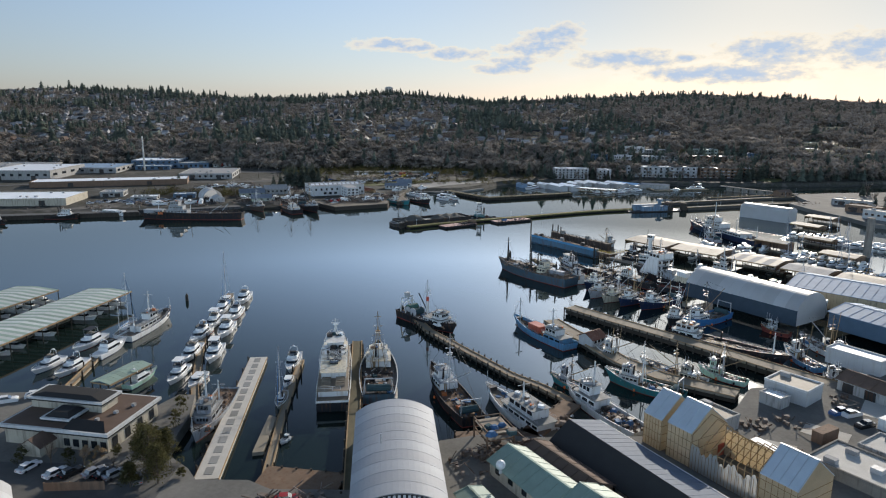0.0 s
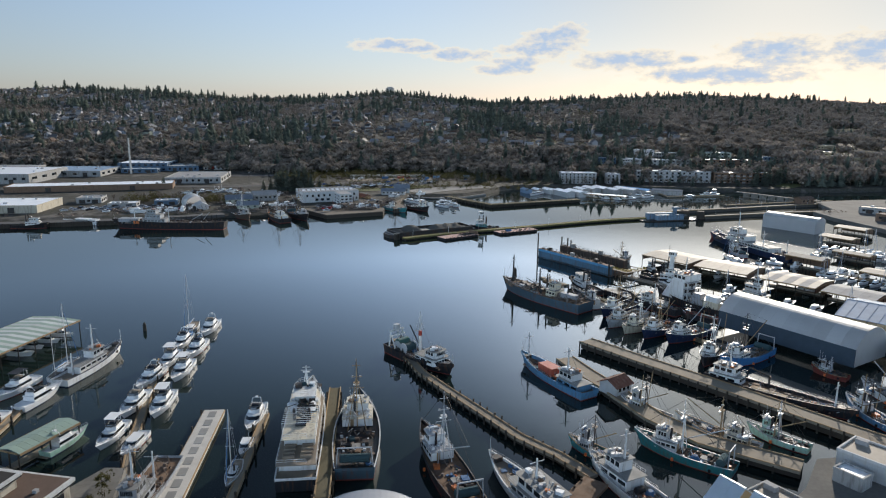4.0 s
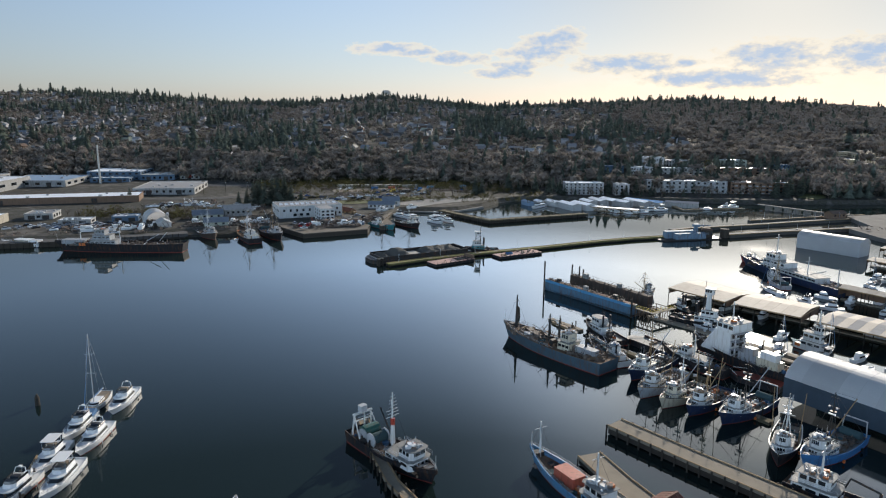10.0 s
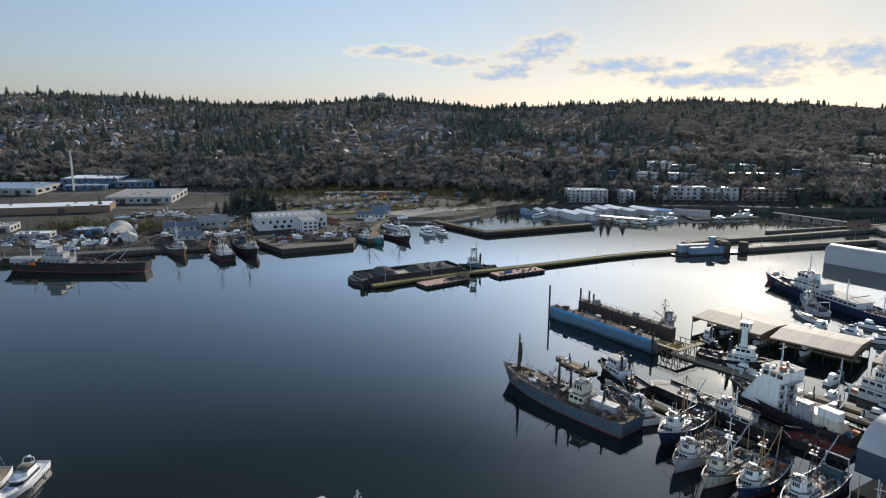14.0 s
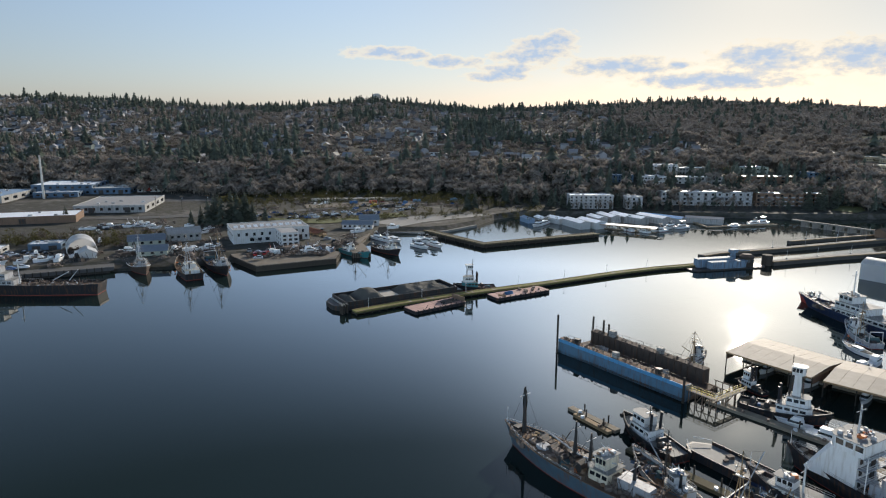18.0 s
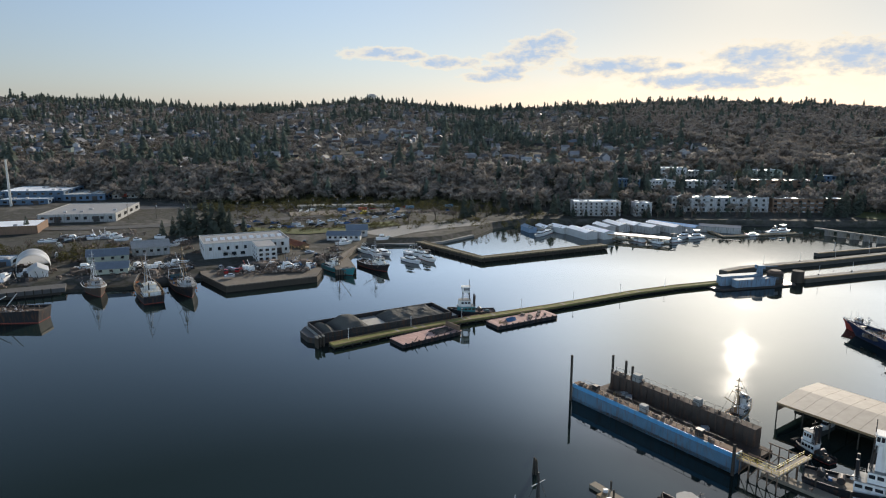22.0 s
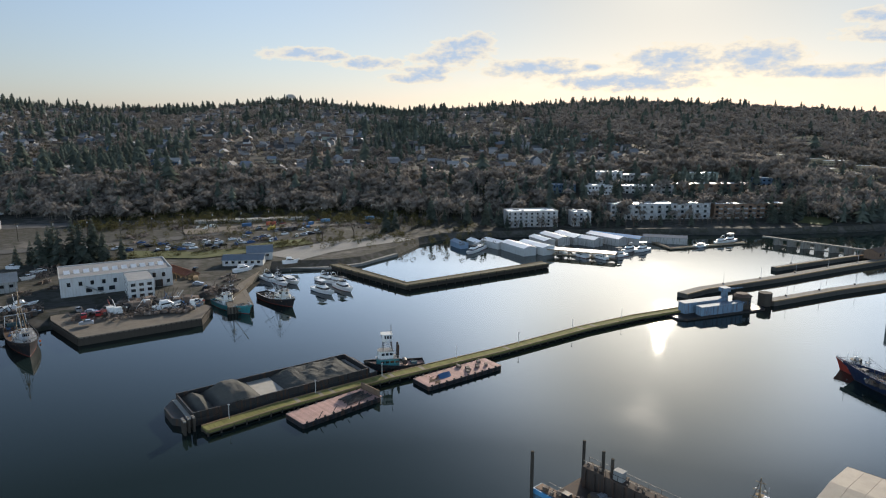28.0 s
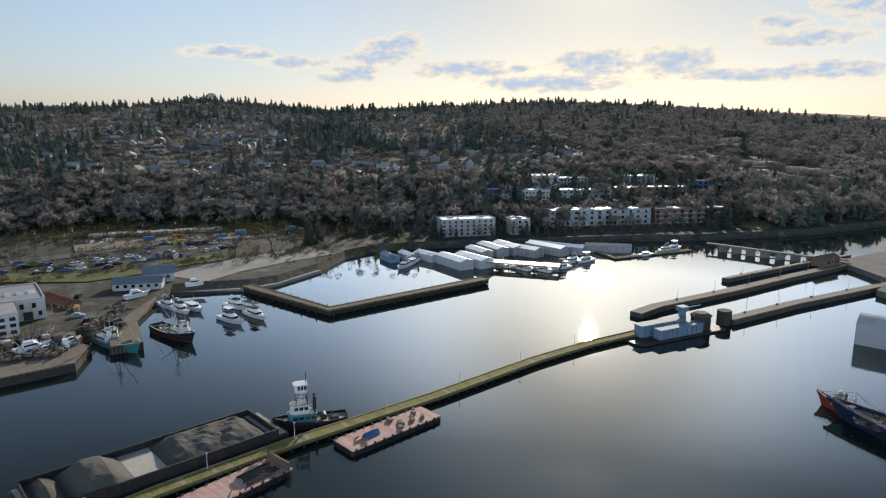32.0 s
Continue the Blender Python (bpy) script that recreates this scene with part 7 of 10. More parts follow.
    deck_gear(ob, wx0 + 0.3, wx1 - 0.3, hw * 0.6, zt, seed + 5, 14, "steel_light", 0.7)
    bit("anchor_winch", "steel_dark", ob, 0.38 * L, 0, deck(0.38 * L) + 0.35, 0.8, 1.1, 0.6)
    bow_rail(ob, L, half, deck, 0.2, 0.48, 0.7, h=0.6)
    for k in range(2):
        x = (-0.3 + 0.35 * k) * L
        rod("buoy_fender", "buoy_orange" if k % 2 else "rubber", ob, (x, half(x) + 0.15, 0.35), (x, half(x) + 0.15, 0.95), 0.28, 7)
    part("name_bar", Geo().box(0.36 * L, -0.01, fb * 1.2, 0.36 * L + 1.2, 0.01, fb * 1.2 + 0.2), "lettering", ob)
    return ob


def tug(bow, stern, hullm="black_hull", housem="white_paint", band="teal_hull", label="", seed=0, tower=3.0, deckm="deck_pink"):
    ob, L = at_boat("tugboat", bow, stern, label, "tugboat", "tugboats")
    B = L * 0.33
    deck, half = hull(ob, L, B, 0.09 * L, hullm, deckm, bul=0.6, stern=0.75, bow=0.9, rake=0.05, full=3.0, fender="rubber", cap=hullm)
    z = deck(0)
    r = house(ob, "deckhouse", -0.08 * L, 0.30 * L, B * 0.33, z, z + 2.4, band, rf=0.05, c=0.5, roof="deck_grey")
    panes(ob, r, z, z + 2.4, 0.5, 0.78, 3, 4)
    r = house(ob, "upper_house", 0.02 * L, 0.27 * L, B * 0.27, z + 2.5, z + 4.7, housem, rf=0.05, c=0.5, roof="deck_grey")
    panes(ob, r, z + 2.5, z + 4.7, 0.45, 0.8, 4, 3)
    if tower:
        if tower > 4:
            part("tower", Geo().prism([(0.11 * L - 0.9, -0.8), (0.11 * L + 0.9, -0.8), (0.11 * L + 0.9, 0.8), (0.11 * L - 0.9, 0.8)], z + 4.8, z + 4.8 + tower, 0.8), housem, ob)
        else:
            for j in range(4):
                for sx, sy, tx, ty in ((-1, -1, 1, -1), (1, -1, 1, 1), (1, 1, -1, 1), (-1, 1, -1, -1)):
                    rod("tower_brace", "steel_light", ob, (0.11 * L + sx * 1.2, sy * 1.25, z + 4.7 + tower * j / 4), (0.11 * L + tx * 1.2, ty * 1.25, z + 4.7 + tower * (j + 1) / 4), 0.06)
        for sx in (-1, 1):
            for sy in (-1, 1):
                rod("tower_leg", "steel_dark", ob, (0.11 * L + sx * 1.4, sy * 1.4, z + 4.7), (0.11 * L + sx * 1.0, sy * 1.1, z + 4.8 + tower), 0.1)
        r = house(ob, "pilothouse", 0.11 * L - 1.3, 0.11 * L + 1.5, 1.4, z + 4.8 + tower, z + 6.8 + tower, housem, rf=-0.08, c=0.45, roof="white_paint", over=0.25)
        panes(ob, r, z + 4.8 + tower, z + 6.8 + tower, 0.4, 0.88, 4, 3)
    zt = z + 6.9 + tower if tower else z + 4.8
    mast(ob, 0.04 * L, z + 2.5, zt + 2.6, 0.14, "steel_dark", spread=0.6, tree=2)
    for s in (-1, 1):
        part("exhaust_pipe", Geo().tube((-0.06 * L, s * B * 0.2, z + 2.4), (-0.07 * L, s * B * 0.2, z + 6.6), 0.34, 0.3, 9), "black_hull", ob)
    rod("tow_winch", "steel_dark", ob, (-0.18 * L, -1.1, z + 0.9), (-0.18 * L, 1.1, z + 0.9), 0.8, 12)
    rod("tow_bitt", "steel_dark", ob, (-0.3 * L, 0, z), (-0.3 * L, 0, z + 1.3), 0.25)
    part("bow_fender", Geo().tube((0.47 * L, -1.2, 0.13 * L), (0.47 * L, 1.2, 0.13 * L), 0.55, 0.55, 9), "rubber", ob)
    railing(ob, [(-0.08 * L, -B * 0.3, z + 2.5), (0.0, -B * 0.3, z + 2.5), (0.0, B * 0.3, z + 2.5), (-0.08 * L, B * 0.3, z + 2.5)], 0.9)
    clutter(ob, -0.4 * L, -0.22 * L, B * 0.2, z, seed, 4)
    for k in range(7):
        for s in (-1, 1):
            x = (-0.4 + 0.11 * k) * L
            rod("tyre", "rubber", ob, (x, s * (half(x) + 0.05), 0.7), (x, s * (half(x) + 0.3), 0.7), 0.45, 9)
    return ob


def ship(bow, stern, name="ship", hullm="navy_hull", housem="white_paint", tiers=((-0.4, -0.15, 0.8), (-0.38, -0.18, 0.7)), fb=3.0, label="", category="ship", seed=0, masts=((0.1, 12),), booms=(), stack=None, wide=0.2, deckm="deck_grey", gear=24, bow_up=0.5, boxes=(), tier_h=2.5, bul=0.9, boot="antifouling", band=None, slope=0.1, tower=None, reels=(), gearm=("scrap", "net", "deck_rust", "steel_dark", "orange_paint", "canvas_blue"), boomm="steel_light"):
    """A larger vessel: tiers of deckhouse as (from, to, share of the beam), masts, booms and deck cargo."""
    ob, L = at_boat(name, bow, stern, label, category, "moored ships")
    B = L * wide
    deck, half = hull(ob, L, B, fb, hullm, deckm, bul=bul, stern=0.85, bow=bow_up, rake=0.07, cap=band or hullm, full=2.6, boot=boot)
    z = deck((tiers[0][0] + tiers[0][1]) / 2 * L)
    zt = z
    base_h = tier_h
    for k, (a, b, w) in enumerate(tiers):
        tier_h = base_h * 2.9 if slope > 0.2 and k == 0 else base_h
        last = k == len(tiers) - 1
        r = house(ob, "wheelhouse" if last else "deckhouse", a * L, b * L, B * 0.5 * w, zt, zt + tier_h, housem if isinstance(housem, str) else housem[k], rf=slope * (1.7 if k == 0 and slope > 0.2 else 1) if not last else -0.04, tap=0.02, c=0.3, roof="deck_grey" if last or slope <= 0.2 else None, over=0.2 if slope > 0.2 else 0.35)
        nw = max(3, int((b - a) * L / 2.2))
        if last or slope <= 0.2:
            panes(ob, r, zt, zt + tier_h, 0.42, 0.74 if not last else 0.85, 7 if last else 4, nw)
        if not last:
            for s in (-1, 1):
                railing(ob, [(a * L + (b - a) * L * i / 6, s * B * 0.5 * w * 1.04, zt + tier_h + 0.1) for i in range(7)], 0.95)
        if slope > 0.2 and k == 0:
            hw = B * 0.5 * w
            for j in range(3):
                zg = zt + tier_h * (0.3 + 0.33 * j)
                part("gallery", Geo().box((a - 0.055) * L, -hw, zg, a * L - 0.02, hw, zg + 0.16), "grey_paint", ob)
                railing(ob, [(a * L - 0.1, -hw, zg + 0.16), ((a - 0.055) * L, -hw, zg + 0.16), ((a - 0.055) * L, 0, zg + 0.16), ((a - 0.055) * L, hw, zg + 0.16), (a * L - 0.1, hw, zg + 0.16)], 1.0, "white_paint", 0.05)
                for i in range(3):
                    bit("gallery_door", "steel_dark", ob, a * L - 0.02, hw * (i - 1) * 0.62, zg - tier_h * 0.13, 0.1, 1.0, tier_h * 0.2)
            for s in (-1, 1):
                rod("gallery_post", "white_paint", ob, ((a - 0.055) * L, s * hw, zt), ((a - 0.055) * L, s * hw, zt + tier_h), 0.1, 6)
            rod("exhaust_pipe", "steel_dark", ob, ((a - 0.03) * L, 0, zt), ((a - 0.03) * L, 0, zt + tier_h * 0.9), 0.4, 8)
        zt += tier_h + 0.12
    rt = random.Random(seed)
    for k in range(7):
        q, t2 = rt.uniform(0.4, 1.1), tiers[-1]
        bit(rt.choice(("roof_box", "life_raft", "vent_cowl")), rt.choice(("gelcoat", "scrap", "steel_light", "deck_rust", "orange_paint")), ob, rt.uniform(t2[0] * L + 0.6, t2[1] * L - 0.8), rt.uniform(-0.38, 0.38) * B * t2[2], zt + q * 0.3, q * 1.3, q, q * 0.6, rt.uniform(0, 90))
    for x in reels:
        zb = deck(x * L)
        rod("net_reel", "net", ob, (x * L, -B * 0.26, zb + 1.7), (x * L, B * 0.26, zb + 1.7), 1.25, 14)
        for s in (-1, 1):
            rod("reel_flange", "steel_light", ob, (x * L, s * B * 0.26, zb + 1.7), (x * L, s * B * 0.29, zb + 1.7), 1.6, 16)
            rod("reel_stand", "steel_dark", ob, (x * L, s * B * 0.32, zb), (x * L, s * B * 0.32, zb + 1.8), 0.16)
    if tower:
        x, h = tower[0] * L, tower[1]
        zb = deck(x)
        part("tower", Geo().prism([(x - 1.3, -1.2), (x + 1.3, -1.2), (x + 1.3, 1.2), (x - 1.3, 1.2)], zb, zb + h, 0.72), "white_paint", ob, "tall white plated tower")
        bit("tower_platform", "steel_light", ob, x, 0, zb + h + 0.1, 3.4, 3.2, 0.2)
        railing(ob, [(x + 1.6, -1.5, zb + h + 0.2), (x + 1.6, 1.5, zb + h + 0.2), (x - 1.6, 1.5, zb + h + 0.2), (x - 1.6, -1.5, zb + h + 0.2), (x + 1.6, -1.5, zb + h + 0.2)], 1.0)
        rod("crane_jib", "steel_light", ob, (x, 0, zb + h), (x - 2, -6, zb + h + 5.5), 0.16)
        rod("crane_post", "steel_light", ob, (x, 0, zb + h), (x, 0, zb + h + 3), 0.14)
    for x, h in masts:
        zb = deck(x * L)
        if tiers[-1][0] <= x <= tiers[-1][1]:
            zb = zt
        part("mast", Geo().tube((x * L, 0, zb), (x * L, 0, zb + h), 0.26 if hullm != "slate_hull" else 0.55, 0.16, 8), "steel_dark" if hullm == "slate_hull" else "white_paint", ob)
        rod("crosstree", "steel_light", ob, (x * L, -1.6, zb + h * 0.82), (x * L, 1.6, zb + h * 0.82), 0.08)
        g = Geo()
        for s in (-1, 1):
            for dx in (-2.5, 2.5):
                g.tube((x * L + dx, s * half(x * L) * 0.9, deck(x * L) + 0.5), (x * L, 0, zb + h * 0.95), 0.03, 0.03, 3)
        part("rigging", g, "steel_dark", ob)
    for x, x2, z2 in booms:
        rod("boom", boomm, ob, (x * L, 0, deck(x * L) + 2), (x2 * L, 0, z2), 0.18)
    if stack:
        part("funnel", Geo().prism([(stack * L - 1.1, -0.9), (stack * L + 1.1, -0.9), (stack * L + 1.1, 0.9), (stack * L - 1.1, 0.9)], zt - tier_h, zt + 2.4, 0.85), "black_hull" if band is None else band, ob)
    for x, y, l, w, h, m in boxes:
        zz = deck(x * L)
        bit("container" if l > 3 else "deck_box", m, ob, x * L, y * B, zz + h / 2 + 0.05, l, w, h)
    a0 = tiers[0][1] + 0.03
    if gear:
        clutter(ob, a0 * L if a0 < 0.3 else -0.45 * L, 0.33 * L if a0 < 0.3 else (tiers[0][0] - 0.03) * L, B * 0.3, deck(0), seed, gear, gearm, 1.0 if gear < 60 else 1.7)
    if gear > 8:
        deck_gear(ob, a0 * L if a0 < 0.3 else -0.45 * L, 0.36 * L if a0 < 0.3 else (tiers[0][0] - 0.03) * L, B * 0.36, deck(0), seed, gear * 4, big=1.5 if gear > 40 else 1.0)
        if tiers[0][0] > -0.4:
            deck_gear(ob, -0.46 * L, (tiers[0][0] - 0.02) * L, B * 0.36, deck(-0.3 * L), seed + 3, gear * 2, big=1.5 if gear > 40 else 1.0)
    t2 = tiers[-1]
    deck_gear(ob, t2[0] * L + 0.5, t2[1] * L - 0.6, B * 0.36 * t2[2], zt, seed + 6, 22, "steel_light", 0.9)
    if gear > 8:
        deck_gear(ob, -0.44 * L, 0.4 * L, B * 0.36, deck(0), seed + 7, gear, ("gelcoat", "deck_rust", "timber", "steel_light")[seed % 4], 1.0)
    bow_rail(ob, L, half, deck, -0.1, 0.48, bul, h=0.7)
    bit("windlass", "steel_dark", ob, 0.4 * L, 0, deck(0.4 * L) + 0.5, 1.6, 2.0, 0.9)
    rod("jackstaff", "white_paint", ob, (0.48 * L, 0, deck(0.47 * L)), (0.48 * L, 0, deck(0.47 * L) + 4), 0.06)
    return ob


def tour_ship(bow, stern):
    """An excursion ship: three white decks with dark windows, an open aft sun deck and boats on the roof."""
    ob, L = at_boat("tour_ship", bow, stern, "white three-deck excursion ship with black stern", "ship", "moored ships")
    B = L * 0.185
    deck, half = hull(ob, L, B, 2.6, "white_paint", "deck_wood", bul=0.5, stern=0.92, bow=0.7, rake=0.07, cap="white_paint", full=2.8, boot="navy_hull")
    part("stern_band", Geo().box(-0.5 * L - 0.06, -B * 0.445, 0.1, -0.5 * L + 0.02, B * 0.445, 2.3), "black_hull", ob)
    z = deck(0)
    h = 2.35
    for k, (a, b, w, nf, ns) in enumerate(((-0.42, 0.24, 0.84, 4, 18), (-0.30, 0.18, 0.72, 5, 14), (0.02, 0.13, 0.52, 6, 4))):
        zz = z + k * (h + 0.12)
        r = house(ob, "wheelhouse" if k == 2 else "saloon", a * L, b * L, B * 0.5 * w, zz, zz + h, "white_paint", rf=0.45, tap=0.03, c=0.75)
        panes(ob, r, zz, zz + h, 0.42, 0.80, nf, ns)
        q = (0.45, 0.38, 0.29)[k]
        part("deck_slab", Geo().prism([((a - 0.05) * L, -B * q), ((b - 0.06) * L, -B * q), ((b + 0.01) * L, -B * q * 0.62), ((b + 0.035) * L, 0), ((b + 0.01) * L, B * q * 0.62), ((b - 0.06) * L, B * q), ((a - 0.05) * L, B * q)], zz + h + 0.004, zz + h + 0.12), "deck_wood" if k == 0 else "cream_paint" if k == 1 else "white_paint", ob)
        line = [((a - 0.04) * L, -B * q * 0.98), ((b - 0.06) * L, -B * q * 0.98), ((b + 0.01) * L, -B * q * 0.6), ((b + 0.03) * L, 0), ((b + 0.01) * L, B * q * 0.6), ((b - 0.06) * L, B * q * 0.98), ((a - 0.04) * L, B * q * 0.98), ((a - 0.04) * L, -B * q * 0.98)]
        pts = []
        for (x0, y0), (x1, y1) in zip(line, line[1:]):
            n = max(1, int(math.hypot(x1 - x0, y1 - y0) / 1.6))
            pts += [(x0 + (x1 - x0) * i / n, y0 + (y1 - y0) * i / n, zz + h + 0.12) for i in range(n)]
        railing(ob, pts, 1.0, "white_paint", 0.035)
    zt = z + 2 * (h + 0.12)
    for k in range(9):
        rod("awning_beam", "white_paint", ob, (-0.28 * L + k * 0.9, -B * 0.42, zt + 2.0), (-0.28 * L + k * 0.9, B * 0.42, zt + 2.0), 0.06)
    for x in (-0.28, -0.12):
        for s in (-1, 1):
            rod("awning_post", "white_paint", ob, (x * L, s * B * 0.4, zt), (x * L, s * B * 0.4, zt + 2.0), 0.06)
    for s in (-1, 1):
        part("tender_boat", Geo().loft([[(0.0 + x, s * B * 0.22 - w, zt + 0.9), (0.0 + x, s * B * 0.22, zt + 0.25), (0.0 + x, s * B * 0.22 + w, zt + 0.9), (0.0 + x, s * B * 0.22, zt + 1.0)] for x, w in ((-5.5, 0.75), (-4, 0.85), (-2, 0.8), (-0.8, 0.5), (-0.3, 0.05))], close=True), "gelcoat", ob, "white tender boat on the roof deck")
        part("davit", Geo().tube((-5, s * B * 0.4, zt), (-5, s * B * 0.38, zt + 1.8), 0.09, 0.09, 5).tube((-5, s * B * 0.38, zt + 1.8), (-4.5, s * B * 0.15, zt + 2.2), 0.09, 0.07, 5), "steel_dark", ob)
        part("exhaust", Geo().tube((-7.5, s * B * 0.18, zt), (-7.8, s * B * 0.18, zt + 2.6), 0.35, 0.3, 8), "steel_dark", ob)
    bit("skylight", "glass_dark", ob, -9.5, 0, zt + 0.25, 2.6, 2.2, 0.4)
    for k in range(7):
        for s in (-1, 1):
            bit("bench", "deck_wood", ob, -0.40 * L + k * 1.5 - 0.5, s * B * 0.2, z + h + 0.45, 0.5, B * 0.26, 0.5)
    zw = z + 3 * (h + 0.12)
    mast(ob, 0.12 * L, zw, zw + 4.5, 0.16, "white_paint", spread=0.6, tree=2)
    bit("life_raft", "gelcoat", ob, 0.02 * L, B * 0.3, zt + 0.5, 1.2, 0.7, 0.7)
    bit("life_raft", "gelcoat", ob, 0.02 * L, -B * 0.3, zt + 0.5, 1.2, 0.7, 0.7)
    for k in range(4):
        rod("vent_trunk", "steel_dark", ob, (-8.5 + k * 2.0, -1.6, zt + 0.1), (-7.2 + k * 2.0, 1.2, zt + 1.3), 0.32, 8)
    clutter(ob, -0.08 * L, 0.04 * L, B * 0.36, zt + 0.1, 19, 12, ("steel_dark", "gelcoat", "gelcoat", "net"))
    clutter(ob, 0.05 * L, 0.15 * L, B * 0.25, zw, 29, 6, ("steel_dark", "gelcoat"))
    clutter(ob, 0.30 * L, 0.42 * L, B * 0.2, deck(0.38 * L), 9, 7)
    return ob

# ---- boats, bow and stern on the water ----
motor_yacht((-71.7, 162.3), (-72.0, 175.8), fly=2, seed=1)
motor_yacht((-73.7, 177.1), (-74.7, 192.5), fly=1, seed=2)
motor_yacht((-77.3, 193.0), (-77.2, 208.5), fly=1, seed=3)
motor_yacht((-76.8, 206.2), (-78.1, 221.2), fly=2, seed=4)
motor_yacht((-78.9, 221.2), (-80.2, 236.1), fly=1, seed=5, cover="canvas_blue")
motor_yacht((-65.4, 159.9), (-65.3, 171.1), label="white open motor cruiser on a float", fly=0, seed=6)
motor_yacht((-66.6, 177.2), (-68.3, 192.6), fly=2, seed=7)
motor_yacht((-70.3, 198.3), (-71.4, 213.8), fly=2, seed=8)
motor_yacht((-72.7, 215.1), (-73.6, 230.6), fly=1, seed=9)
motor_yacht((-75.4, 234.8), (-76.5, 250.3), label="older motor yacht with brown upperworks", fly=1, seed=10)
sailboat((-80.9, 233.9), (-82.4, 247.9), tall=1.3)
ship((-95.6, 223.9), (-99.1, 196.4), name="expedition_yacht", hullm="white_paint", tiers=((-0.28, 0.16, 0.62), (-0.05, 0.12, 0.5)), fb=1.9, label="white expedition yacht with dark sheer stripe", category="yacht", seed=11, masts=((0.02, 7), (-0.3, 6)), gear=4, wide=0.22, bow_up=0.8, tier_h=2.0, bul=0.6, boot="navy_hull", deckm="deck_wood", band="navy_hull")
sailboat((-102.6, 213.0), (-102.6, 199.0), label="white ketch with tall bare masts", ketch=True, tall=1.3)
motor_yacht((-109.1, 185.2), (-107.5, 200.6), label="boxy white houseboat yacht", fly=2, seed=12)
motor_yacht((-98.2, 196.7), (-100.3, 181.4), label="white motor yacht with long foredeck", fly=1, seed=13)
motor_yacht((-111.2, 168.8), (-109.6, 181.3), fly=1, seed=14)
motor_yacht((-103.5, 166.3), (-102.2, 179.8), fly=1, seed=15)
motor_yacht((-78.9, 172.8), (-81.8, 160.9), label="pale green trawler yacht", fly=1, seed=16, hullm="mint_hull")
ship((-54.0, 132.1), (-54.5, 158.6), hullm="grey_paint", housem="grey_paint", tiers=((-0.05, 0.26, 0.62), (0.06, 0.22, 0.5)), fb=2.0, label="old grey patrol vessel with bare deck", seed=17, masts=((0.12, 7), (-0.2, 6)), gear=10, wide=0.24, bow_up=0.7, tier_h=2.2, bul=0.5, deckm="deck_rust")
sailboat((-39.9, 148.8), (-40.7, 159.2), label="small blue-trimmed sailing yacht", tall=1.35)
motor_yacht((-40.9, 160.9), (-41.4, 169.0), label="small white day boat at a float", fly=0, seed=18)
motor_yacht((-42.3, 170.9), (-43.5, 185.8), fly=1, seed=19)
motor_yacht((-35.3, 132.6), (-34.0, 135.9), label="small white open skiff", fly=0, seed=20)
fishing_boat((28.7, 169.2), (37.9, 161.4), "teal_hull", "grey_paint", label="teal gillnetter with dark mast", seed=21, rig=1)
fishing_boat((-3.7, 171.6), (6.9, 142.5), "black_hull", "white_paint", aft=False, label="black steel crabber with rusty deck gear", seed=22, rig=3, deckm="deck_rust", wide=0.24)
ship((10.7, 160.1), (24.9, 133.7), name="motor_yacht", hullm="white_paint", tiers=((-0.36, 0.14, 0.78), (-0.28, 0.06, 0.68)), fb=2.0, label="large white expedition motor yacht with two decks", category="motor yacht", seed=23, masts=((-0.05, 4),), gear=8, wide=0.22, bow_up=0.8, tier_h=2.1, bul=0.5, boot="navy_hull", deckm="deck_wood")
ship((31.5, 161.7), (44.3, 137.1), name="workboat", hullm="white_paint", tiers=((0.0, 0.3, 0.7), (0.1, 0.26, 0.5)), fb=2.0, label="white research workboat with aft working deck", category="workboat", seed=24, masts=((0.12, 6),), gear=16, wide=0.24, bow_up=0.7, tier_h=2.3, bul=0.7)
trawler = ship((3.9, 206.8), (-15.0, 227.1), name="trawler", hullm="black_hull", tiers=((0.02, 0.32, 0.8), (0.16, 0.3, 0.62)), fb=2.4, label="black-hulled trawler with white wheelhouse and net reels", seed=25, masts=((-0.02, 12), (-0.38, 6)), reels=(-0.2, -0.3), tier_h=1.9, gear=30, wide=0.26, deckm="deck_rust")
ship((23.5, 218.0), (38.4, 193.1), hullm="blue_hull", housem=("blue_hull", "white_paint"), tiers=((-0.42, -0.12, 0.7), (-0.32, -0.14, 0.55)), fb=2.0, label="blue coastal freighter with a red container and white wheelhouse", seed=26, masts=((0.38, 8), (-0.2, 6)), gear=14, wide=0.24, bow_up=0.9, boxes=((0.06, 0.0, 5.8, 3.4, 2.3, "container_red"),), deckm="deck_rust", tier_h=1.9)
fishing_boat((45.5, 190.6), (54.6, 180.2), "white_paint", label="white wooden troller at a dock", seed=27, rig=2)
fishing_boat((43.5, 171.0), (60.5, 157.5), "teal_hull", "white_paint", label="teal steel fishing boat with long dark deck", seed=28, rig=3, deckm="deck_rust", wide=0.27)
fishing_boat((55.5, 180.0), (69.5, 166.5), "white_paint", "cream_paint", aft=True, label="long white wooden fishing schooner with aft house", seed=29, rig=1, wide=0.22, tall=0.85)
fishing_boat((70.8, 176.5), (80.5, 167.0), "mint_hull", "mint_hull", label="mint green wooden fishing boat", seed=31, rig=2)
fishing_boat((75.0, 214.6), (86.9, 232.9), "black_hull", label="black-hulled troller with white house", seed=32, rig=2)
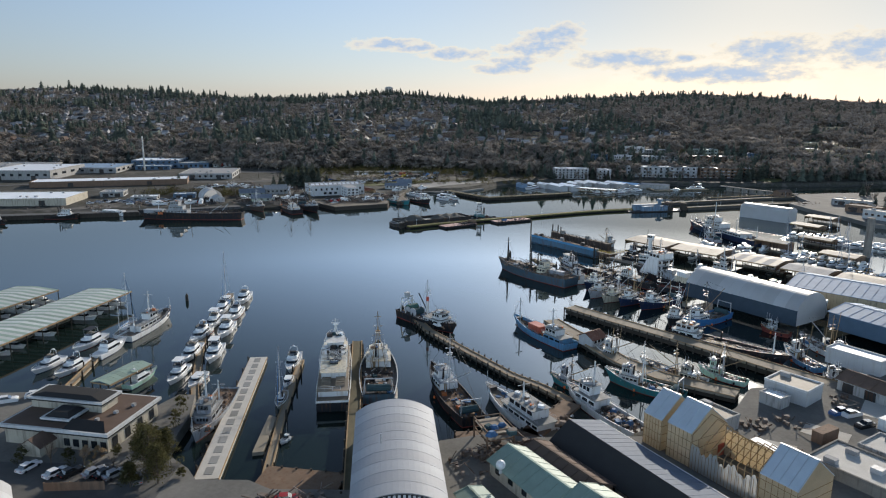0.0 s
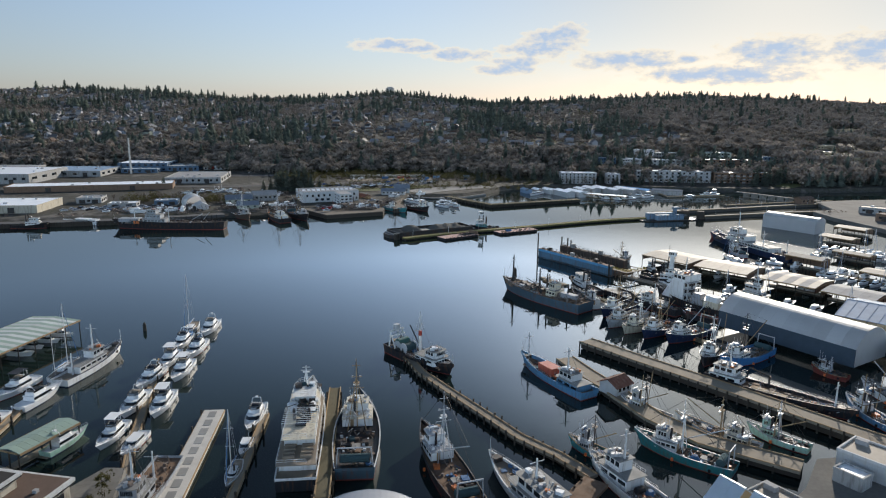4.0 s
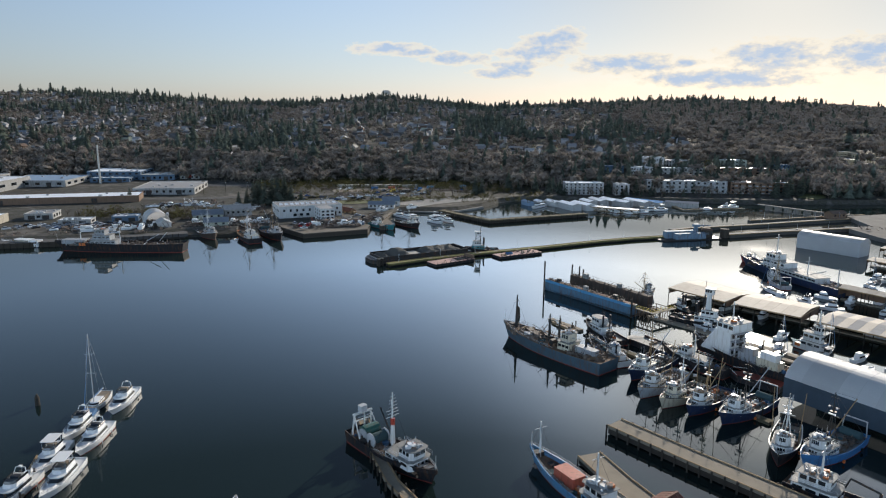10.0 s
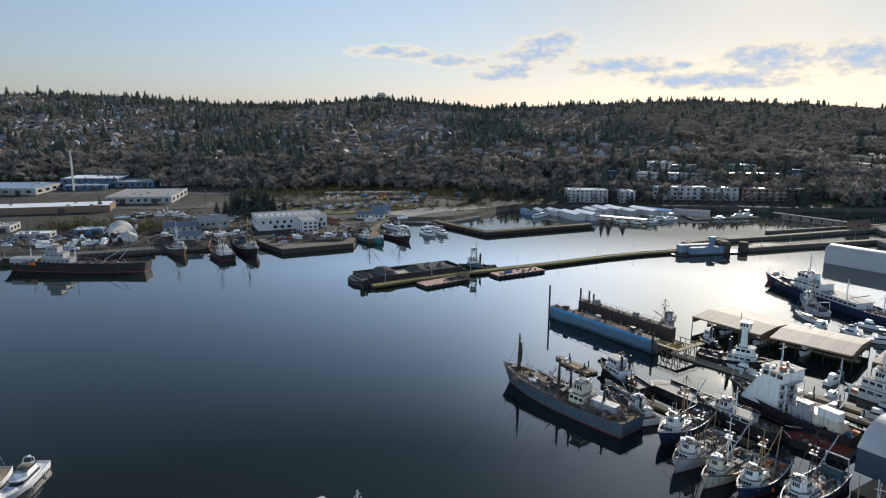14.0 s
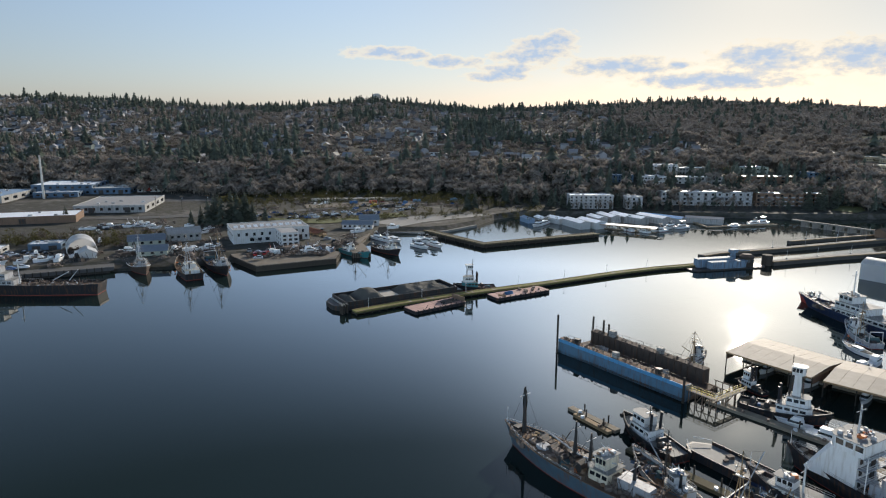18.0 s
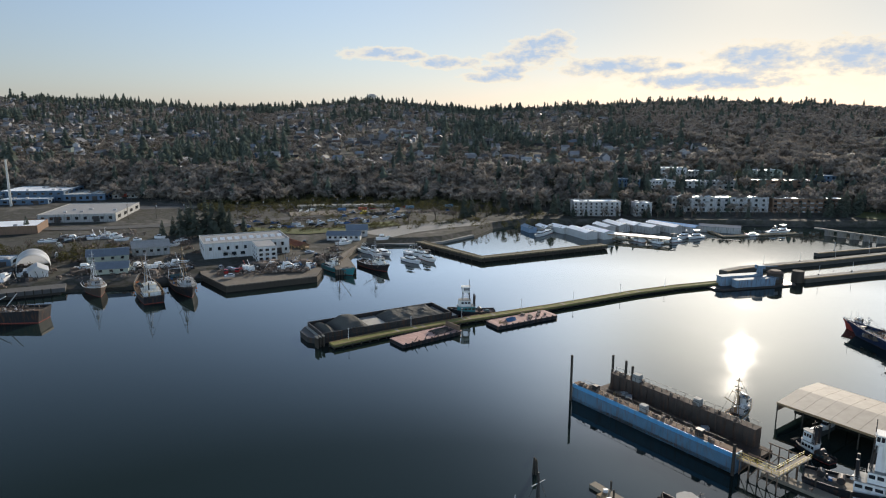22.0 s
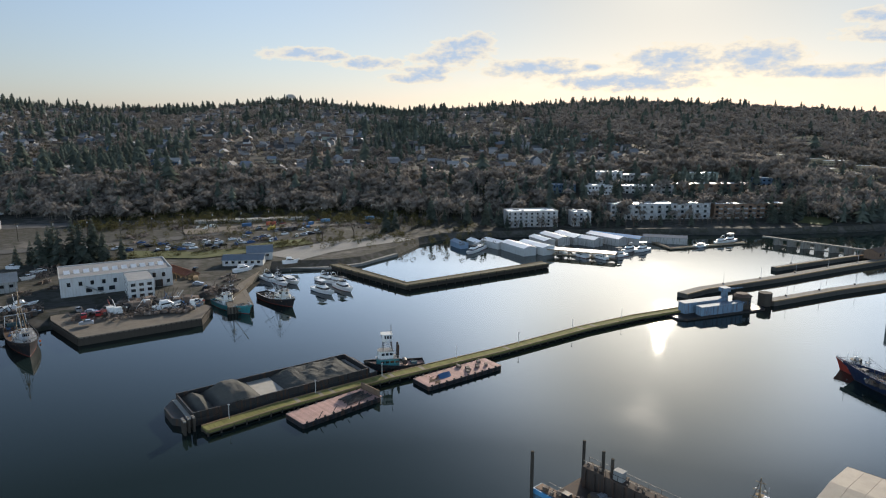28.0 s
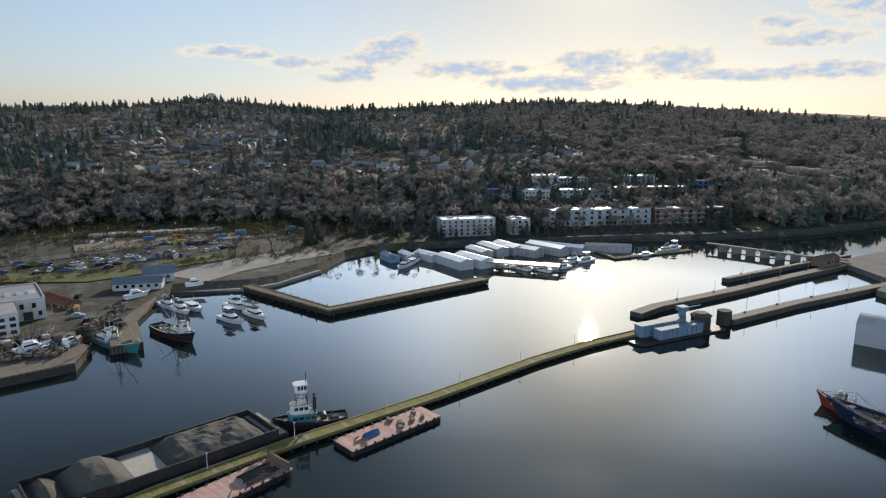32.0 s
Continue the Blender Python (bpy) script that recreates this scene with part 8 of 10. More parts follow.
fishing_boat((79.4, 214.2), (99.8, 228.6), "crab_blue", "white_paint", label="bright blue crab boat with white wheelhouse", seed=33, rig=3, deckm="deck_grey", trim="crab_blue", wide=0.3)
supply = ship((99.5, 181.5), (74.0, 208.5), name="supply_boat", hullm="black_hull", tiers=((-0.46, -0.24, 0.82), (-0.43, -0.28, 0.68)), fb=2.0, label="long black supply boat with a white aft house", category="workboat", seed=35, masts=((0.36, 7), (-0.34, 6)), gear=18, wide=0.17, deckm="deck_rust", tier_h=2.0, bow_up=0.6)
rod("knuckle_crane", "steel_dark", supply, (-3.0, 2.0, 1.4), (-3.0, 2.0, 4.6), 0.3, 6)
rod("crane_jib", "steel_dark", supply, (-3.0, 2.0, 4.6), (-8.2, 2.2, 5.4), 0.22, 6)
rod("crane_jib", "steel_dark", supply, (-8.2, 2.2, 5.4), (-9.0, 2.2, 3.0), 0.16, 6)
part("pipe_rack", Geo().box(-6, -2.4, 1.5, 3, -0.8, 2.1, 0.1), "timber", supply)
fishing_boat((102.5, 192.4), (105.1, 176.4), "blue_hull", label="blue troller with white trim", seed=36, rig=2)
fishing_boat((105.6, 214.3), (112.0, 207.1), "antifouling", label="small dark red boat with white cabin", seed=37, rig=0, tall=0.7)
fishing_boat((111.9, 201.7), (118.4, 181.8), "white_paint", "cream_paint", aft=True, label="white halibut schooner with aft house", seed=38, rig=2, wide=0.22)
fishing_boat((102.9, 171.6), (104.9, 162.7), "grey_paint", label="grey workboat hauled by the bank", seed=39, rig=1)
ship((24.6, 300.7), (52.3, 267.4), hullm="slate_hull", housem="cream_paint", tiers=((-0.2, -0.08, 0.5), (-0.18, -0.11, 0.4)), fb=3.4, label="rust-streaked slate grey cannery tender with cluttered deck", seed=41, masts=((0.36, 11), (0.03, 9), (-0.06, 8), (-0.3, 6)), booms=((0.0, 0.2, 7), (-0.02, -0.2, 7)), gear=64, bul=0.35, boxes=((-0.32, 0.05, 7, 2.6, 2.4, "grey_paint"), (-0.24, -0.2, 2.5, 2, 1.6, "white_paint")), gearm=("scrap", "timber", "deck_rust", "deck_rust", "dock_plank", "grey_paint"), wide=0.24, deckm="deck_rust", bow_up=0.5, band="deck_rust")
fishing_boat((51.3, 291.7), (57.9, 271.5), "white_paint", "white_paint", aft=True, label="white processor boat with rusty deck", seed=42, rig=1, deckm="deck_rust")
tug((54.2, 309.0), (61.8, 290.1), "black_hull", "white_paint", "white_paint", label="black and red tugboat with white house", seed=43, tower=0, deckm="deck_grey")
fishing_boat((55.9, 260.8), (73.3, 277.3), "navy_hull", label="navy-hulled seiner with white wheelhouse", seed=44, rig=1)
fishing_boat((55.1, 248.7), (72.0, 264.7), "grey_paint", "white_paint", label="pale grey wooden seiner", seed=45, rig=2)
fishing_boat((59.0, 243.0), (74.6, 256.0), "cream_paint", "cream_paint", label="weathered cream wooden fishing boat", seed=46, rig=1)
fishing_boat((64.2, 238.6), (79.8, 253.1), "navy_hull", "white_paint", label="white-bowed seiner with tall mast", seed=47, rig=2)
fishing_boat((70.4, 234.4), (89.3, 248.4), "navy_hull", "white_paint", label="dark purple-blue seiner with white house", seed=48, rig=3)
ship((71.9, 281.7), (85.0, 264.3), hullm="black_hull", tiers=((-0.22, 0.27, 0.72), (0.06, 0.22, 0.55)), fb=2.4, label="black-hulled trawler with long white house", category="trawler", seed=49, masts=((0.0, 8),), gear=10, wide=0.25, bow_up=0.9, tier_h=1.9)
ship((84.7, 291.2), (101.2, 261.2), hullm="black_hull", slope=0.38, tiers=((0.02, 0.34, 0.86), (-0.015, 0.185, 1.0)), fb=3.0, label="big white-housed offshore supply ship", seed=50, masts=((0.09, 6),), gear=26, wide=0.24, bow_up=0.6, boxes=((-0.12, 0.1, 6, 2.5, 2.6, "grey_paint"), (-0.14, -0.2, 6, 2.5, 2.6, "cream_paint"), (-0.32, 0.1, 7, 3.0, 3.0, "cream_paint"), (-0.32, 0.12, 5, 2.5, 5.0, "white_paint"), (-0.14, 0.12, 3, 2.5, 4.6, "grey_paint")))
tug((104.1, 307.4), (86.8, 319.4), "black_hull", "white_paint", "white_paint", label="black ocean tug with tall white pilothouse tower", seed=51, tower=5.5, deckm="deck_wood")
tug((92.9, 334.4), (96.7, 325.5), "black_hull", label="small black tug by the floats", band="white_paint", seed=52, tower=0)
fishing_boat((91.2, 352.3), (78.8, 341.6), "white_paint", label="white seiner lifted in the dry dock", seed=53, rig=1)
ship((124.3, 282.2), (118.3, 292.4), name="cruiser", hullm="white_paint", tiers=((-0.3, 0.28, 0.8), (-0.25, 0.24, 0.7), (0.0, 0.2, 0.5)), fb=1.8, label="white multi-deck cruiser at a float", seed=54, masts=((0.1, 5),), gear=4, wide=0.27)
ship((153.2, 415.2), (170.8, 351.6), hullm="navy_hull", tiers=((-0.28, 0.24, 0.7), (0.0, 0.22, 0.65), (0.1, 0.2, 0.55)), fb=3.0, label="long navy blue factory trawler", boot="black_hull", seed=55, masts=((0.14, 9), (-0.15, 10), (-0.4, 8)), booms=((-0.15, -0.3, 8),), gear=44, wide=0.17, bow_up=0.5)
fishing_boat((151.7, 383.0), (149.9, 362.2), "grey_paint", label="grey trawler at a float", seed=56, rig=3)
motor_yacht((146.2, 346.9), (149.4, 339.1), seed=57, fly=1)
motor_yacht((147.1, 335.3), (157.1, 331.9), seed=58, fly=2)
sailboat((140.8, 365.9), (143.3, 353.9), label="sailing boat with dark mast")
ship((-199.0, 427.5), (-131.5, 430.0), hullm="black_hull", housem="grey_paint", tiers=((0.02, 0.22, 0.7), (0.06, 0.2, 0.6), (0.1, 0.18, 0.5)), fb=4.2, label="long black retired cargo ship at a yard", seed=59, masts=((0.0, 9), (0.3, 7)), booms=((-0.2, -0.3, 9), (-0.3, -0.36, 10)), gear=70, wide=0.15, bow_up=0.35, deckm="deck_rust", boxes=((0.34, 0, 12, 6, 2.0, "grey_paint"),))
fishing_boat((-125.6, 459.0), (-143.5, 484.0), "hull_dark_rust", "grey_paint", label="rusty grey workboat with cluttered deck", seed=60, rig=1, deckm="deck_rust")
fishing_boat((-119.5, 482.5), (-101.0, 451.5), "black_hull", "white_paint", aft=True, label="old black trawler with white aft house", seed=61, rig=1, deckm="deck_rust", wide=0.28)
fishing_boat((-87.6, 457.5), (-106.5, 488.0), "black_hull", "grey_paint", label="black and red trawler", seed=62, rig=3, deckm="deck_rust", wide=0.26)
fishing_boat((-26.9, 497.9), (-43.3, 516.7), "teal_hull", "white_paint", aft=True, label="teal crab boat with white aft house", seed=63, rig=1, wide=0.33)
fishing_boat((-11.4, 505.5), (-27.2, 524.8), "black_hull", "white_paint", label="black-hulled boat with white and red house", seed=64, rig=1, wide=0.28)
motor_yacht((3.1, 521.8), (-6.3, 534.2), seed=65, fly=2)
motor_yacht((10.8, 525.6), (2.9, 538.9), seed=66, fly=2)
motor_yacht((4.4, 540.3), (-5.9, 551.9), seed=67, fly=1)
motor_yacht((8.2, 535.7), (-0.7, 548.4), seed=68, fly=1)
motor_yacht((-17.8, 538.9), (-25.6, 552.3), seed=69, fly=1)
motor_yacht((-13.1, 541.4), (-21.9, 554.2), seed=70, fly=0)
motor_yacht((-23.0, 545.8), (-31.5, 558.7), seed=71, fly=1)
motor_yacht((-34.8, 558.2), (-43.6, 561.6), seed=72, fly=0, cover="canvas_blue")
motor_yacht((-236, 440.5), (-212, 437.0), label="white houseboat under a pale cover", fly=0, seed=73, cover="tarp_white")
tug((-236.3, 425.4), (-257.3, 424.3), "black_hull", label="black tug with pale deckhouse", seed=74, tower=0, band="white_paint")
tug((-268.7, 402.0), (-284.8, 405.3), "black_hull", label="dark workboat by the far yard", seed=75, tower=0, band="grey_paint")
fishing_boat((155.4, 420.9), (160.9, 401.1), "red_paint", label="maroon trawler with small white house", seed=76, rig=0, wide=0.2, tall=0.75)
motor_yacht((136.6, 586.5), (142.5, 576.9), seed=77, fly=1)
motor_yacht((144.0, 581.1), (156.7, 587.0), seed=78, fly=2)
motor_yacht((155.4, 591.8), (167.7, 601.2), seed=79, fly=1)
motor_yacht((162.8, 592.5), (175.4, 600.7), seed=80, fly=2)
motor_yacht((127.9, 593.7), (133.6, 582.4), seed=81, fly=0, cover="tarp_white")
motor_yacht((119.3, 602.8), (126.4, 593.9), seed=82, fly=1)
motor_yacht((202.2, 602.4), (212.7, 606.2), seed=83, fly=0)
motor_yacht((218.4, 609.1), (230.7, 616.6), seed=84, fly=1)
motor_yacht((226.2, 611.7), (238.4, 621.1), seed=85, fly=2)
motor_yacht((70.7, 597.8), (79.7, 610.5), seed=86, fly=1)
motor_yacht((76.0, 605.0), (84.3, 618.0), seed=87, fly=0)
tour_ship((-32.7, 196.1), (-26.8, 149.7))
fishing_boat((-19.5, 187.4), (-16.1, 153.6), "slate_hull", "white_paint", label="grey trawler with stern gantry and black gear", seed=92, rig=3, deckm="steel_dark", wide=0.3)
tug((15.2, 435.8), (33, 437.2), "black_hull", "white_paint", "teal_hull", label="teal and white harbour tug with raised pilothouse", seed=90)

# gantry, net reel and antenna mast of the trawler at the pier head
for s_ in (-1, 1):
    rod("gantry_leg", "white_paint", trawler, (-11.6, s_ * 2.6, 2.4), (-11.2, s_ * 2.2, 7.2), 0.22, 6)
    rod("gantry_brace", "white_paint", trawler, (-8.8, s_ * 2.6, 2.4), (-11.0, s_ * 2.3, 6.6), 0.16, 6)
rod("gantry_beam", "white_paint", trawler, (-11.2, -2.6, 7.2), (-11.2, 2.6, 7.2), 0.28, 6)
rod("gantry_beam", "white_paint", trawler, (-11.4, -2.4, 5.4), (-11.4, 2.4, 5.4), 0.18, 6)
part("gantry_head", Geo().box(-11.9, -0.9, 7.4, -10.5, 0.9, 8.9, 0.2), "steel_light", trawler)
rod("net_reel", "green_hull", trawler, (-8.4, -1.9, 3.9), (-8.4, 1.9, 3.9), 1.5, 14)
part("mast_trunk", Geo().tube((-0.4, 0, 4.0), (-0.4, 0, 9.4), 0.55, 0.4, 8), "white_paint", trawler)
part("mast_band", Geo().tube((-0.4, 0, 8.2), (-0.4, 0, 9.6), 0.52, 0.5, 8), "red_paint", trawler, "dark red mast band")
rod("topmast", "white_paint", trawler, (-0.4, 0, 9.4), (-0.4, 0, 15.4), 0.12, 6)
for k in range(7):
    w = 1.7 - 0.17 * k
    rod("yard", "white_paint", trawler, (-0.4, -w, 10.0 + k * 0.75), (-0.4, w, 10.2 + k * 0.75), 0.06)
rod("cargo_boom", "steel_dark", trawler, (-1.0, 0.6, 4.2), (-7.0, 1.8, 9.2), 0.2)

# ---- houses on the hill ----
def hill_house(x, y, rz, L, w, e, r, wall, roof, label):
    z = land_z(x, y)
    c, s = math.cos(radians(rz)), math.sin(radians(rz))
    ob, L = gable("house", (x, y), (x + c * L, y + s * L), w, z + e, z + r, wall, roof, z=z - 0.8, label=label, category="house", seams=0, over=0.5, group="hillside houses")
    for u in (0.28, 0.72) if y < 980 else ():
        bit("window", "glass_dark", ob, L * u, -0.03, 0.8 + e * 0.55, L * 0.2, 0.12, 1.4)
    return ob


rng = random.Random(12)
WALLS = (("wall_white", "white"), ("wall_grey", "grey"), ("wall_tan", "tan"), ("wall_grey", "grey"), ("wall_sage", "sage green"), ("wall_blue", "dark blue"), ("wall_brown", "brown"), ("wall_brown", "brown"), ("wall_white", "white"))
ROOFS = (("roof_grey", "grey"), ("roof_slate", "slate"), ("roof_brown", "brown"), ("roof_dark", "dark"), ("roof_grey", "grey"), ("roof_brown", "brown"))
for x, y in PLOTS:
    wm, wn_ = rng.choice(WALLS)
    rm, rn_ = rng.choice(ROOFS)
    e = rng.choice((2.8, 3.0, 4.6, 5.2))
    w = rng.uniform(6, 9)
    hill_house(x, y, rng.choice((0, 0, 12, -15, 90, 80)) + rng.uniform(-6, 6), rng.uniform(7, 12), w, e, e + w * rng.uniform(0.25, 0.42), wm, rm, "%s gabled house with %s roof among trees" % (wn_, rn_))
far_w, far_r = Geo(), Geo()
for x, y in FAR_PLOTS:
    z, L, w, e = land_z(x, y), rng.uniform(7, 12), rng.uniform(6, 9), rng.choice((3.2, 4.5, 5.5))
    r, a = e + w * rng.uniform(0.25, 0.45), rng.choice((0, 0, 1.57)) + rng.uniform(-0.3, 0.3)
    c, s = math.cos(a), math.sin(a)
    far_w.add([(x + c * p - s * q, y + s * p + c * q, z + h) for p, q, h in ((0, 0, -1), (L, 0, -1), (L, w, -1), (0, w, -1), (0, 0, e), (L, 0, e), (L, w, e), (0, w, e), (0, w / 2, r), (L, w / 2, r))],
              [(0, 1, 5, 4), (2, 3, 7, 6), (1, 2, 6, 9, 5), (3, 0, 4, 8, 7)])
    far_r.add([(x + c * p - s * q, y + s * p + c * q, z + h) for p, q, h in ((-.4, -.4, e), (L + .4, -.4, e), (L + .4, w / 2, r + .2), (-.4, w / 2, r + .2), (L + .4, w + .4, e), (-.4, w + .4, e))], [(0, 1, 2, 3), (3, 2, 4, 5)])
solid("far_houses", far_w, "wall_far", "far houses scattered among hillside trees", "houses", kind="stuff")
solid("far_roofs", far_r, "roof_far", "dark and grey roofs of the far hillside houses", "roofs", kind="stuff")
for x, y, L in HALLS:
    z = land_z(x, y)
    flat("school_hall", (x, y), (x + L, y - 4), 12, z + 4.5, "wall_tan", "roof_white", z=z - 1, label="long low hall with bright white roof", category="hall", win=10, units=1, seed=x)

tw = thing("water_tower", -208, 2478, 97, 0, "pale round water tower on the wooded ridge", "water tower")
g = Geo().tube((0, 0, 34), (0, 0, 42), 14, 15.5, 20).tube((0, 0, 42), (0, 0, 47), 15.5, 8, 20)
part("tank", g, "concrete_pale", tw)
for k in range(8):
    a = k * 0.785
    rod("leg", "concrete_pale", tw, (11 * math.cos(a), 11 * math.sin(a), -4), (11 * math.cos(a), 11 * math.sin(a), 34), 0.9)
part("riser", Geo().tube((0, 0, -4), (0, 0, 34), 3, 3, 12), "concrete_pale", tw)


# ---- cars ----
def car(x, y, rz, paint, label, z=2.62, van=False, near=False):
    ob = thing("car", x, y, z, rz, label, "car", "parked cars")
    L, w = (4.6, 1.8) if not van else (5.2, 1.95)
    lo = 0.35 if near else 0.0
    prof = [(-L / 2, lo), (-L / 2, 0.85), (-L / 2 + 0.15, 0.95), (L / 2 - 0.6, 0.92), (L / 2, 0.7), (L / 2, lo)]
    g = Geo()
    g.loft([[(a, -w / 2, b) for a, b in prof], [(a, w / 2, b) for a, b in prof]])
    n = len(prof)
    g.add([(a, -w / 2, b) for a, b in prof] + [(a, w / 2, b) for a, b in prof], [tuple(reversed(range(n))), tuple(range(n, 2 * n))])
    part("body", g, paint, ob)
    h = 1.5 if not van else 1.95
    a0, a1 = (-1.7, 0.9) if not van else (-2.4, 1.4)
    g = Geo().add([(a0, -w * 0.47, 0.93), (a1, -w * 0.47, 0.93), (a1, w * 0.47, 0.93), (a0, w * 0.47, 0.93), (a0 + 0.35, -w * 0.38, h - 0.06), (a1 - 0.7, -w * 0.38, h - 0.06), (a1 - 0.7, w * 0.38, h - 0.06), (a0 + 0.35, w * 0.38, h - 0.06)],
                  [(0, 1, 5, 4), (1, 2, 6, 5), (2, 3, 7, 6), (3, 0, 4, 7)])
    part("window", g, "glass_dark", ob)
    part("roof", Geo().box(a0 + 0.33, -w * 0.385, h - 0.06, a1 - 0.68, w * 0.385, h, 0.1), paint, ob)
    for sx in (-1, 1) if near else ():
        for sy in (-1, 1):
            rod("wheel", "rubber", ob, (sx * L * 0.31, sy * (w / 2 - 0.2), 0.33), (sx * L * 0.31, sy * (w / 2 + 0.03), 0.33), 0.33, 10)
        bit("headlight" if sx > 0 else "tail_light", "gelcoat" if sx > 0 else "red_paint", ob, sx * L / 2 - sx * 0.02, 0.6, 0.72, 0.08, 0.4, 0.16)
        bit("headlight" if sx > 0 else "tail_light", "gelcoat" if sx > 0 else "red_paint", ob, sx * L / 2 - sx * 0.02, -0.6, 0.72, 0.08, 0.4, 0.16)
    return ob


base = {}
for paint, nm in (("car_white", "white"), ("car_silver", "silver"), ("car_black", "black"), ("car_blue", "dark blue"), ("car_red", "red")):
    base[paint] = nm
first = {}


def park(x, y, rz, paint, z=2.62):
    if y < 125:
        return car(x, y, rz, paint, "%s car parked near the restaurant" % base[paint], z, near=True)
    if paint not in first:
        first[paint] = car(x, y, rz, paint, "%s car parked on a yard" % base[paint], z)
        return first[paint]
    return copy_thing(first[paint], pose(x, y, z, 0, 0, rz))


solid("car_park", Geo().prism([(-96, 104), (-52, 104), (-52, 121), (-64, 120), (-96, 121)], 2.604, 2.62), "asphalt", "dark asphalt car park beside the restaurant", "car park", kind="structure")
for x, y, rz, p in ((-80.5, 118, 72, "car_white"), (-74, 116, 60, "car_white"), (-71.3, 116.3, 60, "car_black"), (-66.8, 116.4, 58, "car_silver"), (-64.6, 116.2, 58, "car_black"), (-62.6, 115.8, 57, "car_silver"), (-57.6, 114.4, 112, "car_silver"), (-99, 151, 20, "car_white"), (-104, 148, 25, "car_white"), (-28, 108, 10, "car_red"), (-33, 106, 80, "car_black")):
    park(x, y, rz, p)
rng = random.Random(21)
paints = list(base)
for x0, x1, y0, y1, n in ((-235, -170, 455, 480, 10), (-215, -160, 560, 590, 10), (-120, -60, 615, 640, 8), (-95, -20, 655, 690, 10), (-60, 60, 690, 715, 7), (-90, -60, 482, 495, 3), (105, 125, 140, 165, 4), (112, 140, 120, 160, 5), (90, 100, 136, 150, 3), (-300, -255, 470, 492, 5)):
    for _ in range(n):
        x, y = rng.uniform(x0, x1), rng.uniform(y0, y1)
        park(x, y, rng.choice((20, 22, 110, 200)), rng.choice(paints), land_z(x, y) + 0.02 if y > 300 else 2.62)

# ---- roads and yards on the far bank ----
def sheet(name, pts, half, material, label, lift=0.05):
    rows = []
    for i, p in enumerate(pts):
        a, b = Vector(pts[max(0, i - 1)]), Vector(pts[min(len(pts) - 1, i + 1)])
        t = (b - a).normalized()
        rows.append([(p[0] - t.y * half * k, p[1] + t.x * half * k, land_z(p[0], p[1]) + lift) for k in (1, -1)])
    return solid(name, Geo().loft(rows), material, label, "road", kind="structure")


sheet("road", [(-420, 545), (-330, 600), (-200, 612), (-110, 640), (-26, 700), (60, 722)], 6, "asphalt", "asphalt road behind the yards", 0.3)
sheet("road", [(-240, 705), (-150, 712), (-60, 728), (40, 738)], 9, "asphalt", "railway yard strip below the trees", 0.3)
sheet("yard", [(-95, 672), (-40, 690), (10, 700)], 11, "dirt", "pale gravel works yard", 0.5)
for k in range(14):
    x = -200 + k * 17
    y = 648 + k * 5.5
    ob = thing("utility_pole", x, y, land_z(x, y), 20, "weathered timber utility pole with cross arm", "utility pole", "utility poles")
    part("pole", Geo().tube((0, 0, -0.3), (0, 0, 11), 0.2, 0.13, 7), "pile_wood", ob)
    bit("cross_arm", "timber", ob, 0, 0, 10.2, 2.6, 0.15, 0.2)
    bit("transformer", "steel_light", ob, 0.4, 0, 8.8, 0.5, 0.5, 0.9)
solid("concrete_pad", Geo().prism([(-97, 706), (-22, 716), (-23, 724), (-98, 714)], 3.0, 5.3), "concrete", "long pale concrete foundation in the works yard", "foundation", kind="structure")
sheet("verge", [(-108, 606), (-88, 602), (-68, 598), (-52, 607), (-36, 622), (-16, 632)], 8.5, "grass", "mossy grass verge along the road", 0.4)
sheet("gravel_lot", [(-26, 588), (-12, 606), (10, 624), (36, 640)], 13, "gravel", "bare grey gravel lot beside the basin", 0.2)
sheet("verge", [(310, 652), (322, 662), (330, 680)], 9, "grass", "green terraced bank beside the channel", 0.5)
solid("spit", Geo().prism([(-32, 573), (2, 572), (14, 578), (34, 601), (20, 615), (-30, 600)], -1, 1.3), "gravel", "gravel spit at the pier root", "spit", kind="structure")

gable("lock_house", (276, 552), (288, 556), 7, 5.6, 7.2, "wall_brown", "roof_brown", z=1.9, label="small brown lock control house on the wall", seams=0, win=3)
sheet("ramp", [(-196, 765), (-188, 783), (-180, 803)], 3.5, "concrete", "pale concrete ramp climbing into the trees", 2.5)

# ---- trees near the yards ----
def fir(x, y, h, z):
    ob = thing("conifer", x, y, z, (x * 37) % 360, "dark green conifer tree with drooping boughs", "tree", "conifers")
    rg = random.Random(int(x * 13 + y * 7))
    part("trunk", Geo().tube((0, 0, 0), (0, 0, h * 0.95), 0.02 * h, 0.004 * h, 7), "bark", ob)
    g = Geo()
    n = 15
    for k in range(n):
        u = k / n
        zb, r = h * (0.10 + 0.85 * u), h * 0.23 * (1 - u) ** 0.8 + 0.2
        for j in range(12):
            a = rg.random() * 6.283
            q = r * rg.uniform(0.7, 1.25)
            d, s = Vector((math.cos(a), math.sin(a), 0)), Vector((-math.sin(a), math.cos(a), 0))
            p = Vector((0, 0, zb + rg.uniform(0, h * 0.05)))
            w = q * 0.4
            g.add([p, p + d * q * 0.55 + s * w - Vector((0, 0, q * 0.12)), p + d * q - Vector((0, 0, q * 0.38)), p + d * q * 0.55 - s * w - Vector((0, 0, q * 0.12))], [(0, 1, 2, 3)])
    part("crown", g, "needles", ob)


